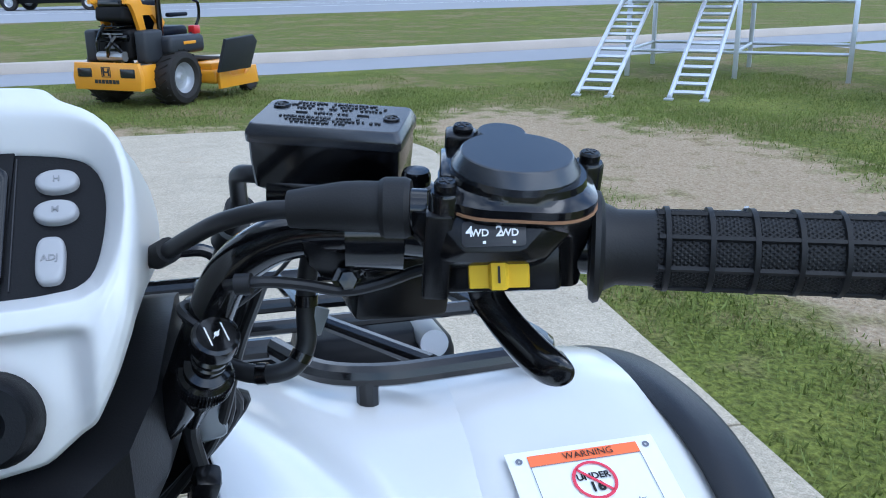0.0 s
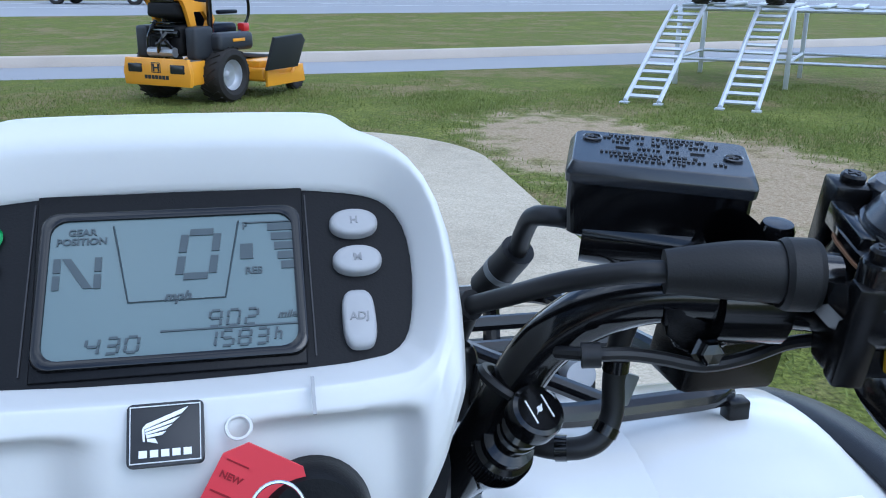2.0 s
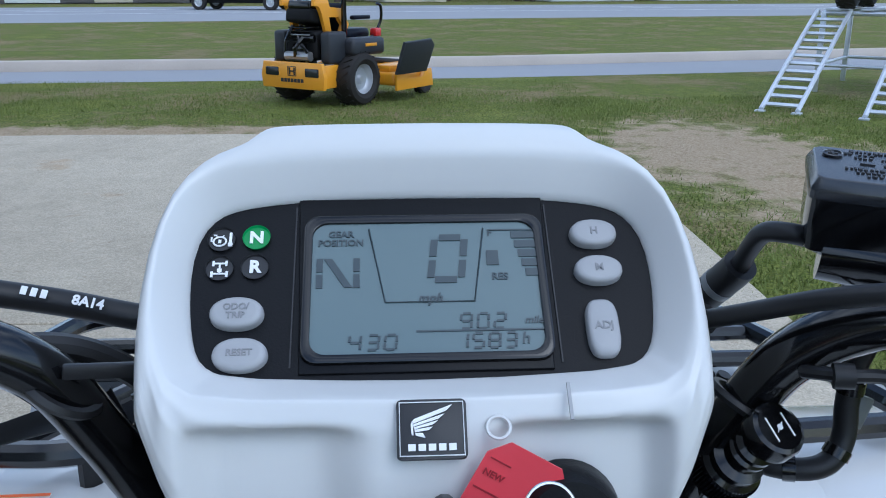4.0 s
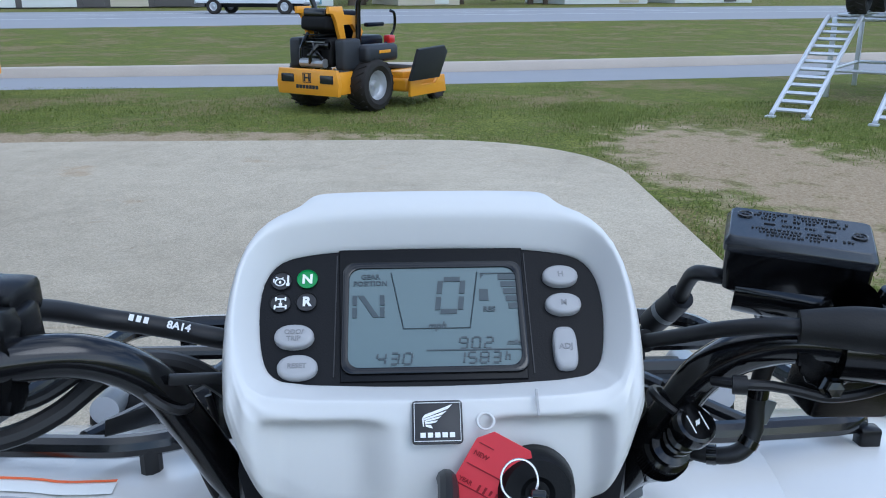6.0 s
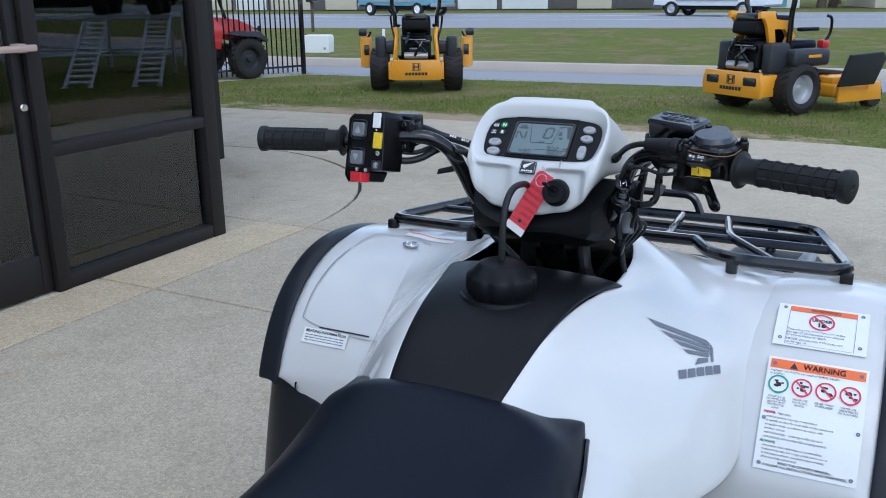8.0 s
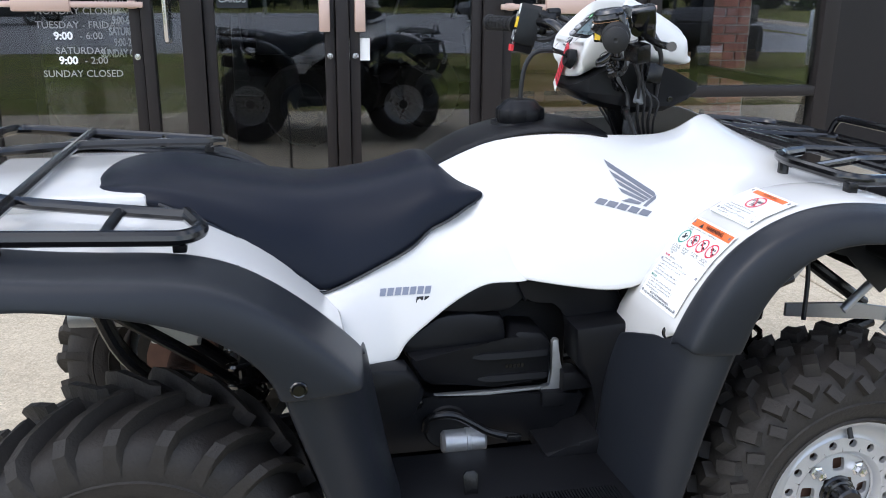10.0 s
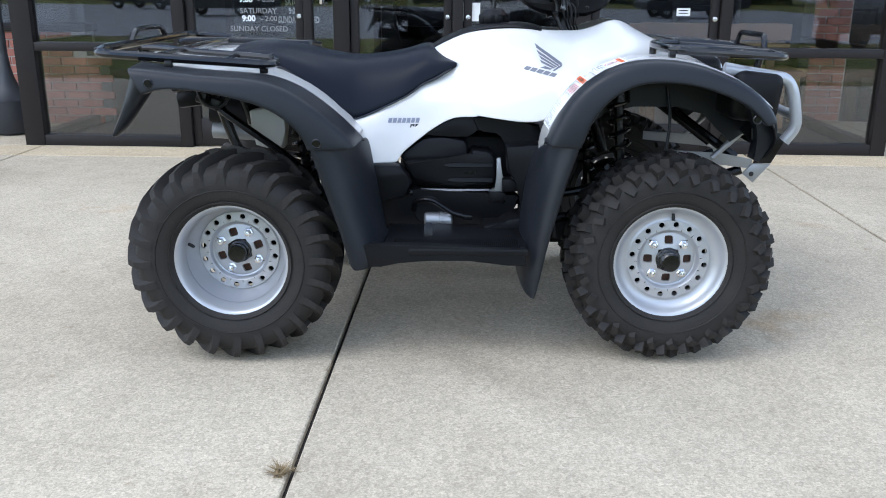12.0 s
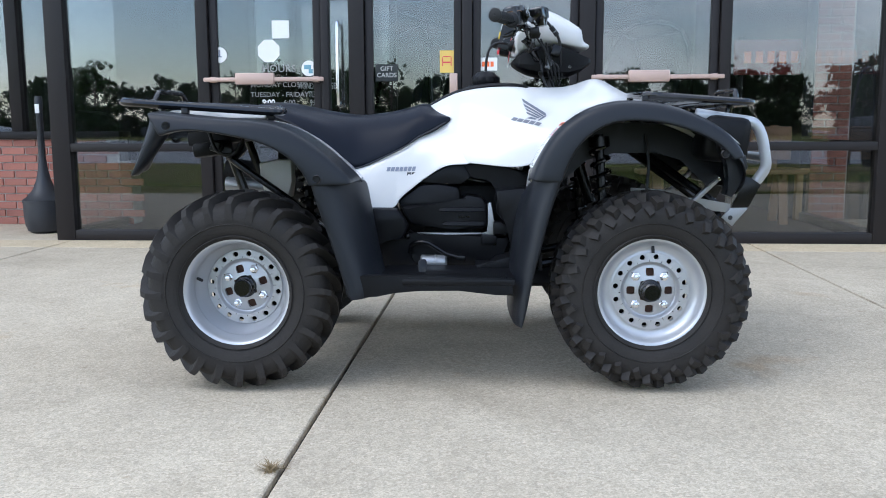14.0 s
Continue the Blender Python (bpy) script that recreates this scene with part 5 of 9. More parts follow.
for k in range(5):
    bm = bars([(.0395 + k * -.0000 + (4 - k) * .0000, .0235 - k * .0045, .011 - k * .0012, .0034)], T(.001 + k * .0006, 0), .0004, bm)
part("display_mark", bm, LCDINK, face, "dark display digits and symbols")


def oval_button(x, y, text, w=.020, h=.0130, power=.92, label=""):
    n = 32
    o = [(w / 2 * math.copysign(abs(math.cos(t)) ** power, math.cos(t)), h / 2 * math.copysign(abs(math.sin(t)) ** power, math.sin(t))) for t in np.linspace(0, 2 * math.pi, n, False)]
    b = part("button", loft([[on_panel(x, y, hh) @ Vector((p * k, q * k, 0)) for p, q in o] for k, hh in ((1, .001), (1, .0044), (.965, .0056), (.88, .0064), (.70, .0067))]), GREYBTN, face, label or "light grey oval rubber button", angle=60)
    part("button_text", lettering(text, .0046 if len(text) < 5 else .0038, on_panel(x, y, .0068), .0005, .0001), paint_once("button_print", (.24, .24, .245), .6), face)
    return b


oval_button(.0722, .0207, "H"); oval_button(.0722, .0030, "M")
oval_button(.0705, -.0235, "ADJ", .0130, .0250, .62)
oval_button(-.0745, -.0140, "ODO/\nTRIP", .0212, .0138); oval_button(-.0720, -.0318, "RESET", .0212, .0138)
for x, y in ((-.0691, .0219), (-.0690, .0078), (-.0834, .0212), (-.0832, .0074)):
    lit = (x, y) == (-.0691, .0219)
    well = part("lamp", lathe([(.0058, .0036), (.0054, .0024), (0, .0024)], 28, on_panel(x, y, 0)), LEDG if lit else INKB, face, "lit green neutral lamp" if lit else "dark indicator lamp window")
part("lamp_text", lettering("N", .0078, on_panel(-.0691, .0219, .0028), .0004, .0003), INKW, face)
part("lamp_text", lettering("R", .0078, on_panel(-.0690, .0078, .0028), .0004, .0003), INKW, face)
OIL = on_panel(-.0842, .0208, .0028)
bm = tube([OIL @ Vector((.0026 * math.cos(a), .0022 * math.sin(a) - .0004, 0)) for a in np.linspace(0, 6.283, 16, False)], .00042, 1, 5, True)
bm = tube([OIL @ Vector(q) for q in ((-.0026, .0026, 0), (-.0014, .0026, 0), (-.0014, .0018, 0), (.0014, .0018, 0), (.0014, .0026, 0))], .00036, 1, 5, bm=bm, smooth_path=False)
bm = bars([(.0044, .0012, .0011, .0052), (.0044, -.0020, .0018, .0018), (0, -.0004, .0012, .0016), (-.0034, .0006, .0007, .0022)], OIL, .0004, bm)
AXM = on_panel(-.0832, .0074, .0028)
bm = bars([(-.0026, .0024, .0009, .0024), (.0026, .0024, .0009, .0024), (0, .0024, .0048, .0007), (0, 0, .0007, .0050), (-.0030, -.0026, .0010, .0026), (.0030, -.0026, .0010, .0026), (0, -.0024, .0056, .0007), (0, -.0008, .0018, .0016)], AXM, .0004, bm)
part("lamp_mark", bm, INKW, face, "white indicator symbols")
for x in (-.0530, .0530):
    part("panel_seam", bars([(x, 0, .0006, .074)], on_panel(0, 0, .0024)), INKB, face)

# badge, key switch, tag
BADGE = basis(pod_at(0.0, -.068, .0055), (0, -1, 0), VD * .75 + Vector((.30, 0, .954)) * .25)
badge = part("badge", prism(rounded(.0250, .0212, .0016), .003, BADGE, None, .0006), INKB, atv, "dark square maker's badge with silver wing")
part("badge_edge", tube([(BADGE @ Matrix.Translation((x, y, .0016))).translation for x, y in ((-.0114, -.0095), (.0114, -.0095), (.0114, .0095), (-.0114, .0095))], .0003, 1, 5, True, smooth_path=False), INKW, badge)
KEY = basis(pod_at(-.048, -.100, .004), (0, -1, 0), (.30, 0, .954))
part("key_switch", lathe([(.0, .010), (.006, .010), (.0085, .012), (.0165, .012), (.019, .008), (.020, .0), (.021, -.004)], 36, KEY), BLACKP, atv, "round black ignition switch with key")
part("key", prism([(-.003, .0), (-.003, .020), (-.0045, .030), (-.003, .037), (.003, .037), (.0045, .030), (.003, .020), (.003, 0)], .004, basis((KEY @ Vector((0, .0, .010))), (.15, 1, 0), KEY.to_3x3() @ Vector((0, .25, 1))), None, .001), GLOSSB, atv)
ring_c = KEY @ Vector((-.012, .013, .035))
part("key_ring", tube([ring_c + Vector((.004 * math.sin(a), .0085 * math.cos(a), .0085 * math.sin(a))) for a in np.linspace(0, 6.283, 16, False)], .0006, 2, 6, True), CHROME, atv)
TAGM = basis(Vector((.2205, -.0135, 1.0960)), Vector((-.15, -.86, -.46)), Vector((.10, -.47, .876)))
tag = tagged(part("price_tag", prism([(-.016, -.046), (.016, -.046), (.016, .040), (.010, .047), (-.010, .047), (-.016, .040)], .0008, TAGM), TAGRED, None, smooth=False), "red paper dealer tag hanging from the key", "tag")
tm = TAGM @ Matrix.Translation((0, 0, .0006))
part("tag_line", bars([(0, .027 - k * .011, .029, .0006) for k in range(7)] + [(-.010, .039, .008, .0005), (.010, .036, .007, .0005)], tm, .0003), TAGDK, tag)
bm = None
for k, tx in enumerate(("YEAR", "MAKE", "MODEL")):
    bm = lettering(tx, .0030, tm @ Matrix.Translation((-.0105, .0185 - k * .011, 0)), .0003, .0001, bm=bm)
bm = lettering("NEW", .0034, tm @ Matrix.Translation((-.010, .0335, 0)), .0003, .0001, bm=bm)
bm = lettering("USED", .0034, tm @ Matrix.Translation((.010, .0305, 0)), .0003, .0001, bm=bm)
hand = random.Random(3)
for r in range(6):
    for c in range(6):
        bm = bars([(-.003 + c * .0032, .0185 - r * .011 + hand.uniform(-.0006, .0006), .0012, .0035 + hand.uniform(-.001, .001))], tm, .0003, bm)
part("tag_text", bm, TAGDK, tag)
part("tag_sleeve", prism([(-.0165, -.058), (.0165, -.058), (.0165, -.046), (-.0165, -.046)], .0008, TAGM), PAPER, tag, "clear plastic sleeve end")
part("tag_hole", lathe([(0, 0), (.003, 0)], 16, TAGM @ Matrix.Translation((.001, -.038, .0008))), INKB, tag)

# handlebar
for s in (-1, 1):
    pts = [(.335, s * .035, 1.035), (.325, s * .075, 1.035), (.306, s * .112, 1.065), (.290, s * .134, 1.115), (.276, s * .150, 1.150), (.260, s * .178, 1.171), (.244, s * .22, 1.174), (.228, s * .28, 1.169), (.2175, s * .318, 1.1655), (.196 if s < 0 else .204, s * .366, 1.159)]
    part("handlebar", tube(pts, .0115, 7, 16), GLOSSB, atv, "gloss black handlebar tube")
    a, b = Vector((.2145 if s < 0 else .2175, s * (.312 if s < 0 else .318), 1.1675 if s < 0 else 1.1655)), (Vector((.158, -.448, 1.146)) if s < 0 else Vector((.180, .455, 1.149)))
    d = (b - a).normalized()
    gm = basis(a, d.cross(Vector((0, 0, 1))), Vector((0, 0, 1)))
    if (gm.to_3x3() @ Vector((0, 0, 1))).dot(d) < 0:
        gm = basis(a, -d.cross(Vector((0, 0, 1))), Vector((0, 0, 1)))
    L = (b - a).length
    prof = [(.0130, -.004), (.0240, -.0030), (.0258, -.0012), (.0250, .0012), (.0200, .0032), (.0172, .009), (.0172, .022), (.0174, L - .014), (.0205, L - .012), (.0215, L - .008), (.021, L - .002), (.017, L), (.004, L + .001), (.0, L - .002)]
    grip = part("grip", lathe(prof, 28, gm), GRIPR, atv, "black ribbed rubber grip")
    bm = None
    for k in range(6):
        h = .030 + k * (L - .046) / 5.6
        bm = lathe([(.0170, h - .0018), (.0192, h - .0011), (.0192, h + .0011), (.0170, h + .0018)], 28, gm, bm)
    for k in range(8):
        an = 2 * math.pi * k / 8 + .2
        p0, p1 = gm @ Vector((.0176 * math.cos(an), .0176 * math.sin(an), .026)), gm @ Vector((.0176 * math.cos(an), .0176 * math.sin(an), L - .015))
        bm = tube([p0, p1], .0015, 1, 5, bm=bm)
    part("grip_rib", bm, GRIPR, grip)
    bm = bmesh.new()
    q = .00078
    for k in range(46):
        for j in range(66):
            an = 2 * math.pi * (k + (j % 2) * .5) / 46
            c = gm @ Matrix.Rotation(an, 4, 'Z') @ Matrix.Translation((.0172, 0, .026 + j * (L - .046) / 65)) @ rot(0, 90, 0) @ rot(0, 0, 45)
            base = [bm.verts.new(c @ Vector(p)) for p in ((-q, -q, 0), (q, -q, 0), (q, q, 0), (-q, q, 0))]
            t = bm.verts.new(c @ Vector((0, 0, .00065)))
            for i in range(4):
                bm.faces.new((base[i], base[(i + 1) % 4], t))
    part("grip_knurl", bm, GRIPR, grip, smooth=False)

# brake fluid reservoir
RES = basis((.3085, -.2066, 1.2172), (-.37, -.926, -.056), Vector((.92, -.37, .15)))


def res_ring(w, d, h, r=.004, dx=0.0, dy=0.0):
    return [RES @ Vector((x + dx, y + dy, h)) for x, y in rounded(w, d, r, 3)]


bm = loft([res_ring(.0770, .0450, -.0060, .004), res_ring(.0765, .0445, -.018), res_ring(.0745, .0430, -.032, .005), res_ring(.0660, .0390, -.036, .008, .002, .001), res_ring(.0520, .0360, -.046, .009, .006, .002), res_ring(.0440, .0320, -.060, .010, .008, .002)])
res = part("brake_reservoir", bm, GLOSSB, atv, "black brake fluid reservoir with embossed lid", angle=28)
bm = loft([res_ring(.0770, .0440, -.0085), res_ring(.0792, .0465, -.0078), res_ring(.0797, .0470, -.0040), res_ring(.0790, .0463, -.0026), res_ring(.0752, .0425, .0010), res_ring(.0742, .0415, .0014)])
lid = part("reservoir_lid", bm, LIDB, res, "dark lid with a chamfered edge", angle=20)
bm = None
hand = random.Random(8)
LIDM = RES @ Matrix.Translation((0, 0, .0017))
for y0, x0, x1, tall in ((.0165, -.024, .020, .0022), (.0128, -.027, .026, .0022), (.0085, -.021, .024, .0020), (.0010, -.010, .008, .0022), (-.0062, -.026, .020, .0022), (-.0102, -.024, .027, .0022), (-.0142, -.018, .010, .0020)):
    x = x0
    while x < x1:
        w = hand.uniform(.0008, .0016)
        if hand.random() < .80:
            bm = bars([(x + w / 2, y0 + hand.uniform(-.0003, .0003), w, tall * hand.uniform(.35, 1.0))], LIDM, .0007, bm)
            if hand.random() < .5:
                bm = bars([(x + w / 2, y0 + tall * .42, w * 1.3, tall * .25)], LIDM, .0007, bm)
        x += w + hand.uniform(.0005, .0012)
bm = bars([(-.0165, .0010, .006, .0007), (.0155, .0010, .006, .0007)], LIDM, .0007, bm)
part("lid_text", bm, INKB, res, "embossed illegible lettering", smooth=False)
for x, y in ((-.0300, .0105), (.0305, -.0010)):
    scr = part("lid_screw", lathe([(.0040, -.0004), (.0044, .0006), (.0036, .0009), (.0034, .0003), (0, .0003)], 24, LIDM @ Matrix.Translation((x, y, 0))), LIDB, res)
    part("screw_slot", bars([(0, 0, .0042, .0009), (0, 0, .0009, .0042)], LIDM @ Matrix.Translation((x, y, .0006)), .0004), INKB, scr)
# master cylinder, its clamp round the bar and the pivot bolt
part("master_cylinder", tube([(.316, -.176, 1.182), (.290, -.232, 1.176)], .0135, 1, 18), GLOSSB, res)
BARD = Vector((-.16, -.98, -.03)).normalized()
part("master_cylinder_clamp", tube([Vector((.249, -.203, 1.174)), Vector((.249, -.203, 1.174)) + BARD * .026], .0185, 1, 20), GLOSSB, res)
part("clamp_boss", lathe([(.0, .016), (.008, .015), (.0115, .011), (.0125, .004), (.013, -.012)], 24, basis((.262, -.214, 1.187), (0, 1, 0), (.7, 0, .7))), GLOSSB, res)
part("pivot_bolt", lathe([(.0, .007), (.0062, .0065), (.0072, .004), (.0072, .0), (.0092, -.001), (.0092, -.004), (.006, -.012)], 20, Matrix.Translation((.268, -.2405, 1.190)) @ rot(0, -10, 0)), GLOSSB, res, "round black pivot bolt head")
bm = prism([(-.018, .013), (.018, .013), (.018, .0025), (.012, .0020), (.0095, -.0065), (.001, -.0105), (-.0095, -.0065), (-.013, .002), (-.0165, .004)], .014, basis((.2515, -.2005, 1.1605), (-.12, -.99, -.05), (-.25, 0, .97)), None, .002)
brk = part("clamp_bracket", bm, SATINB, res, "black cast clamp bracket")
part("bracket_bolt", lathe([(.0, .006), (.0042, .0058), (.0050, .0050), (.0050, .0016), (.0070, .0012), (.0072, -.001)], 6, basis((.2450, -.2018, 1.1520), (0, -1, 0), (.25, 0, .97))), GLOSSB, brk, smooth=False)
bm = box((.030, .052, .036), (.2915, -.2340, 1.1345), rot(6, -8, 8), .004)
part("brake_switch_box", bm, SATINB, atv, "black brake lever housing under the bar")
part("switch_lug", box((.012, .020, .012), (.268, -.222, 1.1515), rot(0, -8, 8), .002), SATINB, atv)
part("banjo_hose", tube([(.320, -.172, 1.1865), (.322, -.163, 1.1880), (.333, -.1575, 1.1850), (.346, -.1570, 1.1730), (.358, -.1565, 1.1580), (.377, -.147, 1.1360), (.388, -.137, 1.105), (.392, -.118, 1.05), (.40, -.09, 1.0)], .0048, 6, 12), CABLE, atv, "black rubber brake hose")
slv = part("hose_sleeve", tube([(.3545, -.1575, 1.1625), (.3600, -.1555, 1.1560), (.3770, -.1470, 1.1360)], .0086, 2, 16), CABLE, atv)
part("hose_mark", tube([(.3655, -.1528, 1.1496), (.3680, -.1515, 1.1466)], .0089, 1, 16), DKBTN, slv, "worn grey print on the sleeve")

# throttle housing
TM = basis((.2190, -.2730, 1.1730), (-.24, -.97, -.06), (.96, -.24, .17))


def thr_ring(w, d, r, h, dy=0.0):
    return [TM @ Vector((x, y + dy, h)) for x, y in rounded(w, d, r, 6)]


bm = loft([thr_ring(.060, .034, .006, -.0205, .012), thr_ring(.064, .038, .007, -.0185, .011), thr_ring(.066, .042, .009, -.004, .010), thr_ring(.067, .048, .012, .010, .008), thr_ring(.068, .058, .022, .0175, .003), thr_ring(.068, .060, .022, .0212, .002)])
thr = part("throttle_housing", bm, SATINB, atv, "black throttle and drive selector housing", angle=30)
part("housing_gasket", loft([thr_ring(.0692, .0612, .0225, h, .002) for h in (.0213, .0224)]), paint("gasket_brown", (.30, .16, .08), .8, vary=.4, grain=700, fine=.4), thr, "thin brown gasket line")
bm = loft([thr_ring(.068, .060, .022, .0225, .002), thr_ring(.0685, .0605, .0225, .0262, .002), thr_ring(.0640, .0570, .024, .0278, .002), thr_ring(.0600, .0560, .026, .0300, .002), thr_ring(.0590, .0550, .026, .0330, .002)])
part("housing_cover", bm, GLOSSB, thr, angle=24)
part("round_cap", lathe([(.0, .0412), (.0236, .0412), (.0242, .0408), (.0272, .0362), (.0278, .0350), (.0278, .0318), (.026, .031)], 56, TM @ Matrix.Translation((-.001, .001, 0))), LIDB, thr, "large round black cover cap with a bevelled edge", angle=22)
part("round_cap", lathe([(.0, .0400), (.0105, .0400), (.0125, .0375), (.0125, .022)], 36, TM @ Matrix.Translation((-.006, .0300, 0))), LIDB, thr, "small round cover cap", angle=22)
bm = box((.015, .016, .030), (-.024, .0350, .0220), None, .002); bm.transform(TM)
part("cable_block", bm, SATINB, thr)
bm = box((.008, .034, .010), (-.0295, .0100, .0270), None, .0015); bm.transform(TM)
part("cover_rib", bm, GLOSSB, thr)
for x, y, hh in ((-.0310, -.0190, .0345), (.0335, .0190, .0360), (-.0235, .0345, .0405)):
    ear = part("screw_ear", lathe([(.0068, .010), (.0068, hh - .006), (.0060, hh - .0045), (0, hh - .0045)], 20, TM @ Matrix.Translation((x, y, 0))), GLOSSB, thr)
    part("housing_screw", lathe([(.0046, hh - .005), (.0048, hh - .0012), (.0040, hh), (.0014, hh), (.0010, hh - .0012), (0, hh - .0012)], 20, TM @ Matrix.Translation((x, y, 0))), SATINB, ear)
    part("screw_slot", bars([(0, 0, .0056, .0010), (0, 0, .0010, .0056)], TM @ Matrix.Translation((x, y, hh + .0001)) @ rot(0, 0, 25), .0004), INKB, ear)
# switch face turned to the rider
SM = basis((.1912, -.2562, 1.1800), (-.25, -.966, .01), (.45, -.12, .88))
hood = [(-.034, .0165), (.036, .0165), (.034, .0075), (.0215, -.0045), (.0165, -.0062), (-.0185, -.0062), (-.0225, -.0045), (-.034, .0085)]
part("selector_face", loft([[SM @ Vector((x * k, y * kk + dy, h)) for x, y in hood] for k, kk, dy, h in ((1.02, 1.05, 0, -.022), (1.0, 1.0, 0, -.0075), (.93, .92, .0, -.0052), (.62, .74, .0012, .0008), (.59, .70, .0012, .0010))]), SATINB, thr, angle=26)
part("selector_plate", prism(rounded(.0262, .0105, .0016), .0012, SM @ Matrix.Translation((0, .0042, .0013)), None, .0003), INKB, thr, "black plate with drive lettering")
bm = None
for tx, size, x in (("4", .0062, -.0100), ("WD", .0042, -.0058), ("2", .0062, .0022), ("WD", .0042, .0064)):
    bm = lettering(tx, size, SM @ Matrix.Translation((x, .0050 if len(tx) == 1 else .0045, .0022)), .0004, .00010, bm=bm)
bm = bars([(-.0040, .0006, .0013, .0012), (.0082, .0006, .0013, .0012)], SM @ Matrix.Translation((0, 0, .0022)), .0004, bm)
part("selector_text", bm, INKW, thr)
YM = basis((.2012, -.2605, 1.1642), (-.33, -.944, .05), (.10, 0, 1))
bm = box((.058, .022, .026), (-.0015, .0010, -.0165), None, .003); bm.transform(YM)
part("selector_body", bm, SATINB, thr)
bm = loft([[YM @ Vector((x, y, h)) for y, h in ((-.0062, -.008), (-.0062, hz), (.0062, hz + .0012), (.0062, -.008))] for x, hz in ((-.0120, .0010), (-.0114, .0022), (-.0035, .0022), (-.0018, .0060), (.0042, .0060), (.0052, .0022), (.0134, .0022), (.0140, .0010))])
part("selector_switch", bm, YELLOW, thr, "yellow sliding drive selector", angle=28)
part("selector_line", bars([(.0014, .0008, .0010, .0074)], YM @ Matrix.Translation((0, 0, .0068)), .0006), INKB, thr)
bm = box((.012, .010, .040), (-.0330, -.0220, .0020), None, .002); bm.transform(TM)
part("housing_flange", bm, SATINB, thr)
part("bar_sleeve", tube([(.2165, -.2990, 1.1690), (.2105, -.3160, 1.1675)], .0125, 1, 20), GLOSSB, atv)
bm = loft([[Vector(c) + Vector((w * math.cos(a) * .35, w * math.cos(a) * .9, h * math.sin(a))) for a in np.linspace(0, 6.283, 12, False)] for c, w, h in (((.228, -.2600, 1.1560), .0085, .007), ((.230, -.2640, 1.1440), .0088, .0085), ((.226, -.2690, 1.1350), .0085, .0095), ((.217, -.2750, 1.1270), .0085, .0105), ((.206, -.2800, 1.1215), .0092, .0105), ((.197, -.2835, 1.1195), .0100, .0095), ((.191, -.2855, 1.1190), .0092, .0080), ((.1885, -.2865, 1.1190), .0050, .0045))])
part("throttle_lever", bm, GLOSSB, atv, "gloss black thumb throttle lever", subsurf=1, angle=80)
# throttle cable with its rubber boot
part("cable_boot", tube([(.2225, -.2262, 1.1900), (.2305, -.2010, 1.1905), (.2375, -.1775, 1.1892)], .0115, 4, 18, taper=lambda t: .0112 if t < .45 else .0112 - .0030 * (t - .45) / .55), GRIPR, thr, "black rubber cable boot")
part("boot_collar", tube([(.2218, -.2285, 1.1900), (.2225, -.2262, 1.1900), (.2250, -.2178, 1.1900), (.2256, -.2155, 1.1900)], .0130, 1, 22, smooth_path=False, taper=lambda t: .0122 if t in (0, 1) else .0134), GRIPR, thr, angle=25)
part("cable_neck", tube([(.2205, -.2345, 1.1895), (.2218, -.2275, 1.1900)], .0088, 1, 16), GLOSSB, thr)
part("throttle_cable", tube([(.2370, -.1785, 1.1892), (.2420, -.1660, 1.1880), (.2580, -.1470, 1.1800), (.2820, -.1300, 1.1660), (.3060, -.1170, 1.1530), (.330, -.100, 1.140)], .0043, 6, 12), CABLE, atv, "black throttle cable")
part("cable_grommet", tube([(.2990, -.1210, 1.1570), (.3120, -.1135, 1.1500)], .0066, 1, 14), GRIPR, atv)
sw = part("switch_wire", tube([(.2640, -.1480, 1.1480), (.2480, -.1560, 1.1535), (.2460, -.1691, 1.1535), (.2455, -.1833, 1.1508), (.2440, -.2004, 1.1470), (.2430, -.2177, 1.1492), (.2440, -.2360, 1.1535), (.2400, -.2500, 1.1560)], .0028, 6), CABLE, atv)
part("wire_boot", tube([(.2470, -.1590, 1.1535), (.2490, -.1520, 1.1530)], .0050, 1, 12), CABLE, sw)
part("wire_loom", tube([(.2900, -.1900, 1.1520), (.2940, -.1872, 1.1350), (.2935, -.1858, 1.1180), (.2910, -.1850, 1.1030), (.2880, -.1790, 1.0930), (.2880, -.1690, 1.0890), (.2930, -.1560, 1.0880), (.3020, -.1440, 1.0895), (.3150, -.1250, 1.0950)], .0052, 6, 12), CABLE, atv, "taped black wire loom")
for a, b in (((.2940, -.1868, 1.1290), (.2938, -.1864, 1.1230)), ((.2895, -.1830, 1.0985), (.2885, -.1805, 1.0945)), ((.2895, -.1640, 1.0885), (.2915, -.1590, 1.0880))):
    part("loom_tape", tube([a, b], .0060, 1, 12), GLOSSB, atv)
part("wire_clip", box((.003, .009, .015), (.2925, -.1915, 1.1140), rot(25, 0, 20), .001), DKBTN, atv, "dull grey wire clip")
part("bar_tie", tube([Vector((.2890, -.1365, 1.1220)) + Vector((.0135 * math.cos(a), .0125 * math.sin(a), .0075 * math.sin(a))) for a in np.linspace(0, 6.283, 14, False)], .0024, 2, 6, True), CABLE, atv)
part("wire", tube([(.3100, -.1900, 1.1560), (.2960, -.1760, 1.1440), (.2860, -.1620, 1.1360), (.2800, -.1500, 1.1300)], .0012, 4, 6), CABLE, atv)

# choke knob
CZ = Vector((-.60, -.20, .775)).normalized()
CH = basis((.2665, -.1398, 1.1195), CZ.cross(Vector((1, 0, .77))).normalized(), Vector((1, 0, .77)))
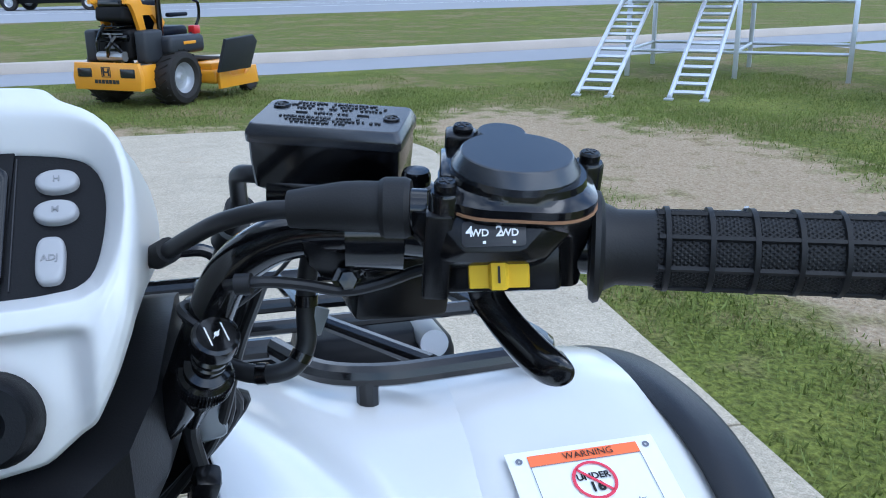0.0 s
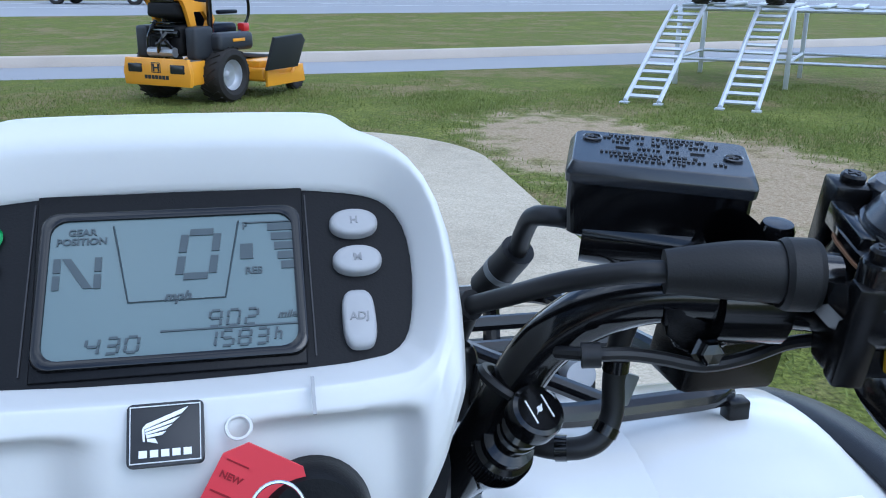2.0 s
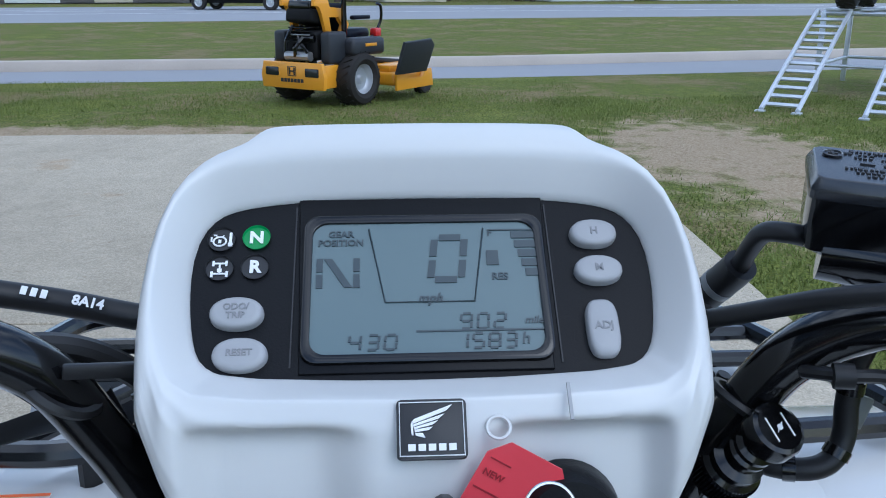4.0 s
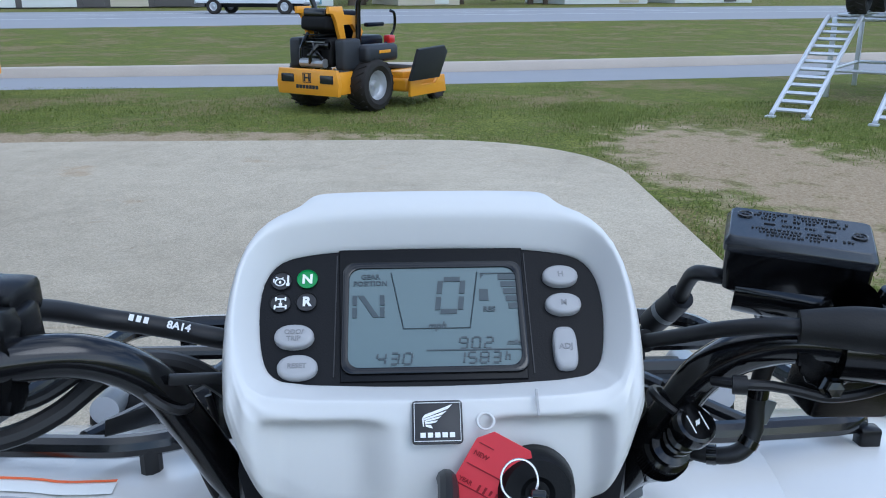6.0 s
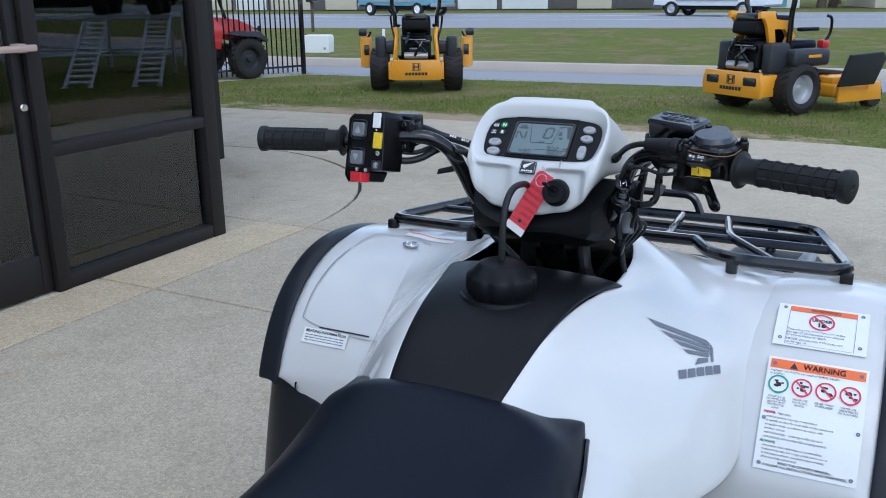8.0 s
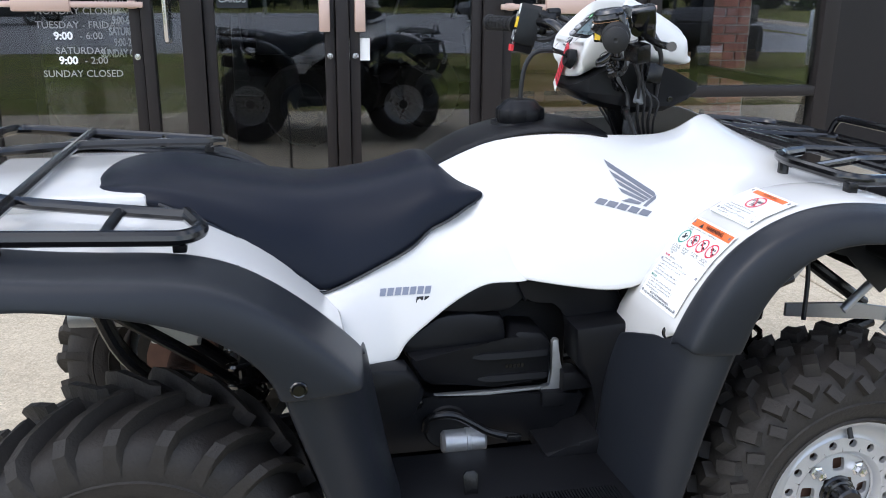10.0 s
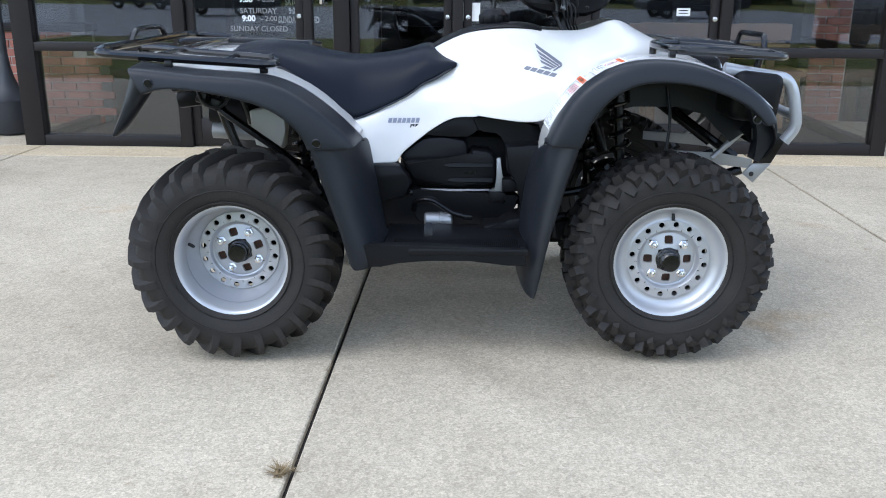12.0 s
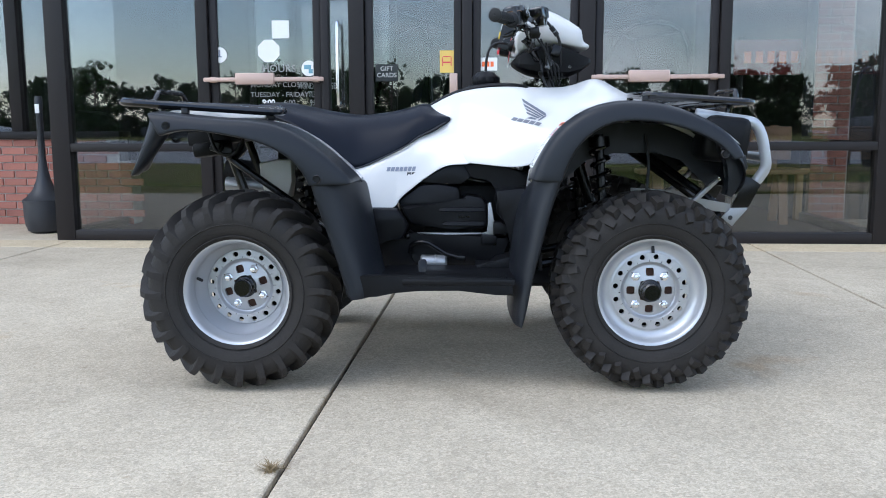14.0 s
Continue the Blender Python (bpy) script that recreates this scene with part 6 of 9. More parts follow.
if (CH.to_3x3() @ Vector((0, 0, 1))).dot(CZ) < 0:
    CH = basis((.2665, -.1398, 1.1195), -CZ.cross(Vector((1, 0, .77))).normalized(), Vector((1, 0, .77)))
choke = part("choke_knob", lathe([(.0, .0062), (.0095, .0062), (.0112, .0052), (.0118, .0036), (.0118, -.0030), (.0105, -.0048), (.0085, -.0055), (.0072, -.0100), (.0092, -.0118), (.0092, -.0140), (.0072, -.0155), (.0092, -.0172), (.0092, -.0190), (.0076, -.0205), (.0082, -.0240), (.0118, -.0260), (.0118, -.0300), (.0138, -.0320), (.0142, -.0440), (.0120, -.0470), (.0100, -.0560), (.0070, -.0660), (.0042, -.0900)], 36, CH), GLOSSB, atv, "round black choke knob with bellows", angle=28)
KM = CH @ Matrix.Translation((0, 0, .0063)) @ rot(0, 0, 20)
bm = bars([(-.0042, 0, .0007, .0105), (.0042, 0, .0007, .0105)], KM, .0004)
bm = prism([(-.0030, -.0007), (-.0012, -.0004), (-.0006, -.0012), (.0006, -.0012), (.0012, -.0004), (.0030, .0007), (.0012, .0006), (.0006, .0012), (-.0006, .0012), (-.0012, .0002)], .0004, KM @ rot(0, 0, 25), bm)
part("knob_mark", bm, INKW, choke, "white choke symbol")
bm = None
for k in range(56):
    a = 2 * math.pi * k / 56
    bm = tube([CH @ Vector((.0143 * math.cos(a), .0143 * math.sin(a), -.0335)), CH @ Vector((.0143 * math.cos(a), .0143 * math.sin(a), -.0425))], .0006, 1, 4, bm=bm)
part("knob_knurl", bm, GLOSSB, choke)
part("choke_cable", tube([CH @ Vector((0, 0, -.06)), CH @ Vector((.0, .0, -.10)), (.330, -.126, 1.0), (.35, -.13, .95)], .0048, 6), CABLE, atv)

# left switch box
LM = basis((.200, .264, 1.160), (-.16, -.98, .02), (.22, .05, .97))


def lsw_block(outline, base, top, inset=.0035):
    cx = sum(p[0] for p in outline) / len(outline); cy = sum(p[1] for p in outline) / len(outline)
    k = lambda x, c: c + (x - c) * (1 - inset / .03)
    return loft([[LM @ Vector((x, y, base)) for x, y in outline], [LM @ Vector((x, y, top - .0035)) for x, y in outline], [LM @ Vector((cx + (x - cx) * .96, cy + (y - cy) * .975, top - .0008)) for x, y in outline], [LM @ Vector((k(x, cx), cy + (y - cy) * .94, top)) for x, y in outline]])


lsw = part("left_switch_box", lsw_block([(-.040, .046), (-.032, .053), (.012, .054), (.012, -.040), (.006, -.054), (-.032, -.058), (-.040, -.048)], -.046, .001), SATINB, atv, "black left-hand switch box with coloured switches", angle=22)
part("switch_column", lsw_block([(.009, .057), (.030, .059), (.037, .050), (.0415, -.014), (.0405, -.034), (.018, -.037), (.009, -.032)], -.044, .005), SATINB, lsw, angle=22)
for y, lab, up in ((.028, "grey rubber gear-up button", 1), (-.017, "grey rubber gear-down button", -1)):
    bm = loft([[LM @ Vector((-.015 + x, y + z, h)) for x, z in rounded(w, w * .92, .004, 3)] for w, h in ((.0250, .000), (.0245, .0040), (.0215, .0056), (.0200, .0056))])
    btn = part("switch_button", bm, DKBTN, lsw, lab, angle=30)
    part("button_mark", prism([(-.0060, -.004 * up), (0, .005 * up), (.0060, -.004 * up), (.0030, -.0062 * up), (-.0030, -.0062 * up)], .0005, LM @ Matrix.Translation((-.015, y, .0058))), GREYBTN, btn)
    part("button_rim", tube([(LM @ Vector((-.015 + x, y + z, .0018))) for x, z in rounded(.031, .029, .005, 3)], .0018, 1, 8, True, smooth_path=False), GLOSSB, lsw)
bm = loft([[LM @ Vector((.0290 + x, .0125 + y, h)) for x, y in rounded(w, hh, .0012, 2)] for w, hh, h in ((.0155, .0255, .003), (.0155, .0255, .0082), (.0138, .0238, .0096))])
for r in range(3):
    for c in range(4):
        bm = lathe([(0, .0007), (.0008, .0004), (.0009, -.0004)], 8, LM @ Matrix.Translation((.0250 + c * .0027, .0050 + r * .0032, .0096)), bm)
part("light_switch", bm, YELLOW, lsw, "yellow light switch slider with raised dots", angle=28)
bm = loft([[LM @ Vector((.0235 + x, .0440 + y, h)) for x, y in rounded(w, hh, .0012, 2)] for w, hh, h in ((.0150, .0235, .003), (.0150, .0235, .0066), (.0140, .0225, .0072))])
for r in range(3):
    for c in range(3):
        bm = lathe([(0, .0007), (.0008, .0004), (.0009, -.0004)], 8, LM @ Matrix.Translation((.0195 + c * .004, .0370 + r * .0042, .0072)), bm)
part("horn_button", bm, PAPER, lsw, "white switch button with raised dots", angle=28)
bm = loft([[LM @ Vector((x, y, h)) for y, h in ((-.0545, -.002), (-.0555, hz), (-.0405, hz + .0015), (-.0405, -.002))] for x, hz in ((-.0230, .0030), (-.0224, .0046), (-.0085, .0046), (-.0060, .0078), (.0000, .0078), (.0022, .0046), (.0110, .0046), (.0114, .003))])
part("stop_switch", bm, RED, lsw, "red engine stop switch", angle=28)
part("start_button", prism(rounded(.0190, .0150, .002), .0016, LM @ Matrix.Translation((.0288, -.0265, .0052)), None, .0004), INKB, lsw)
bm = tube([LM @ Vector((.0288 + .0042 * math.cos(a), -.0265 + .0042 * math.sin(a), .0064)) for a in np.linspace(.4, 5.8, 14)], .0005, 1, 4)
bm = prism([(-.0004, .0032), (.0010, .0032), (.0002, .0004), (.0014, .0004), (-.0008, -.0034), (.0000, -.0006), (-.0014, -.0006)], .0005, LM @ Matrix.Translation((.0288, -.0265, .0062)), bm)
bm = tube([LM @ Vector((.0300 + .0020 * math.cos(a), -.0075 + .0020 * math.sin(a), .0056)) for a in np.linspace(0, 6.283, 12, False)], .0004, 1, 4, True, bm)
for k in range(8):
    a = 2 * math.pi * k / 8
    bm = bars([(.0034, 0, .0016, .0006)], LM @ Matrix.Translation((.0300, -.0075, .0056)) @ Matrix.Rotation(a, 4, 'Z'), .0005, bm)
bm = bars([(.0235, .0290, .0026, .0018)], LM @ Matrix.Translation((0, 0, .0056)), .0005, bm)
for x in (-.0130, .0050):
    bm = tube([LM @ Vector((x + .0026 * math.cos(a), -.0360 + .0026 * math.sin(a), .0016)) for a in np.linspace(.2, 5.0, 9)], .00045, 1, 4, bm=bm)
    bm = bars([(x, -.0360, .0075, .0006)], LM @ Matrix.Translation((0, 0, .0016)) @ Matrix.Translation((x, -.036, 0)) @ rot(0, 0, -32) @ Matrix.Translation((-x, .036, 0)), .0005, bm)
bm = tube([LM @ Vector((-.004 + .0028 * math.cos(a), -.0330 + .0028 * math.sin(a), .0016)) for a in np.linspace(.5, 2.6, 7)], .00045, 1, 4, bm=bm)
part("switch_mark", bm, INKW, lsw, "white switch symbols")
# brake lever clamp with two cross-head screws
CM = basis((.2490, .2150, 1.1740), (-.16, -.98, .02), (.10, .05, .99))
bm = prism([(-.0095, .026), (.0095, .026), (.0125, .018), (.0105, .008), (.0105, -.008), (.0125, -.018), (.0095, -.026), (-.0095, -.026), (-.0125, -.018), (-.0105, -.008), (-.0105, .008), (-.0125, .018)], .016, CM, None, .003)
lc = part("brake_lever_clamp", bm, SATINB, atv, "black cast brake lever clamp with two screws", angle=40)
part("clamp_bore", lathe([(.0, .0090), (.0050, .0090), (.0072, .0095), (.0080, .0080)], 20, CM), ENGINE, lc)
for dz in (-.0175, .0175):
    part("clamp_screw", lathe([(.0, .0112), (.0050, .0108), (.0062, .0098), (.0066, .0075)], 20, CM @ Matrix.Translation((0, dz, 0))), GLOSSB, lc)
    part("screw_slot", bars([(0, dz, .0074, .0012), (0, dz, .0012, .0074)], CM @ Matrix.Translation((0, 0, .0112)), .0006), INKB, lc)
part("clamp_back", box((.030, .024, .040), (.2660, .2140, 1.1760), rot(0, -8, -10), .005), SATINB, lc)
part("lever_housing", box((.030, .048, .020), (.2780, .2290, 1.1960), rot(0, -4, -10), .005), SATINB, atv, "black brake lever pivot housing")
part("front_brake_lever", tube([(.285, .235, 1.190), (.292, .27, 1.180), (.280, .34, 1.162), (.262, .42, 1.150), (.256, .44, 1.150)], .0065, 5), GLOSSB, atv)
part("rear_brake_lever", tube([(.30, -.24, 1.165), (.29, -.33, 1.155), (.275, -.41, 1.155), (.268, -.425, 1.156)], .0065, 5, taper=lambda t: .0065 if t < .93 else .0085), GLOSSB, atv, "gloss black brake lever behind the grip")
cc = part("clutch_cable", tube([(.290, .222, 1.186), (.312, .208, 1.176), (.328, .190, 1.1650), (.334, .160, 1.1570), (.334, .130, 1.1500), (.340, .095, 1.140)], .0062, 5, 14), CABLE, atv, "black cable with white lettering")
CT = basis((.3265, .1560, 1.1615), (.04, -.965, -.245), (.62, -.1, .74))
part("cable_print", lettering("8A14", .0062, CT @ Matrix.Translation((.010, 0, .0012)), .0004, .0002), INKW, cc)
part("cable_print", bars([(-.013 + k * .0042, 0, .0026, .0038) for k in range(3)], CT @ Matrix.Translation((-.004, 0, .0012)), .0004), INKW, cc)
part("wire_loom", tube([(.228, .240, 1.140), (.245, .215, 1.134), (.262, .195, 1.138), (.280, .175, 1.150), (.292, .155, 1.154), (.305, .130, 1.140), (.32, .10, 1.10), (.33, .08, 1.05)], .0058, 6), CABLE, atv)
part("wire_loom", tube([(.240, .232, 1.150), (.262, .205, 1.146), (.285, .178, 1.156), (.300, .15, 1.150), (.32, .11, 1.12)], .0040, 6), CABLE, atv)
part("bar_tie", tube([Vector((.2800, .1440, 1.1420)) + Vector((.0150 * math.cos(a), .0125 * math.sin(a), .0100 * math.sin(a))) for a in np.linspace(0, 6.283, 14, False)], .0026, 2, 6, True), CABLE, atv)
part("tie_end", box((.004, .036, .006), (.276, .122, 1.150), rot(8, 0, 20), .001), CABLE, atv)
part("cable_tag", prism([(-.020, -.004), (.012, -.006), (.020, 0), (.012, .006), (-.018, .005)], .003, basis((.305, .168, 1.112), (.15, -.95, .25), (.6, .1, .7)), None, .001), CABLE, atv)

# steering column, clamp and dark hollow below the pod
part("bar_clamp", box((.05, .12, .035), (.335, 0, 1.04), rot(0, 25, 0), .008), SATINB, atv)
part("steering_shaft", tube([(.34, 0, 1.03), (.42, 0, .85), (.52, 0, .55)], .02, 3, 14), SATINB, atv)
part("front_tray", prism([(.28, -.15), (.52, -.12), (.52, .12), (.28, .15)], .01, Matrix.Translation((0, 0, .86))), ENGINE, atv)
part("column_loom", tube([(.36, .04, 1.0), (.38, .05, .95), (.40, .04, .9), (.43, .03, .86)], .014, 4), CABLE, atv)
part("column_loom", tube([(.37, -.05, 1.0), (.36, -.06, .95), (.39, -.07, .9), (.42, -.06, .86)], .012, 4), CABLE, atv)

# ---- racks and guards ----
def bar(name, pts, r=.0105, closed=False, label="", parent=None, mat=None, steps=5):
    return part(name, tube(pts, r, steps, 10, closed), mat or GLOSSB, parent or atv, label)


def corner_path(pts, r=.04):
    """Straight runs joined by round corners."""
    out = [Vector(pts[0])]
    for a, b, c in zip(pts, pts[1:], pts[2:]):
        a, b, c = Vector(a), Vector(b), Vector(c)
        u, v = (a - b), (c - b)
        k = min(r, u.length * .45, v.length * .45)
        p, q = b + u.normalized() * k, b + v.normalized() * k
        for t in (0, .25, .5, .75, 1):
            out.append(p * (1 - t) ** 2 + b * 2 * t * (1 - t) + q * t * t)
    out.append(Vector(pts[-1]))
    return out


def straight(name, pts, r=.0105, rad=.04, label="", parent=None, mat=None):
    return part(name, tube(corner_path(pts, rad), r, 1, 10, smooth_path=False), mat or GLOSSB, parent or atv, label)


FR = .918
straight("front_rack_rail", [(.70, -.18, FR + .008), (.62, -.22, FR + .010), (.605, -.28, FR + .008), (.625, -.462, FR + .004), (.975, -.385, FR - .018), (.992, -.30, FR - .018), (.992, .30, FR - .018), (.975, .385, FR - .018), (.625, .462, FR + .004), (.605, .28, FR + .008), (.62, .22, FR + .010), (.70, .18, FR + .008), (.70, -.18, FR + .008)], .0115, .045, "gloss black tubular front luggage rack")
for s in (-1, 1):
    straight("front_rack_bar", [(.63, s * .33, FR + .004), (.80, s * .23, FR - .004), (.985, s * .20, FR - .016)], .009)
    straight("front_rack_bar", [(.70, s * .12, FR + .004), (.985, s * .10, FR - .016)], .009)
    part("rack_foot", box((.018, .022, .03), (.622, s * .455, .905), None, .003), SATINB, atv)
    part("rack_post", tube([(.61, s * .262, .885), (.61, s * .262, FR + .006)], .011), GLOSSB, atv)
    part("rack_post", tube([(.90, s * .30, .76), (.93, s * .30, FR - .012)], .011), GLOSSB, atv)
straight("front_rack_hoop", [(.992, -.14, FR - .016), (.996, -.12, FR + .030), (.996, .12, FR + .030), (.992, .14, FR - .016)], .009, .03)
straight("front_rack_bar", [(.80, -.425, FR - .010), (.80, .425, FR - .010)], .009)
straight("front_rack_bar", [(.88, -.41, FR - .014), (.88, .41, FR - .014)], .009)

RR = .882
straight("rear_rack_rail", [(-.54, -.36, RR + .004), (-.508, -.43, RR - .006), (-.535, -.470, RR - .008), (-1.0, -.515, RR + .024), (-1.02, -.42, RR + .030), (-1.02, .42, RR + .030), (-1.0, .515, RR + .024), (-.535, .470, RR - .008), (-.508, .43, RR - .006), (-.54, .36, RR + .004)], .0125, .05, "gloss black tubular rear luggage rack")
for s in (-1, 1):
    straight("rear_rack_bar", [(-.535, s * .37, RR + .003), (-.66, s * .338, RR + .010), (-.80, s * .295, RR + .016), (-.92, s * .225, RR + .020), (-.985, s * .205, RR + .018), (-.975, s * .21, RR - .03)], .0105, .05)
    straight("rear_rack_bar", [(-.655, s * .49, RR), (-.645, s * .335, RR + .008)], .0095)
    part("rack_foot", box((.022, .02, .03), (-.801, s * .505, .872), None, .003), SATINB, atv)
    part("rack_foot", box((.022, .02, .03), (-.545, s * .450, .862), None, .003), SATINB, atv)
straight("rear_rack_bar", [(-.828, -.50, RR + .016), (-.825, 0, RR + .022), (-.828, .50, RR + .016)], .0105)
straight("rear_rack_hoop", [(-1.02, -.18, RR + .030), (-1.022, -.12, RR + .072), (-1.022, .12, RR + .072), (-1.02, .18, RR + .030)], .0095, .03)

def guard_tube(name, pts, r, rad, label="", mat=None):
    return part(name, tube(corner_path(pts, rad), r, 1, 20, smooth_path=False), mat or BUMPER, atv, label)


for s in (-1, 1):
    guard_tube("front_guard", [(.80, s * .372, .866), (.90, s * .376, .850), (.988, s * .378, .838), (1.012, s * .378, .790), (1.030, s * .378, .695), (1.000, s * .372, .650)], .0172, .040, "silver painted tubular front guard")
    part("guard_plate", prism([(1.018, .655), (1.076, .640), (1.032, .550), (.974, .549), (.990, .585)], .006, basis((0, s * .20, 0), (1, 0, 0), (0, 0, 1)), None, .001), SATINB, atv, "black guard mounting plate")
    foot = part("guard_foot", prism([(.972, .5485), (1.031, .5485), (.979, .486), (.942, .516)], .007, basis((0, s * .202, 0), (1, 0, 0), (0, 0, 1)), None, .001), STEEL, atv, "silver steel guard foot")
    part("foot_hole", lathe([(0, .001), (.007, .001), (.008, 0)], 16, Matrix.Translation((.971, s * .206, .515)) @ rot(90 if s < 0 else -90)), INKB, foot)
    part("guard_stay", tube([(.93, s * .20, .653), (.84, s * .20, .566)], .010, 1, 12), STEEL, atv, "silver steel guard stay")
    part("stay_bolt", lathe([(0, .010), (.008, .009), (.010, .006), (.012, .0)], 6, Matrix.Translation((.928, s * .206, .652)) @ rot(90 if s < 0 else -90)), CHROME, atv, smooth=False)
    part("guard_rail", prism([(.70, .590), (.867, .581), (.971, .562), (.972, .531), (.90, .540), (.70, .560)], .008, basis((0, s * .195, 0), (1, 0, 0), (0, 0, 1)), None, .001), STEEL, atv, "silver steel lower guard rail")
guard_tube("front_guard", [(1.026, -.378, .725), (1.040, -.15, .725), (1.040, .15, .725), (1.026, .378, .725)], .015, .05)

# ---- front nose, engine and chassis ----
bm = loft([[(.86 + dx, y * k, z0 + (z - .74) * 1.0) for y, z in ((-.54, .755), (-.50, .80), (-.30, .825), (0, .83), (.30, .825), (.50, .80), (.54, .755))] for dx, k, z0 in ((-.02, 1.0, .745), (.045, .97, .715), (.078, .93, .66), (.065, .90, .61), (.035, .86, .585))], closed=False)
part("front_cowl", bm, BLACKP, atv, "black plastic front cowl", subsurf=1, solid=.006, angle=60)
part("front_grille", box((.03, .5, .20), (.955, 0, .72), None, .01), BLACKP, atv)
for s in (-1, 1):
    part("headlight_housing", box((.15, .20, .15), (.895, s * .31, .785), rot(0, 6, 0), .03, seg=3), BLACKP, atv)
    part("headlight", lathe([(0, .02), (.05, .015), (.062, 0), (.062, -.03)], 24, Matrix.Translation((.96, s * .30, .76)) @ rot(0, 90, 0)), WINDOWD, atv)
# bar frame below the rack
for s in (-1, 1):
    straight("frame_tube", [(.95, s * .16, .52), (.60, s * .14, .40), (.25, s * .17, .33), (-.45, s * .17, .33), (-.70, s * .15, .55), (-.78, s * .15, .78)], .016, .06, mat=SATINB)
    straight("frame_tube", [(.93, s * .15, .56), (.62, s * .13, .78), (.40, s * .12, .84), (-.10, s * .14, .78), (-.80, s * .16, .80)], .015, .06, mat=SATINB)
    bmx = tube([(.56, s * .16, .46), (.655, s * .37, .335)], .013)
    part("wishbone", bmx, SATINB, atv)
    part("wishbone", tube([(.74, s * .16, .46), (.66, s * .37, .325)], .013), SATINB, atv)
    part("wishbone", tube([(.60, s * .17, .53), (.65, s * .36, .42)], .012), SATINB, atv)
    part("tie_rod", tube([(.55, s * .06, .48), (.56, s * .37, .38)], .009), SATINB, atv)
    part("front_brake_back", lathe([(0, 0), (.10, 0), (.11, -.02), (.11, -.06), (0, -.06)], 28, Matrix.Translation((.644, s * .37, .3175)) @ rot(90 * s)), SATINB, atv)
    # shock absorbers
    for (a, b, r) in (((.50, s * .33, .80), (.53, s * .36, .36), .030), ((-.470, s * .29, .775), (-.452, s * .31, .40), .032)):
        a, b = Vector(a), Vector(b)
        sh = part("shock_absorber", tube([a, b], .015), SATINB, atv, "black coil-over shock absorber")
        d = (b - a)
        ex = d.cross(Vector((0, 1, 0))).normalized(); ey = d.normalized().cross(ex)
        coil = [a + d * (.08 + .80 * k / 84) + (ex * math.cos(k * .62) + ey * math.sin(k * .62)) * r for k in range(85)]
        part("spring", tube(coil, .0062, 1, 7, smooth_path=False), GLOSSB, sh)
        part("shock_cap", tube([a + d * .02, a + d * .09], r + .004, 1, 14), SATINB, sh)
part("rear_axle", tube([(-.644, -.42, .3175), (-.644, .42, .3175)], .035, 1, 16), SATINB, atv)
part("rear_differential", lathe([(0, -.10), (.06, -.09), (.11, -.04), (.12, 0), (.11, .04), (.06, .09), (0, .10)], 24, Matrix.Translation((-.64, .03, .32)) @ rot(90)), SATINB, atv)
part("swing_arm", tube([(-.62, -.12, .33), (-.40, -.14, .36), (-.22, -.13, .40)], .032, 4), SATINB, atv)
part("swing_arm", tube([(-.62, .12, .33), (-.40, .14, .36), (-.22, .13, .40)], .032, 4), SATINB, atv)
part("battery_box", box((.16, .30, .13), (-.52, 0, .72), None, .012), ENGINE, atv)
part("overflow_tank", prism([(-.652, .703), (-.590, .716), (-.533, .717), (-.540, .640), (-.547, .585), (-.600, .585), (-.636, .595), (-.648, .650)], .075, basis((0, -.165, 0), (1, 0, 0), (0, 0, 1)), None, .008), TANK, atv, "milky plastic overflow tank")
part("silencer_shield", tube([(-.80, -.09, .625), (-.66, -.09, .618)], .026, 1, 18), STEEL, atv, "dull metal silencer end")
part("tail_lamp_case", box((.11, .12, .05), (-.80, -.24, .755), rot(0, -8, 0), .014, seg=2), BLACKP, atv, "black tail lamp case")
part("rear_carrier", box((.30, .36, .05), (-.76, 0, .80), rot(0, -6, 0), .01), ENGINE, atv)
part("tail_pipe", tube([(-.38, .12, .55), (-.62, .20, .62), (-.88, .20, .66)], .05, 5, 18, taper=lambda t: .03 + .02 * min(1, t * 3)), ENGINE, atv, "dark steel silencer")
part("stay_rod", tube([(-.74, -.27, .735), (-.70, -.28, .702), (-.53, -.28, .581), (-.44, -.27, .50)], .012, 3), SATINB, atv)
for k, (x, z) in enumerate(((-.76, .765), (-.72, .745))):
    part("lamp_connector", box((.03, .03, .035), (x, -.34, z), rot(0, 20, 0), .005), CABLE, atv)
part("rear_wire", tube([(-.78, -.34, .81), (-.75, -.36, .75), (-.70, -.35, .74), (-.66, -.33, .80)], .006, 5), CABLE, atv)
eng = part("engine", box((.38, .34, .34), (.02, 0, .46), None, .03), ENGINE, atv, "dark engine block")
part("cylinder", box((.17, .18, .20), (.10, 0, .66), rot(0, 12, 0), .02), ENGINE, eng)
bm = None
for k in range(7):
    bm = box((.20, .22, .006), (.10 + .004 * k, 0, .60 + k * .018), rot(0, 12, 0), .002, bm)
part("cooling_fin", bm, STEEL, eng)
part("crank_cover", lathe([(0, .030), (.07, .028), (.10, .015), (.11, 0), (.11, -.05)], 36, Matrix.Translation((.02, -.17, .44)) @ rot(90)), ENGINE, eng)
part("starter_motor", lathe([(0, .046), (.020, .045), (.0245, .040), (.0245, .012), (.0265, .011), (.0265, .004), (.0245, .003), (.0245, -.040), (.018, -.046), (0, -.046)], 28, Matrix.Translation((-.043, -.272, .370)) @ rot(0, 90, 0)), STEEL, eng, "dull aluminium starter motor")
part("bottom_guard", prism([(-.30, -.20), (.60, -.16), (.60, .16), (-.30, .20)], .012, Matrix.Translation((0, 0, .275))), ENGINE, atv)
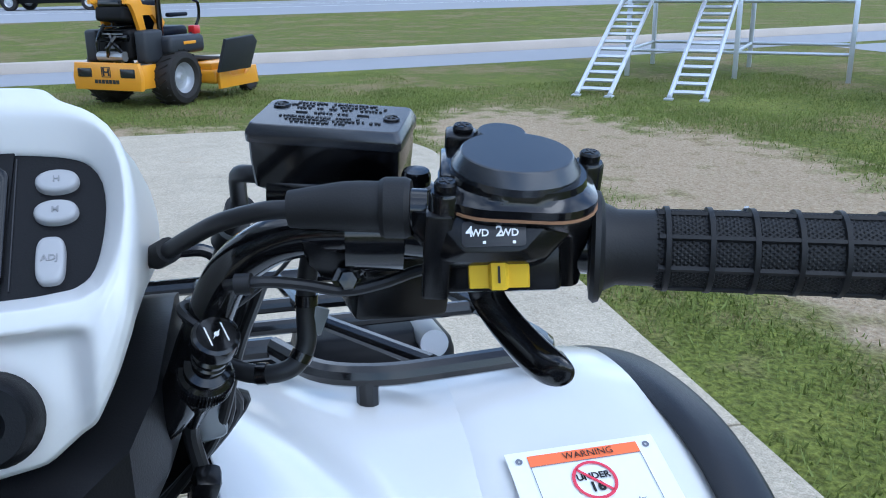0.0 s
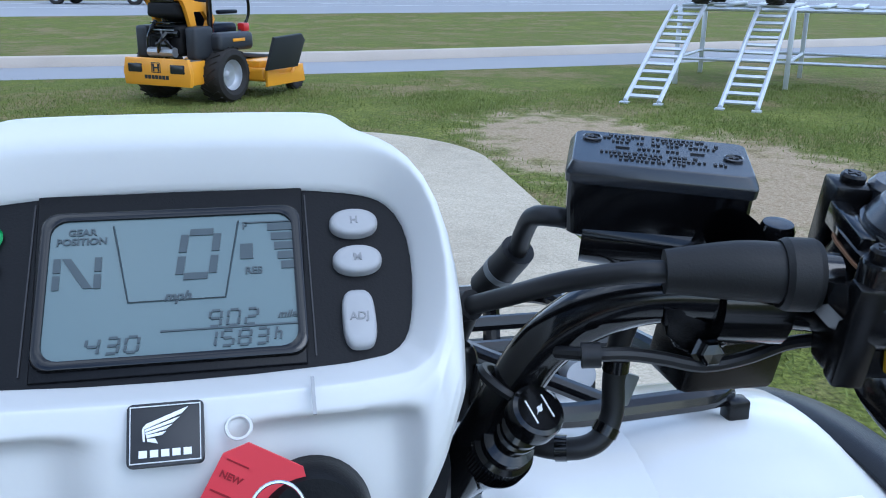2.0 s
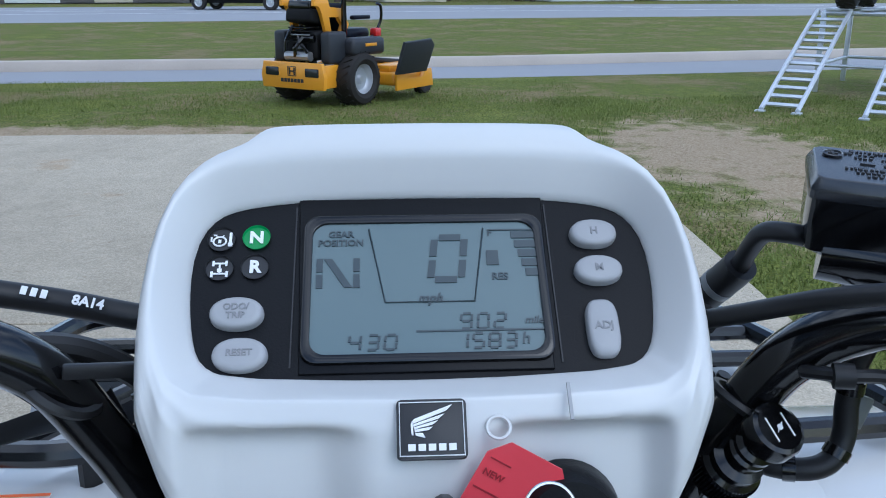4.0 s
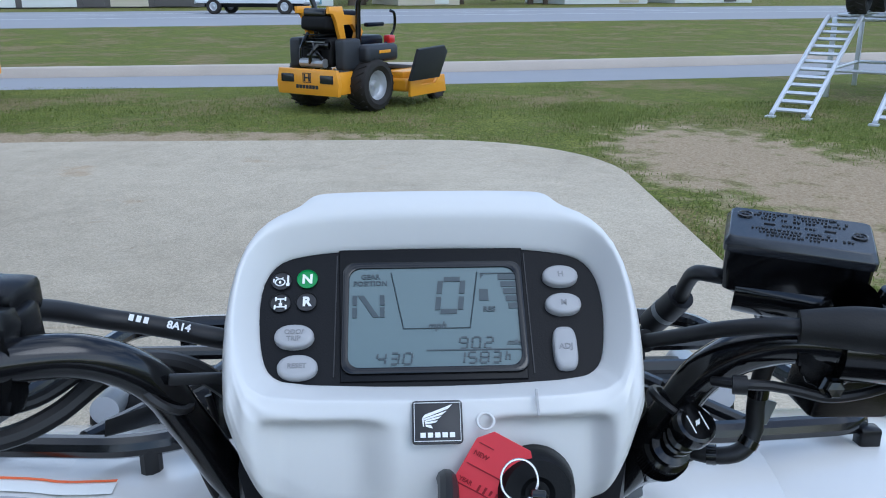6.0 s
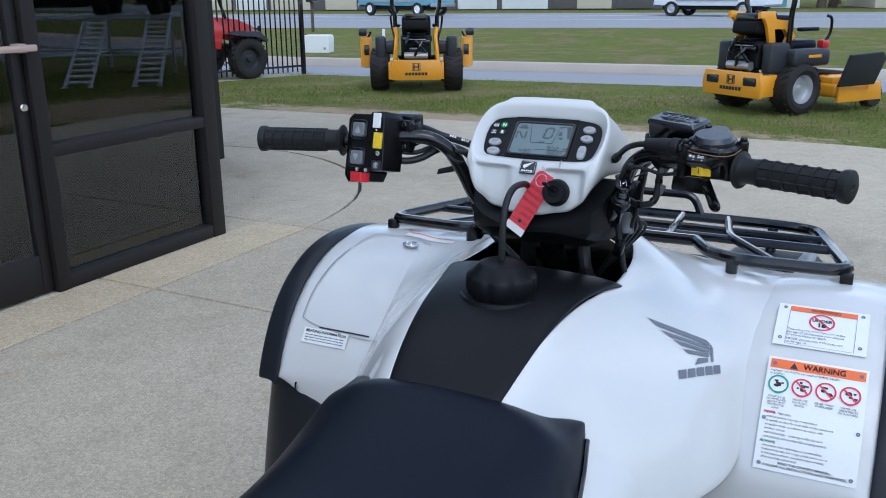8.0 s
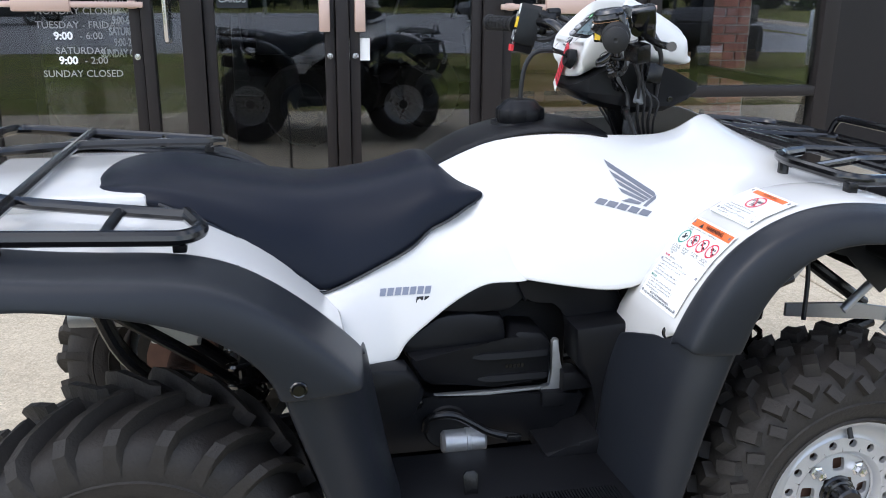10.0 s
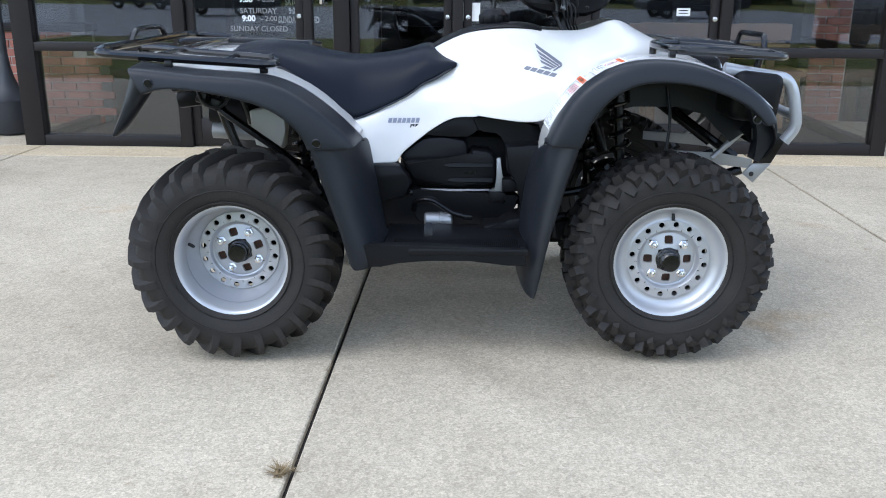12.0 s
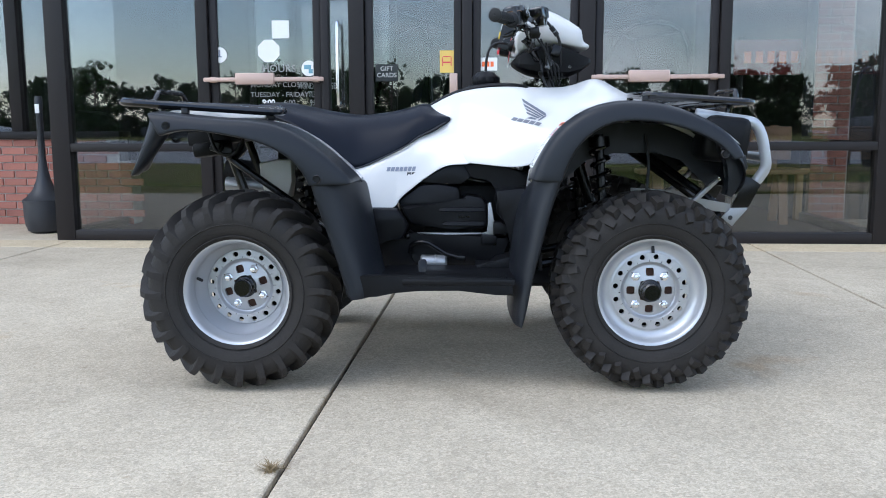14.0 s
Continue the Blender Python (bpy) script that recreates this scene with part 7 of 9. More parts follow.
# side case with fins and the panels round it
def side_plate(name, outline, front, depth, material, label="", parent=None, bevel=.008):
    """A moulded plate facing the side; front is its outer face's distance from the middle."""
    own = prism(outline, depth, basis((0, -front + depth / 2, 0), (1, 0, 0), (0, 0, 1)), None, bevel)
    return part(name, own, material, parent or atv, label, angle=40)


case = side_plate("air_box_cover", [(-.153, .560), (.049, .572), (.060, .592), (.068, .597), (.117, .591), (.132, .575), (.138, .560), (.138, .492), (.128, .484), (.023, .480), (-.014, .485), (-.105, .491), (-.125, .503), (-.148, .540)], .266, .10, BLACKP, "black ribbed plastic side case", None, .012)
side_plate("air_box_lobe", [(-.166, .573), (-.158, .584), (-.094, .628), (-.070, .633), (-.02, .634), (.036, .624), (.046, .612), (.050, .574), (.045, .552), (-.153, .546)], .246, .09, BLACKP, "", case, .014)
for z0, x0 in ((.547, -.031), (.499, -.020)):
    part("case_rib", loft([[(x, -.262 - dy * k, z0 + dz * k) for dy, dz in ((-.006, .011), (.010, .008), (.013, -.004), (-.006, -.011))] for x, k in ((x0, .15), (x0 + .022, .9), (x0 + .04, 1.0), (.120, 1.0), (.129, .8))]), BLACKP, case, angle=35)
part("case_mark", bars([(.045 + k * .008, .524, .0055, .008) for k in range(5)], basis((0, -.2672, 0), (1, 0, 0), (0, 0, 1)), .0008), SATINB, case, "raised maker's lettering bars")
side_plate("case_strap", [(.140, .566), (.146, .572), (.154, .570), (.158, .520), (.166, .505), (.164, .462), (.120, .462), (.120, .468), (.140, .470), (.144, .500)], .262, .014, STEEL, "dull aluminium bracket", None, .002)
side_plate("case_rail", [(-.100, .463), (-.100, .469), (-.03, .468), (.119, .469), (.119, .463), (-.03, .461)], .262, .014, STEEL, "dull aluminium rail", None, .0015)
side_plate("upper_engine_panel", [(-.089, .640), (-.05, .668), (.017, .699), (.060, .702), (.112, .690), (.086, .664), (.065, .645), (.048, .632), (-.02, .636)], .244, .03, BLACKP, "black plastic filler panel under the tank", None, .004)
side_plate("arch_engine_panel", [(.060, .704), (.17, .698), (.272, .676), (.288, .640), (.290, .606), (.193, .607), (.170, .602), (.166, .628), (.155, .645), (.139, .656), (.100, .660), (.082, .655)], .262, .03, BLACKP, "black plastic arch panel under the tank", None, .006)
side_plate("front_engine_panel", [(.165, .618), (.30, .630), (.285, .55), (.262, .345), (.195, .345), (.214, .40), (.226, .44), (.222, .468), (.200, .505), (.172, .540)], .330, .09, BLACKP, "black plastic panel behind the front wheel", None, .012)
side_plate("rear_engine_panel", [(-.29, .560), (-.163, .554), (-.140, .520), (-.127, .496), (-.148, .451), (-.20, .446), (-.246, .440), (-.30, .345), (-.33, .50)], .312, .06, BLACKP, "black plastic panel before the rear wheel", None, .014)
side_plate("lower_engine_panel", [(-.149, .447), (-.127, .475), (-.105, .461), (.203, .457), (.220, .440), (.190, .385), (.165, .350), (.10, .345), (.005, .356), (-.03, .345), (-.24, .345), (-.25, .440)], .262, .05, BLACKP, "black plastic lower engine panel", None, .008)
side_plate("panel_tab", [(.118, .464), (.172, .460), (.170, .434), (.162, .430), (.120, .431)], .278, .03, BLACKP, "", None, .005)
side_plate("panel_bracket", [(.159, .507), (.186, .508), (.200, .500), (.227, .468), (.160, .465)], .285, .05, BLACKP, "", None, .006)
side_plate("step_block", [(.10, .352), (.24, .352), (.24, .390), (.225, .402), (.17, .392), (.15, .376), (.10, .374)], .36, .14, BLACKP, "", None, .008)
part("panel_bolt", lathe([(.0, .006), (.006, .0055), (.0085, .004), (.0105, .0015), (.0115, -.002)], 20, Matrix.Translation((-.133, -.262, .455)) @ rot(90)), SATINB, atv)
part("panel_bolt", lathe([(.0, .004), (.005, .0035), (.0065, .002), (.0075, -.002)], 16, Matrix.Translation((.165, -.262, .430)) @ rot(90)), SATINB, atv)
part("starter_well", lathe([(.0, .002), (.036, .002), (.044, .004), (.048, .000)], 28, Matrix.Translation((-.075, -.262, .398)) @ rot(90)), ENGINE, atv)
ped = part("brake_pedal", tube([(-.122, -.272, .400), (-.117, -.280, .428), (-.092, -.288, .439), (-.063, -.294, .438), (-.030, -.298, .420), (.0, -.302, .402), (.03, -.308, .394), (.056, -.312, .390)], .0085, 5, 10), SATINB, atv, "dark brake pedal arm")
part("pedal_pad", box((.030, .014, .016), (.050, -.315, .390), rot(0, 4, 0), .003), SATINB, ped)
part("kick_bracket", prism([(-.012, -.028), (.012, -.028), (.014, .020), (.008, .028), (-.008, .028), (-.014, .020)], .006, basis((-.070, -.452, .378), (1, 0, 0), (0, .25, 1)), None, .001), SATINB, atv, "slotted dark metal foot bracket")
for s in (-1, 1):
    part("inner_fender", loft([[(x, s * y, z) for y in ((.18, .28, .38, .45) if z < .7 else (.18, .30, .45, .565))] for x, z in ((.27, .45), (.29, .60), (.34, .74), (.42, .83), (.54, .862), (.68, .856), (.80, .82), (.86, .77))], closed=False), ENGINE, atv, solid=.004)
    part("inner_fender", loft([[(x, s * y, z) for y in ((.20, .28, .38, .45) if z < .7 else (.20, .30, .45, .57))] for x, z in ((-.27, .45), (-.31, .60), (-.38, .72), (-.46, .80), (-.58, .835), (-.74, .842), (-.88, .84))], closed=False), ENGINE, atv, solid=.004)
for s in (-1, 1):
    part("arch_panel", box((.010, .27, .24), (.292, s * .38, .50), rot(0, -6, 0), .003), ENGINE, atv)
# suspension links visible ahead of the front wheel
part("brake_hose", tube([(.66, -.28, .80), (.67, -.30, .70), (.66, -.32, .60)], .005), CABLE, atv)
# fasteners on the side
for x, y, z in ((.280, -.482, .665), (.354, -.578, .680), (-.376, -.612, .672), (-.296, -.484, .646), (-.827, -.612, .832), (.84, -.585, .745)):
    for s in (1, -1):
        m = basis((x, s * (y - .004), z), (1, 0, 0), (0, 0, 1))
        bm = lathe([(.014, -.004), (.0135, .0), (.0115, .002), (.009, .001), (.0085, .0035), (0, .0035)], 20, Matrix.Translation((x, s * (y - .002), z)) @ rot(90 if s > 0 else -90))
        part("clip", bm, GLOSSB, atv)

# wiring and connectors beside the steering head
for s in (-1, 1):
    part("connector", box((.020, .018, .034), (.352, s * .128, 1.040), rot(12 * s, 20, 0), .004), DKBTN, atv, "grey plastic wiring connector")
    part("connector", box((.016, .016, .028), (.325, s * .124, 1.005), rot(-15 * s, -25, 0), .004), SATINB, atv)
    part("relay", box((.034, .022, .040), (.375, s * .132, 1.085), rot(8 * s, 15, 0), .005), SATINB, atv)
    for k, r in enumerate((.0034, .0028, .0034, .0024)):
        part("wire", tube([(.30 + k * .02, s * (.165 - .008 * k), 1.135 - .012 * k), (.335 + k * .008, s * (.150 - .006 * k), 1.085 - .01 * k), (.345 + k * .012, s * (.134 + .006 * k), 1.03), (.36 + k * .01, s * (.105 + .004 * k), .985), (.39 + k * .008, s * .07, .93)], r, 5), CABLE, atv)

# ---- machines on the lawn ----
def side_wheel(parent, name, x, y, r, w, mat_rim, label="", rim=.55):
    """A tyre with its rim, axle along y."""
    m = Matrix.Translation((x, y, r)) @ rot(90)
    h = w / 2
    t = part(name, lathe([(r * rim, -h * .8), (r * .72, -h), (r * .9, -h * .92), (r * .985, -h * .6), (r, 0), (r * .985, h * .6), (r * .9, h * .92), (r * .72, h), (r * rim, h * .8)], 36, m), RUBBER, parent, label or "black rubber tyre")
    bm = lathe([(r * rim, h * .8), (r * rim * .96, h * .55), (r * rim * .8, h * .3), (r * rim * .35, h * .35), (r * .12, h * .6), (0, h * .6)], 28, m)
    bm = lathe([(r * rim, -h * .8), (r * rim * .96, -h * .55), (r * rim * .8, -h * .3), (r * rim * .35, -h * .35), (r * .12, -h * .6), (0, -h * .6)], 28, m, bm)
    part("rim", bm, mat_rim, t)
    bm = None
    n = 22
    for k in range(n):
        a = 2 * math.pi * k / n
        for s in (-1, 1):
            q = m @ Matrix.Rotation(a + s * .07, 4, 'Z') @ Matrix.Translation((r, 0, s * h * .42)) @ rot(s * 30, 0, 0)
            bm = box((.012, .02, h * .8), (0, 0, 0), q, 0, bm)
    part("tread", bm, RUBBER, t, smooth=False)
    return t


def mower(at, wide, k):
    e = thing("ride_on_mower", "yellow and black zero-turn ride-on mower parked on grass" if not wide else "yellow and black ride-on mower with raised side decks on grass", "lawn mower", "mowers on the lawn", at=at @ Matrix.Scale(k, 4))
    for s in (-1, 1):
        side_wheel(e, "wheel", 0, s * (.58 if wide else .47), .33 if wide else .315, .30, RIM if not wide else MOWG, "wide black drive tyre")
        part("fender", box((.62, .26, .20), (.14, s * .45, .68), None, .05, seg=3), MOWG, e, "charcoal plastic side fender")
        part("fender_stripe", box((.22, .006, .035), (.16, s * .583, .70), None, .002), MOWY, e, "yellow model stripe")
        if wide:
            part("frame_leg", tube([(-.34, s * .34, .30), (-.30, s * .32, .62), (-.16, s * .30, .86), (-.10, s * .33, .98)], .035, 4, 8), MOWY, e, "yellow painted frame strut")
        else:
            arm = prism([(-.46, 1.22), (-.22, 1.22), (-.20, 1.12), (.02, 1.11), (.16, .92), (.06, .80), (-.02, .83), (.04, .92), (-.04, 1.02), (-.22, 1.02), (-.16, .80), (-.26, .80), (-.34, 1.06), (-.38, 1.14), (-.46, 1.14)], .05, basis((0, s * .24, 0), (1, 0, 0), (0, 0, 1)), None, .008)
            part("frame_arm", arm, MOWY, e, "yellow cut-out frame arm beside the engine")
        part("roll_bar", tube([(-.02, s * .33, .45), (-.02, s * .33, 1.15), (-.04, s * .37, 1.35), (-.04, s * .37, 1.95)], .032, 4, 10), GLOSSB, e, "black roll-over bar")
        part("steering_lever", tube([(.42, s * .33, .72), (.52, s * .36, .80), (.60, s * .40, .95), (.58, s * .42, 1.12), (.52, s * .40, 1.16)], .018, 5), GLOSSB, e)
        part("front_caster_arm", box((.40, .07, .07), (1.22, s * .42, .36), rot(0, -6, 0), .01), MOWY, e)
        side_wheel(e, "caster_wheel", 1.42, s * .46, .16, .13, MOWG, rim=.5)
        part("rear_shroud", box((.30, .16, .36), (-.26 if not wide else -.10, s * (.36 if not wide else .56), .68), rot(0, 0, s * 6), .04, seg=3), MOWG, e)
    bw2 = .82 if wide else 1.0
    part("rear_bumper", prism([(x * bw2, z) for x, z in ((-.46, .20), (.46, .20), (.48, .34), (.44, .50), (-.44, .50), (-.48, .34))], .06, basis((-.56, 0, .02), (0, -1, 0), (0, 0, 1)), None, .012), MOWY, e, "yellow steel rear bumper plate")
    part("bumper_side", box((.34, .05, .26), (-.40, .40, .36), None, .01), MOWY, e)
    part("bumper_side", box((.34, .05, .26), (-.40, -.40, .36), None, .01), MOWY, e)
    bmp = basis((-.592, 0, .42), (0, -1, 0), (0, 0, 1))
    part("bumper_mark", bars([(-.035, .0, .022, .085), (.035, .0, .022, .085), (0, .0, .07, .018)] + ([(-.06, 0, .008, .11), (.06, 0, .008, .11), (0, .052, .12, .008), (0, -.052, .12, .008)]), bmp, .004), INKB, e, "black square emblem")
    for i in range(7):
        part("bumper_mark", bars([(-.150 + i * .050, -.105, .040, .042)], bmp, .004), INKB, e, "black maker's lettering bar")
    if not wide:
        for s in (-1, 1):
            part("tail_lamp", box((.03, .20, .10), (-.585, s * .30, .41), None, .012), WINDOWD, e)
    part("engine", box((.36, .46, .34), (-.24, 0, .70), None, .05, seg=3), ENGINE, e, "black petrol engine")
    part("engine_cover", box((.30, .40, .16), (-.30, 0, 1.02), rot(0, 8, 0), .04, seg=3), ENGINE, e)
    part("engine_hood", box((.22, .34, .10), (-.32, 0, 1.14), rot(0, 8, 0), .03, seg=3), GLOSSB, e)
    for k in range(5):
        part("engine_fin", box((.20, .30, .012), (-.36, 0, .74 + k * .04), None, .003), STEEL if k == 2 else SATINB, e)
    for q0, q1 in (((-.48, -.16, .62), (-.40, .05, .86)), ((-.46, .20, .60), (-.42, .10, .92)), ((-.50, .02, .58), (-.48, -.10, .80))):
        part("engine_hose", tube([q0, ((q0[0] + q1[0]) / 2 - .05, (q0[1] + q1[1]) / 2, (q0[2] + q1[2]) / 2), q1], .022, 4, 8), GLOSSB, e)
    for q in ((-.38, .10, .82, .05), (-.40, -.12, .78, .045), (-.40, .0, .66, .06)):
        part("air_filter", lathe([(0, .10), (q[3], .09), (q[3] * 1.05, 0), (q[3], -.10), (0, -.10)], 18, Matrix.Translation(q[:3]) @ rot(90)), GLOSSB, e)
    part("silencer", tube([(-.46, -.18, .58), (-.46, .18, .58)], .055), STEEL, e)
    part("seat_back", box((.12, .46, .38), (.14, 0, .98), rot(0, -12, 0), .06, seg=3), SEAT, e, "black vinyl seat back")
    part("seat_cushion", box((.46, .50, .14), (.36, 0, .80), None, .05, seg=3), SEAT, e)
    for s in (-1, 1):
        part("arm_rest", box((.34, .07, .05), (.34, s * .29, 1.0), None, .02), SEAT, e)
    part("seat_frame", prism([(-.14, .92), (-.06, .84), (.0, .98), (-.06, 1.16), (-.14, 1.18), (-.18, 1.10)], .30, basis((-.06, 0, 0), (1, 0, 0), (0, 0, 1)), None, .02), ENGINE, e)
    part("floor_pan", box((.60, .62, .05), (.86, 0, .46), rot(0, 6, 0), .01), MOWG, e)
    part("cutting_deck", box((.78, 1.36, .16), (.86, 0, .27), None, .04, seg=3), MOWY, e, "yellow steel cutting deck")
    part("deck_shell", box((.66, 1.15, .10), (.86, 0, .38), None, .03), MOWY, e)
    part("chassis", box((1.5, .44, .14), (.42, 0, .38), None, .02), MOWG, e)
    if not wide:
        part("discharge_chute", prism([(.34, .36), (.98, .36), (1.02, .70), (.92, .78), (.36, .76)], .05, basis((0, -.70, 0), (1, 0, 0), (0, -.30, 1)), None, .02), MOWG, e, "black rubber discharge flap")
        part("deck_side", prism([(.46, .14), (1.26, .14), (1.22, .36), (1.08, .36), (1.0, .26), (.70, .26), (.62, .36), (.46, .36)], .04, basis((0, -.72, 0), (1, 0, 0), (0, 0, 1)), None, .008), MOWY, e)
        part("fuel_can", box((.12, .10, .10), (.55, -.36, .82), None, .02), CHERRY, e, "small red cup on the fender")
    else:
        for s in (-1, 1):
            w = part("side_deck", prism([(.20, .36), (.56, .32), (.66, .58), (.58, .80), (.42, .86), (.24, .80)], .17, basis((0, s * .82, 0), (1, 0, 0), (0, 0, 1)), None, .03), MOWY, e, "yellow folded side deck")
            part("deck_roller", lathe([(0, -.07), (.055, -.06), (.06, 0), (.055, .06), (0, .07)], 18, Matrix.Translation((.30, s * .86, .90)) @ rot(90)), MOWG, w)
            part("deck_wheel", lathe([(0, -.04), (.10, -.04), (.10, .04), (0, .04)], 20, Matrix.Translation((.28, s * .80, .62)) @ rot(90)), MOWG, w)
            part("deck_brace", tube([(.32, s * .72, .30), (.28, s * .86, .62), (.34, s * .74, .90)], .02), GLOSSB, w)
    return e


mower(pose(10.15, .72, -.03, 0, 0, -36), False, .95)
mower(pose(10.50, 5.60, -.03, 0, 0, 27), True, .92)


def buggy(at, body, label):
    e = thing("utility_vehicle", label, "utility vehicle", at=at)
    for x in (-.95, .95):
        for s in (-1, 1):
            side_wheel(e, "wheel", x, s * .64, .34, .26, MOWG, "large knobbly black tyre")
    part("chassis", box((2.3, .9, .18), (0, 0, .46), None, .04), MOWG, e)
    part("hood", loft([[(x, y, z) for y, z in ((-w, z0), (-w * .9, z1), (0, z1 + .03), (w * .9, z1), (w, z0))] for x, w, z0, z1 in ((.45, .62, .70, 1.02), (.85, .60, .68, .98), (1.2, .52, .62, .86), (1.36, .40, .58, .72))], closed=False), body, e, "painted front hood", solid=.02)
    part("front_panel", box((.10, .9, .30), (1.36, 0, .62), None, .04), MOWG, e)
    part("cargo_bed", box((.85, 1.2, .34), (-.95, 0, .90), None, .03), MOWG, e, "black cargo bed")
    part("bed_panel", box((.70, 1.24, .12), (-.95, 0, .98), None, .02), body, e, "painted bed side panel")
    for s in (-1, 1):
        part("door", prism([(-.48, .52), (.46, .52), (.52, .86), (.36, 1.02), (-.40, .96)], .05, basis((0, s * .62, 0), (1, 0, 0), (0, 0, 1)), None, .01), body, e, "painted half door")
        part("cage_tube", tube([(.62, s * .58, 1.0), (.28, s * .54, 1.86), (-.48, s * .54, 1.90), (-.62, s * .58, 1.0)], .026, 4), GLOSSB, e)
        part("seat", box((.50, .48, .16), (-.15, s * .28, .80), None, .04), SEAT, e)
        part("seat_back", box((.12, .48, .55), (-.42, s * .28, 1.10), rot(0, -10, 0), .04), SEAT, e)
        part("fender", prism([(.55, .75), (.75, .80), (1.15, .78), (1.32, .64), (1.28, .60), (1.1, .70), (.75, .72)], .28, basis((0, s * .62, 0), (1, 0, 0), (0, 0, 1)), None, .01), MOWG, e)
    for x, z in ((.28, 1.86), (-.48, 1.90)):
        part("cage_tube", tube([(x, -.54, z), (x, .54, z)], .026), GLOSSB, e)
    part("steering_wheel", tube([Vector((.30 + .05 * math.sin(a), .28 + .16 * math.cos(a), 1.12 + .15 * math.sin(a))) for a in np.linspace(0, 6.283, 16, False)], .014, 2, 7, True), GLOSSB, e)
    for s in (-1, 1):
        part("front_bar", tube([(1.30, s * .30, .50), (1.46, s * .30, .62), (1.44, s * .30, .85)], .02), GLOSSB, e)
    part("front_bar", tube([(1.45, -.30, .80), (1.45, .30, .80)], .02), GLOSSB, e)
    return e


buggy(pose(10.25, 9.95, -.03, 0, 0, -18), CHERRY, "red and black utility vehicle behind a black fence")
buggy(pose(7.55, -8.35, -.03, 0, 0, 128), MOWG, "dark utility vehicle with large tyres on grass")

# display stand with two loading ramps
RD, RS = Vector((.78, -.626, 0)), Vector((-.626, -.78, 0))
RO = Vector((9.07, -4.18, -.03))
stand = thing("display_stand", "silver aluminium display stand with two loading ramps", "display stand")
PH = .98


def rp(a, l, z):
    return RO + RD * a + RS * l + Vector((0, 0, z))


for lat in (0.0, 1.04):
    ramp = part("ramp", tube([rp(0, lat - .19, .03), rp(1.86, lat - .19, PH - .05), rp(2.1, lat - .19, PH)], .028, 3, 8), ALU, stand, "silver ladder-style loading ramp")
    part("ramp_rail", tube([rp(0, lat + .19, .03), rp(1.86, lat + .19, PH - .05), rp(2.1, lat + .19, PH)], .028, 3, 8), ALU, ramp)
    for k in range(12):
        t = (k + .6) / 12.2
        c = rp(2.0 * t, lat, .03 + (PH - .05) * t)
        b = box((.055, .36, .022), (0, 0, 0), basis(c, RD + Vector((0, 0, .5)), RS), .003)
        part("rung", b, ALU, ramp)
    for s in (-.19, .19):
        part("ramp_foot", box((.10, .10, .02), rp(-.03, lat + s, .012), rot(0, 0, -38), .003), ALU, ramp)
for a, l in ((2.25, -.15), (2.25, 1.25), (3.9, -.15), (3.9, 1.25), (2.25, 2.6), (3.9, 2.6)):
    part("post", box((.06, .06, PH + .03), rp(a, l, PH / 2), rot(0, 0, -38.7), .004), ALU, stand)
for a in (2.25, 3.9):
    part("cross_rail", tube([rp(a, -.15, PH), rp(a, 2.6, PH)], .03, 1, 8), ALU, stand)
    part("cross_rail", tube([rp(a, -.15, .34), rp(a, 2.6, .34)], .022, 1, 8), ALU, stand)
for l in (-.15, 1.25, 2.6):
    part("side_rail", tube([rp(2.25, l, PH), rp(3.9, l, PH)], .03, 1, 8), ALU, stand)
    part("side_rail", tube([rp(2.25, l, .34), rp(3.9, l, .34)], .022, 1, 8), ALU, stand)
for l in (-.05, .35, .75, 1.15, 1.55, 1.95, 2.35):
    part("deck_plank", box((1.75, .16, .03), rp(3.08, l, PH + .045), rot(0, 0, -38.7), .004), ALU, stand)
shown = thing("quad_bike", "dark quad bike shown on an aluminium stand", "quad bike", at=Matrix.Translation(rp(2.9, .55, PH + .06)) @ rot(0, 0, 141.3))
for x in (-.6, .6):
    for s in (-1, 1):
        side_wheel(shown, "wheel", x, s * .46, .30, .24, MOWG, "black knobbly tyre")
part("body", box((1.5, .5, .32), (0, 0, .60), None, .10, seg=3), MOWG, shown)
part("seat", box((.7, .32, .14), (-.2, 0, .82), None, .06, seg=3), SEAT, shown)
for x in (-.6, .6):
    part("fender", box((.62, 1.05, .10), (x, 0, .70), None, .045, seg=3), MOWG, shown)
part("handlebar", tube([(.3, -.38, 1.05), (.36, -.15, 1.06), (.4, 0, .95), (.36, .15, 1.06), (.3, .38, 1.05)], .015), GLOSSB, shown)

# ---- black fence ----
fence = thing("fence", "black steel picket fence beside the lawn", "fence")
fa, fb = Vector((5.2, 11.35, -.03)), Vector((11.95, 8.62, -.03))
fd = (fb - fa)
fl = fd.length
fu = fd.normalized()
n = int(fl / .098)
me_p = None
for k in range(n + 1):
    if me_p is None:
        ob = part("picket", box((.019, .019, 1.78), (0, 0, .95), None, .002), GLOSSB, fence)
        me_p = ob.data
    else:
        ob = new("picket", me_p); ob.parent = fence
    ob.matrix_basis = Matrix.Translation(fa + fu * (k * .098))
for z in (.16, 1.62):
    part("fence_rail", tube([fa + Vector((0, 0, z)), fb + Vector((0, 0, z))], .02, 1, 6), GLOSSB, fence)
for k in range(4):
    part("fence_post", box((.065, .065, 2.0), fa + fd * (k / 3) + Vector((0, 0, 1.0)), rot(0, 0, -22), .004), GLOSSB, fence)
base = bmesh.new()
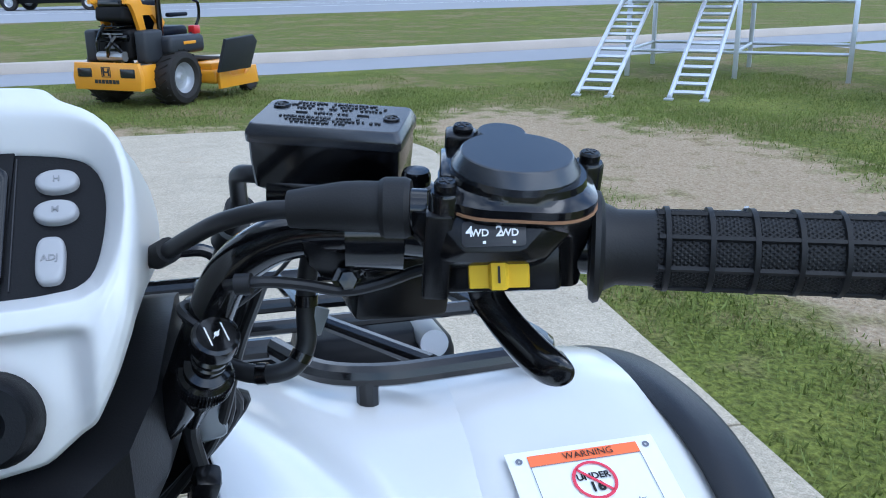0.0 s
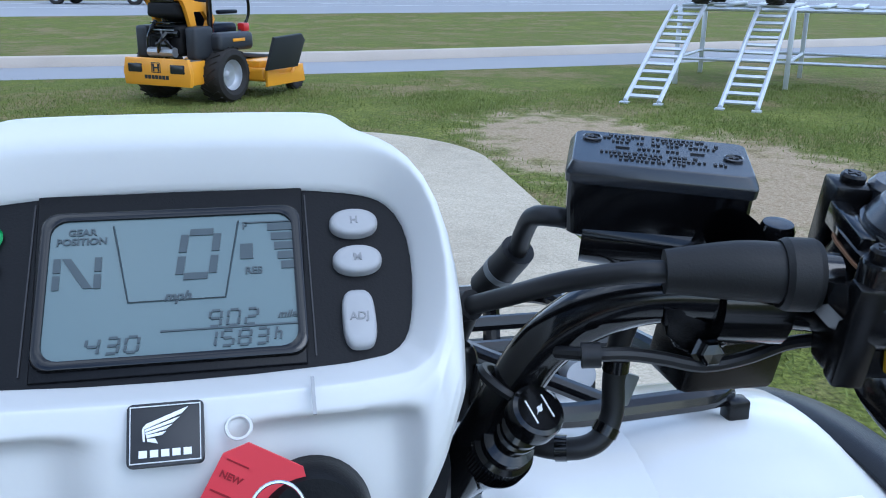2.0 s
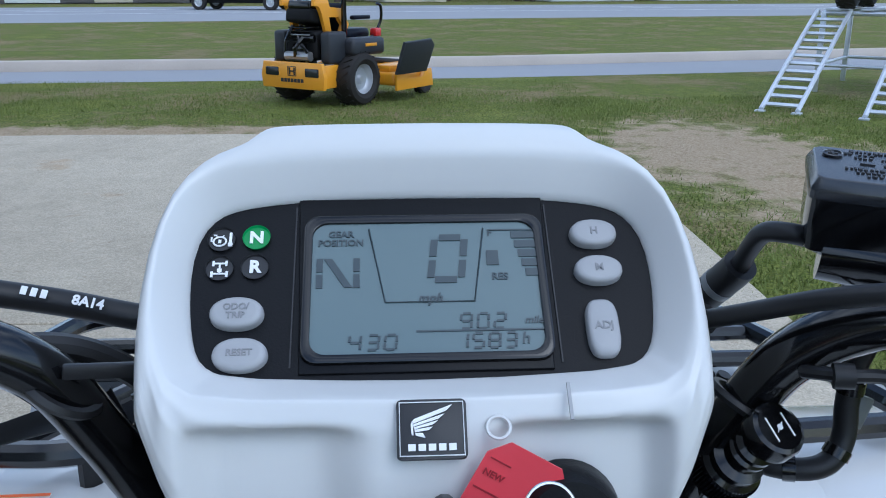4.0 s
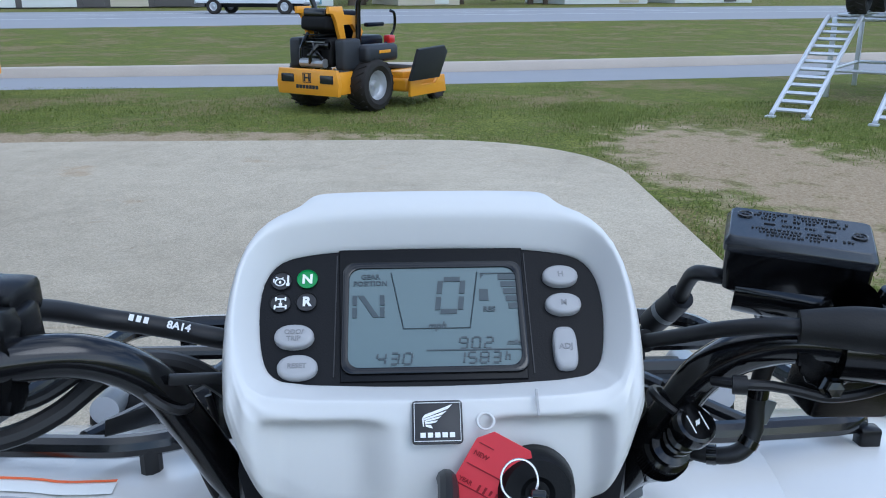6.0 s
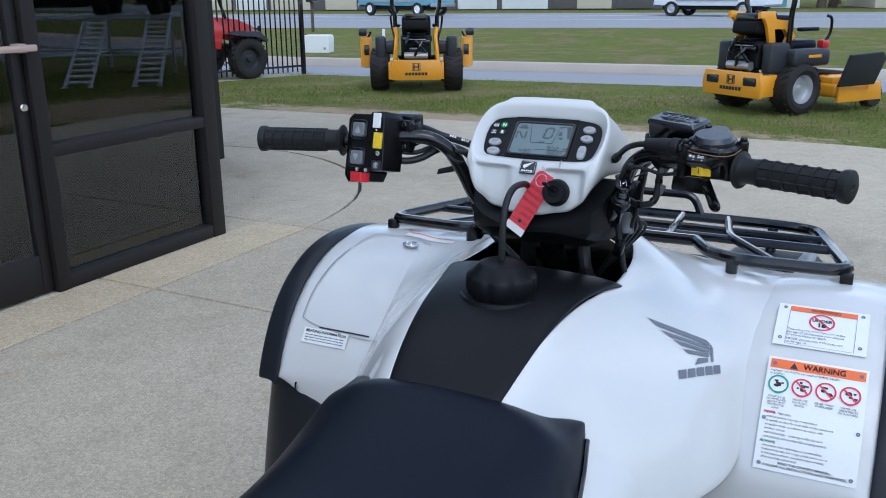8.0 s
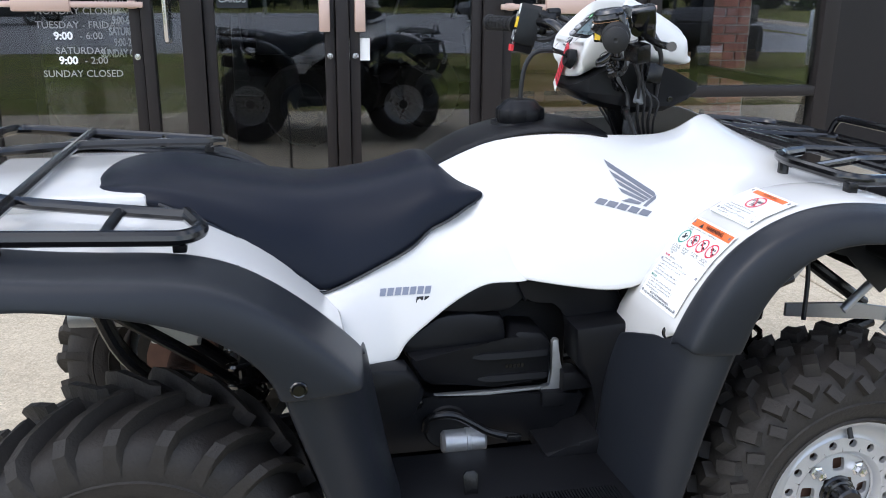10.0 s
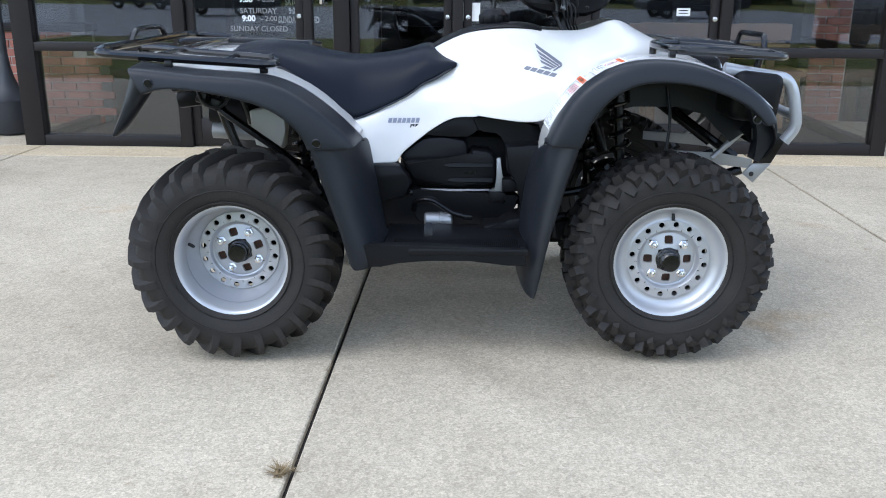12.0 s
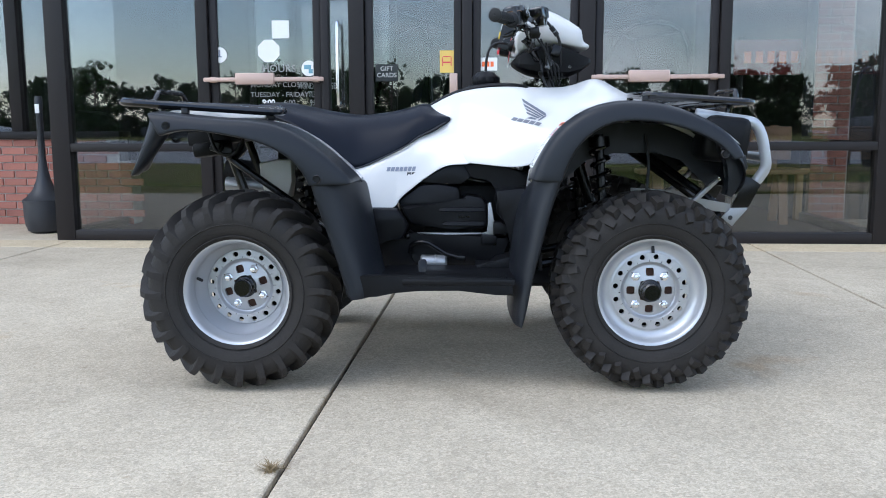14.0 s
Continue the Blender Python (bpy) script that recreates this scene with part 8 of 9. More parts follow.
yard = [fa + Vector((-.3, -.12, 0)), fb + Vector((.1, -.15, 0)), fb + Vector((1.6, 4.2, 0)), fa + Vector((1.5, 6, 0))]
base.faces.new([base.verts.new(q + Vector((0, 0, .012))) for q in yard])
tagged(part("yard_pavement", base, CONCRETE), "pale concrete yard behind the fence", "pavement", kind="structure")

# ---- along the lane ----
box_t = thing("utility_box", "cream plastic utility box on the verge", "utility box", at=pose(15.75, 10.85, .02, 0, 0, 20))
part("body", loft([[(x, y, z) for x, y in ((-.25, -w), (.25, -w), (.25, w), (-.25, w))] for w, z in ((.29, 0), (.30, .36), (.27, .42))]), PAPER, box_t)
part("latch", box((.02, .05, .05), (-.255, -.20, .14), None, .004), STEEL, box_t)
mk = tagged(part("marker_post", box((.05, .05, .62), (15.3, 8.9, .30), None, .01), INKW), "short white marker post in the grass", "post")
mb = thing("mailbox", "dark mailbox on a wooden post by the highway", "mailbox", at=pose(25.3, 17.5, 0, 0, 0, 15))
part("post", box((.09, .09, 1.0), (0, 0, .5), None, .01), BARK, mb)
part("box", loft([[(x, .13 * math.cos(a), 1.08 + (.10 * math.sin(a) if math.sin(a) > 0 else .08 * math.copysign(1, math.sin(a)) * abs(math.sin(a)) ** .3)) for a in np.linspace(0, 6.283, 16, False)] for x in (-.25, .25)]), GLOSSB, mb)


def van(at, paint_m, pickup, label):
    e = thing("pickup_truck" if pickup else "van", label, "truck" if pickup else "van", at=at)
    for x in (-1.75, 1.75):
        for s in (-1, 1):
            side_wheel(e, "wheel", x, s * .86, .36, .22, RIM if not pickup else PAPER)
    if pickup:
        sec = [(-2.6, .55, 1.08), (-.7, .52, 1.10), (-.62, .52, 1.78), (.6, .52, 1.78), (1.15, .52, 1.12), (2.45, .55, 1.02), (2.6, .6, .9)]
    else:
        sec = [(-2.65, .52, 1.95), (-2.4, .5, 2.05), (1.0, .5, 2.08), (1.55, .5, 1.85), (2.0, .5, 1.25), (2.6, .5, 1.05), (2.75, .55, .9)]
    part("body", loft([[(x, y, z) for y, z in ((-.92, z0), (-.98, (z0 + min(z1, 1.1)) / 2), (-.95, min(z1, 1.1)), (-.80, z1), (.80, z1), (.95, min(z1, 1.1)), (.98, (z0 + min(z1, 1.1)) / 2), (.92, z0))] for x, z0, z1 in sec]), paint_m, e, "painted vehicle body", bevel=.02)
    for s in (-1, 1):
        if pickup:
            part("window", prism([(-.5, 1.14), (.85, 1.14), (.5, 1.68), (-.5, 1.70)], .02, basis((0, s * .905, 0), (1, 0, 0), (0, -.18 * s, 1))), WINDOWD, e)
        else:
            part("window", prism([(.35, 1.25), (1.55, 1.25), (1.25, 1.8), (.35, 1.85)], .02, basis((0, s * .915, 0), (1, 0, 0), (0, -.1 * s, 1))), WINDOWD, e)
        part("side_trim", box((3.0, .02, .08), (0, s * .985, .74), None, .005), STEEL, e)
    part("bumper", box((.12, 1.8, .18), (2.68, 0, .55), None, .03), STEEL, e)
    part("bumper", box((.12, 1.8, .18), (-2.68, 0, .55), None, .03), STEEL, e)
    part("underside", box((4.6, 1.5, .25), (0, 0, .45), None, .03), ENGINE, e)
    return e


van(pose(42.2, 6.6, .07, 0, 0, -106), VANW, False, "white panel van on the highway")
van(pose(41.0, 22.3, .07, 0, 0, -106), BLUEP, True, "faded blue pickup truck on the highway")

# ---- beyond the highway ----
UD = Vector((-.2767, .961, 0))
BO = Vector((62.5, -10.0, .05))


def low_building(s0, s1, depth, height, wall_m, openings, label, off=0.0, roof_m=None):
    """s0..s1 along the highway; openings: (start, end, base, top, material, name)."""
    c = BO + UD * ((s0 + s1) / 2) + Vector((UD.y, -UD.x, 0)) * (off + depth / 2)
    ang = math.degrees(math.atan2(UD.y, UD.x))
    e = thing("low_building", label, "building", at=Matrix.Translation(c) @ rot(0, 0, ang))
    L = s1 - s0
    part("wall", box((L, depth, height), (0, 0, height / 2), None, .02), wall_m, e)
    part("roof", prism([(-depth / 2 - .4, height), (depth / 2 + .4, height), (0, height + depth * .16)], L + .6, basis((0, 0, 0), (0, 1, 0), (0, 0, 1)), None, .02), roof_m or SHEETD, e)
    for a, b, z0, z1, m, nm in openings:
        o = part(nm, box((b - a, .12, z1 - z0), ((a + b) / 2 - (s0 + s1) / 2, depth / 2 + .02, (z0 + z1) / 2), None, .02), m, e)
        part("frame", box((b - a + .16, .06, .10), ((a + b) / 2 - (s0 + s1) / 2, depth / 2 + .06, z1 + .05), None, .01), INKW, o)
    return e


ops = []
hand = random.Random(5)
x = 21.5
while x < 66:
    w = hand.choice((2.2, 2.6, 1.2, 3.0))
    ops.append((x, x + w, .05, 2.5, hand.choice((SHEETW, SHEETB, SHEETB, SHEETD, SHEETW)), "roller_door"))
    x += w + hand.choice((.35, .5, .9))
low_building(20.5, 67, 9, 3.2, SHEETD, ops, "long row of storage units with roller doors", 1.0)
low_building(14.4, 19.2, 6, 3.0, SHEETW, [(15.2, 16.2, .1, 2.1, BLUEP, "door"), (17.0, 18.4, 1.0, 2.0, WINDOWD, "window")], "small white house with a blue door", 2.0)
low_building(5.8, 10.2, 7, 3.2, SHEETB, [(6.6, 7.6, .1, 2.1, SHEETW, "door"), (8.4, 9.4, 1.0, 2.1, WINDOWD, "window")], "small beige house with white door", 1.0)
low_building(-9.0, -2.2, 7, 3.4, SHEETW, [(-8.2, -6.6, .1, 2.2, SHEETB, "door"), (-5.2, -3.2, 1.2, 2.2, INKR, "sign_panel")], "white building with a red sign panel", 1.0)
low_building(-19.0, -12.0, 7, 3.2, SHEETW, [(-17.5, -16.4, .1, 2.1, SHEETD, "door"), (-15, -13.5, 1.0, 2.0, WINDOWD, "window")], "white shed beyond the highway", 2.0)
low_building(68, 92, 9, 4.0, SHEETB, [(70, 73, .1, 2.6, SHEETW, "roller_door"), (75, 78, .1, 2.6, SHEETW, "roller_door"), (80, 81, .1, 2.1, SHEETD, "door")], "beige metal shed beyond the highway", 2.0)


def tree_mesh(h, spread, seed, leaves=420, leaf=.45, skirt=0):
    r = random.Random(seed)
    limbs = []
    bm = tube([(0, 0, -.1), (r.uniform(-.2, .2), r.uniform(-.2, .2), h * .35), (r.uniform(-.3, .3), r.uniform(-.3, .3), h * .8)], .2, 4, 7, taper=lambda t: .22 * h / 8 * (1.05 - t * .85))
    tips = []
    for k in range(11):
        a = r.uniform(0, 6.283)
        z0 = h * r.uniform(.25, .7)
        ln = spread * r.uniform(.5, 1.0) * (1.1 - abs(z0 / h - .45))
        tip = Vector((math.cos(a) * ln, math.sin(a) * ln, z0 + h * r.uniform(.08, .28)))
        bm = tube([(0, 0, z0), (tip.x * .5, tip.y * .5, (z0 + tip.z) / 2 - .1), tip], .06, 2, 5, bm=bm, taper=lambda t: .07 * h / 8 * (1 - t * .8))
        tips.append((tip, r.uniform(.5, .95)))
    tips.append((Vector((0, 0, h * .9)), .8))
    for k in range(skirt):
        a = r.uniform(0, 6.283)
        tips.append((Vector((math.cos(a) * spread * .5, math.sin(a) * spread * .5, h * r.uniform(.08, .35))), .8))
    vs, fs = [], []
    for k in range(leaves):
        c, q = r.choice(tips)
        q *= spread * .42
        p = c + Vector((r.gauss(0, .5) * q, r.gauss(0, .5) * q, r.gauss(0, .42) * q))
        s = leaf * r.uniform(.5, 1.1)
        m = Euler((r.uniform(0, 3), r.uniform(0, 3), r.uniform(0, 3))).to_matrix()
        i = len(vs)
        vs += [p + m @ Vector(d) * s for d in ((-.5, -.2, 0), (.1, -.5, .1), (.5, .15, 0), (-.1, .5, -.1))]
        fs.append((i, i + 1, i + 2, i + 3))
    me = bpy.data.meshes.new("crown")
    me.from_pydata([tuple(v) for v in vs], [], fs)
    me.materials.append(LEAF)
    return bm, me


def trees(spots, label, hmin, hmax, leaves, leaf, seed, skirt=0):
    r = random.Random(seed)
    kinds = []
    for k in range(5):
        bm, crown = tree_mesh(8, 3.2, seed + k, leaves, leaf, skirt)
        finish(bm)
        me = bpy.data.meshes.new("trunk"); bm.to_mesh(me); bm.free(); me.materials.append(BARK)
        kinds.append((me, crown))
    for x, y in spots:
        me, crown = r.choice(kinds)
        h = r.uniform(hmin, hmax) / 8
        e = thing("tree", label, "tree", "trees in the distance", at=pose(x, y, -.05, 0, 0, r.uniform(0, 360)) @ Matrix.Diagonal((h * r.uniform(.9, 1.3), h * r.uniform(.9, 1.3), h, 1)))
        for n, d in (("trunk", me), ("crown", crown)):
            o = new(n, d); o.parent = e


rr = random.Random(11)
spots = []
for k in range(26):
    q = BO + UD * (-32 + k * 4.2 + rr.uniform(-1.2, 1.2)) + Vector((UD.y, -UD.x, 0)) * rr.uniform(14, 24)
    spots.append((q.x, q.y))
for s in (11.8, 12.8, 4.3, -.5, -1.3, -10.6, 19.9):
    q = BO + UD * s + Vector((UD.y, -UD.x, 0)) * rr.uniform(2, 5)
    spots.append((q.x, q.y))
trees(spots, "leafy green tree beyond the highway", 6, 10, 420, .55, 21)
# woods on the other side of the car park, which the glass mirrors
spots = []
for k in range(64):
    spots.append((-62 + k * 2.0 + rr.uniform(-.9, .9), -66 + rr.uniform(-7, 5) - .02 * abs(k - 32) ** 1.2))
trees(spots, "dark leafy tree at the far side of the car park", 4.2, 6.4, 2000, .55, 41, 14)
lot = bmesh.new()
lot.faces.new([lot.verts.new(q) for q in ((-60, -46, -.02), (16, -46, -.02), (16, -11, -.02), (-60, -11, -.02))])
tagged(part("car_park", lot, ASPHALT), "grey asphalt car park", "car park", kind="structure")


def saloon(at, m):
    e = thing("car", "parked dark saloon car on the car park", "car", "parked cars", at=at)
    for x in (-1.35, 1.35):
        for s in (-1, 1):
            side_wheel(e, "wheel", x, s * .78, .32, .2, RIM)
    sec = [(-2.25, .42, .80), (-1.6, .32, .98), (-1.1, .30, 1.38), (.25, .30, 1.42), (1.0, .30, .98), (2.0, .32, .82), (2.25, .4, .62)]
    part("body", loft([[(x, y, z) for y, z in ((-.84, z0), (-.88, (z0 + min(z1, .95)) / 2), (-.84, min(z1, .95)), (-.62, z1), (.62, z1), (.84, min(z1, .95)), (.88, (z0 + min(z1, .95)) / 2), (.84, z0))] for x, z0, z1 in sec]), m, e, bevel=.02)
    for s in (-1, 1):
        part("window", prism([(-1.15, .99), (.75, .99), (.2, 1.33), (-.95, 1.31)], .02, basis((0, s * .76, 0), (1, 0, 0), (0, -.5 * s, 1))), WINDOWD, e)
    return e


for x, y, a, m in ((-11, -27, 12, MOWG), (-17.5, -36, 20, MOWG), (-25, -27, 8, STEEL), (8.5, -30, 170, MOWG)):
    saloon(pose(x, y, -.015, 0, 0, a), m)

# ---- by the shop front ----
ash = thing("ash_bin", "dark green-grey smokers' ash bin with a tall neck by the wall", "ash bin", at=Matrix.Translation(S(-3.44, 3.52)))
part("base", lathe([(.0, 0), (.105, .0), (.138, .02), (.155, .07), (.162, .14), (.164, .235), (.162, .26)], 32), MOWG, ash)
part("cone", lathe([(.168, .245), (.168, .262), (.135, .285), (.085, .345), (.055, .42), (.038, .50), (.028, .60)], 32), MOWG, ash)
part("neck", lathe([(.028, .58), (.026, .95), (.030, .96), (.030, 1.06), (.024, 1.075), (0, 1.075)], 20), MOWG, ash)
part("neck_label", box((.004, .035, .07), (0, -.031, .98), rot(0, 0, 90), .001), PAPER, ash)
weed = bmesh.new()
hand = random.Random(2)
for k in range(90):
    a, l = hand.uniform(0, 6.283), hand.uniform(.015, .055)
    z = hand.uniform(.004, .028)
    c = Vector((hand.gauss(0, .008), hand.gauss(0, .010), 0))
    t = c + Vector((math.cos(a) * l, math.sin(a) * l * .8, z))
    w = Vector((-math.sin(a), math.cos(a), 0)) * .0022
    weed.faces.new([weed.verts.new(q) for q in (c - w, c + w, t)])
DRYW = paint("dry_weed", (0.26, 0.19, 0.10), .9, vary=.5)
ob = part("weed", weed, DRYW); ob.matrix_basis = Matrix.Translation((-.395, -1.20, .0))
tagged(ob, "dry brown weed tuft growing in the joint", "weed")

GM = lambda x, z, y=FY + .049: basis(S(x, y, z), SITE.to_3x3() @ Vector((1, 0, 0)), (0, 0, 1))
GREYTXT = paint("faded_lettering", (.26, .26, .26), .6, vary=.2)
sign_1 = thing("opening_hours", "white opening hours lettering on the door glass", "lettering")
for tx, dx, z, size, ink in (("HOURS", 0, 1.244, .075, GREYTXT), ("MONDAY CLOSED", 0, 1.130, .050, GREYTXT), ("TUESDAY - FRIDAY", 0, 1.060, .050, GREYTXT), ("9:00", -.082, 1.005, .054, INKW), ("- 6:00", .056, 1.005, .050, GREYTXT),
                             ("SATURDAY", 0, .930, .050, GREYTXT), ("9:00", -.068, .880, .054, INKW), ("- 2:00", .070, .880, .050, GREYTXT), ("SUNDAY CLOSED", 0, .812, .050, GREYTXT)):
    part("text_line", lettering(tx, size, GM(-1.40 + dx, z), .0008, .0018 if ink is INKW else .0001), ink, sign_1)
inner = thing("inner_screen", "bronze-framed glazed screen inside the entrance", "screen", kind="structure")
for x in (-1.98, -.74):
    part("post", sited(fbox(x - .03, x + .03, 4.44, 4.50, .006, 2.2)), FRAME, inner)
for z in (.05, 2.2):
    part("rail", sited(fbox(-2.01, -.71, 4.442, 4.498, z - .04, z + .04)), FRAME, inner)
pane(-1.95, -.77, .09, 2.16, 4.46, inner)
sign_2 = thing("opening_hours", "bold white opening hours lettering behind the glass", "lettering")
for k, tx in enumerate(("HOURS", "MONDAY CLOSED", "TUES.-FRI.", "9:00-6:00", "SATURDAY", "9:00-2:00", "SUNDAY CLOSED")):
    part("text_line", lettering(tx, .072, GM(-1.396, .825 + (6 - k) * 0.0716, 4.452) @ Matrix.Diagonal((.60, 1, 1, 1)), .001, .0022), INKW, sign_2)


def sticker(name, outline, x, z, m, label, marks=()):
    o = tagged(part(name, prism(outline, .0012, GM(x, z, FY + .046)), m), label, "sticker")
    for rows, mm in marks:
        part("sticker_mark", bars(rows, GM(x, z, FY + .0448), .0008), mm, o)
    return o


circle = lambda r, n=28: [(r * math.cos(a), r * math.sin(a)) for a in np.linspace(0, 2 * math.pi, n, False)]
sticker("access_sticker", circle(.055), -1.83, 1.345, PAPER, "round white access sticker on glass", [([(0, .01, .012, .05), (0, -.012, .03, .01)], INKS)])
sticker("card_sticker", rounded(.125, .125, .006), -1.38, 1.52, PAPER, "plain white square sticker on glass")
sticker("alarm_sticker", [(.085 * math.cos(a), .085 * math.sin(a)) for a in np.linspace(math.pi / 8, 2 * math.pi + math.pi / 8, 8, False)], -1.47, 1.37, PAPER, "pale octagonal alarm sticker on glass")
sticker("globe_sticker", circle(.055), -1.18, 1.245, PAPER, "round blue and white globe sticker on glass", [([(-.01, .01, .05, .03), (.012, -.02, .03, .03)], BLUEP)])
sticker("smoking_sticker", rounded(.10, .155, .004), -.19, 1.285, paint("sticker_yellow", (.72, .50, .12), .5), "yellow no-smoking sticker on glass", [([(0, -.005, .05, .010), (0, .035, .055, .006), (-.03, -.0, .006, .06), (.03, 0, .006, .06)], INKR)])
sticker("brand_sticker", rounded(.155, .09, .004), .09, 1.265, PAPER, "white sticker with orange maker's bars", [([(-.05, 0, .022, .035), (-.02, 0, .022, .035), (.01, 0, .022, .035), (.04, 0, .022, .035)], INKO)])
sticker("gift_card_sign", rounded(.16, .12, .004), -.62, 1.21, WINDOWD, "dark gift card sign behind glass")
part("text_line", lettering("GIFT\nCARDS", .045, GM(-.62, 1.215, FY + .0448), .0008, .0004), GREYTXT, bpy.data.objects["gift_card_sign"])
sticker("paper_notice", rounded(.17, .12, .002), .02, .935, PAPER, "plain grey paper notice on the door glass")
sticker("small_sticker", rounded(.09, .05, .004), 1.46, .945, PAPER, "small white sticker on the door glass", [([(0, .01, .06, .008), (0, -.008, .06, .006)], INKB)])
sign = thing("hanging_sign", "dark red maker's sign with bars behind the glass", "sign")
part("sign_post", tube([S(2.30, 4.78, 0), S(2.30, 4.78, 1.6)], .03), FRAME, sign)
part("panel", box((.62, .03, .30), S(2.55, 4.75, 1.42), SITE, .004), paint("sign_red", (.22, .02, .02), .5), sign)
part("sign_mark", bars([(-.20 + i * .10, 0, .06, .10) for i in range(5)], GM(2.55, 1.42, 4.73), .002), INKO, sign)
# wooden benches indoors
def bench(at):
    e = thing("bench", "golden wooden bench behind the glass", "bench", at=at)
    for k in range(3):
        part("seat_slat", box((1.35, .11, .035), (0, -.14 + k * .125, .44), None, .006), WOOD, e)
    for k in range(2):
        part("back_slat", box((1.35, .03, .12), (0, .24, .60 + k * .15), rot(-8), .006), WOOD, e)
    for s in (-1, 1):
        for y in (-.15, .2):
            part("leg", box((.06, .06, .44), (s * .6, y, .22), None, .006), WOOD, e)
    return e


bench(Matrix.Translation(S(2.2, 4.75)) @ SITE)
buggy(Matrix.Translation(S(-.9, 6.4)) @ rot(0, 0, 160), MOWG, "dark utility vehicle in the dim showroom")
buggy(Matrix.Translation(S(1.6, 7.4)) @ rot(0, 0, 200), MOWG, "dark utility vehicle in the dim showroom")
for x in (-2.2, .9):
    l = thing("ceiling_lamp", "long white ceiling lamp in the showroom", "lamp", at=Matrix.Translation(S(x, 5.6, TOP - .02)))
    part("housing", box((1.2, .14, .05), (0, 0, 0), None, .01), INKW, l)
    mtl = bpy.data.materials.get("lamp_glow")
    if mtl is None:
        mtl = bpy.data.materials.new("lamp_glow"); mtl.use_nodes = True
        mtl.node_tree.nodes["Principled BSDF"].inputs["Emission Color"].default_value = (1, .97, .9, 1)
        mtl.node_tree.nodes["Principled BSDF"].inputs["Emission Strength"].default_value = 4
    part("tube_light", box((1.15, .10, .02), (0, 0, -.035), None, .005), mtl, l)

# ---- labels and marks on the bodywork ----
from mathutils.bvhtree import BVHTree

bpy.context.view_layer.update()
deps = bpy.context.evaluated_depsgraph_get()


def skin(*names):
    out = []
    for o in atv.children:
        if o.name.split(".")[0] in names:
            out.append(BVHTree.FromObject(o, deps))
    return out


def wrap(bm, trees, lift, out):
    """Lays a flat mark on the nearest skin, lift above it; out is the way that is outward."""
    out = Vector(out)
    for v in bm.verts:
        best = None
        for t in trees:
            hit = t.find_nearest(v.co)
            if hit[0] is not None and (best is None or hit[3] < best[3]):
                best = hit
        n = best[1] if best[1].dot(out) > 0 else -best[1]
        v.co = best[0] + n * lift
    return bm


def cast(bm, trees, lift, out):
    """Lays a mark on the skin along the way out."""
    out = Vector(out).normalized()
    for v in bm.verts:
        best = None
        for t in trees:
            hit = t.ray_cast(v.co + out * .12, -out, .3)
            if hit[0] is not None and (best is None or hit[3] < best[3]):
                best = hit
        if best is not None:
            n = best[1] if best[1].dot(out) > 0 else -best[1]
            v.co = best[0] + n * lift
    return bm


# the right and left fender as a run of arc length from its crest backwards
FEN_X = [.62 - .002 * k for k in range(178)]
FEN_P = [Vector((x, 0, interp(FZ, x)[0])) for x in FEN_X]
FEN_S = [0.0]
for p, q in zip(FEN_P, FEN_P[1:]):
    FEN_S.append(FEN_S[-1] + (q - p).length)


def fender_spot(x0, down):
    s = FEN_S[min(range(len(FEN_X)), key=lambda k: abs(FEN_X[k] - x0))] + down
    k = min(max(np.searchsorted(FEN_S, s) - 1, 0), len(FEN_S) - 2)
    t = (s - FEN_S[k]) / (FEN_S[k + 1] - FEN_S[k])
    d = (FEN_P[k + 1] - FEN_P[k]).normalized()
    return FEN_P[k].lerp(FEN_P[k + 1], t), Vector((d.z, 0, -d.x))


def bend(bm, x0, y0, lift):
    """From the flat label, x to the right and y up the fender, onto the fender's curve."""
    for v in bm.verts:
        p, n = fender_spot(x0, -v.co.y)
        v.co = Vector((p.x, y0 - v.co.x, p.z)) + n * lift
    return bm


def sheet(o, ex, ey, x0, x1, y0, y1, nx=12, ny=12):
    """A grid on the plane o + x ex + y ey."""
    bm = bmesh.new()
    g = [[bm.verts.new(o + ex * (x0 + (x1 - x0) * i / nx) + ey * (y0 + (y1 - y0) * j / ny)) for i in range(nx + 1)] for j in range(ny + 1)]
    for j in range(ny):
        for i in range(nx):
            bm.faces.new((g[j][i], g[j][i + 1], g[j + 1][i + 1], g[j + 1][i]))
    return bm


def cut(bm, step):
    """Splits long edges, so that a mark can follow a curved skin."""
    for _ in range(5):
        es = [e for e in bm.edges if e.calc_length() > step]
        if not es:
            break
        bmesh.ops.subdivide_edges(bm, edges=es, cuts=1)
    bmesh.ops.triangulate(bm, faces=[f for f in bm.faces if len(f.verts) > 4])
    return bm


# wing emblem: outlines in its own grid of 1/1000 units, with the two axes of that grid
A0, EX, EY = Vector((.256, -.186, .919)), Vector((.000455, -.000262, -.000172)), Vector((-.000330, -.000200, -.000158))
FEATHERS = [[(0, 0), (232, 85), (244, 100), (242, 113), (222, 107), (37, 38)], [(47, 55), (239, 117), (238, 131), (82, 85)], [(87, 95), (236, 135), (234, 147), (122, 121)],
            [(122, 133), (232, 149), (229, 165), (144, 153)], [(182, 170), (227, 169), (224, 185), (167, 200)], [(246, 98), (254, 120), (249, 182), (238, 184), (240, 125)]]
shr = skin("body_shroud")
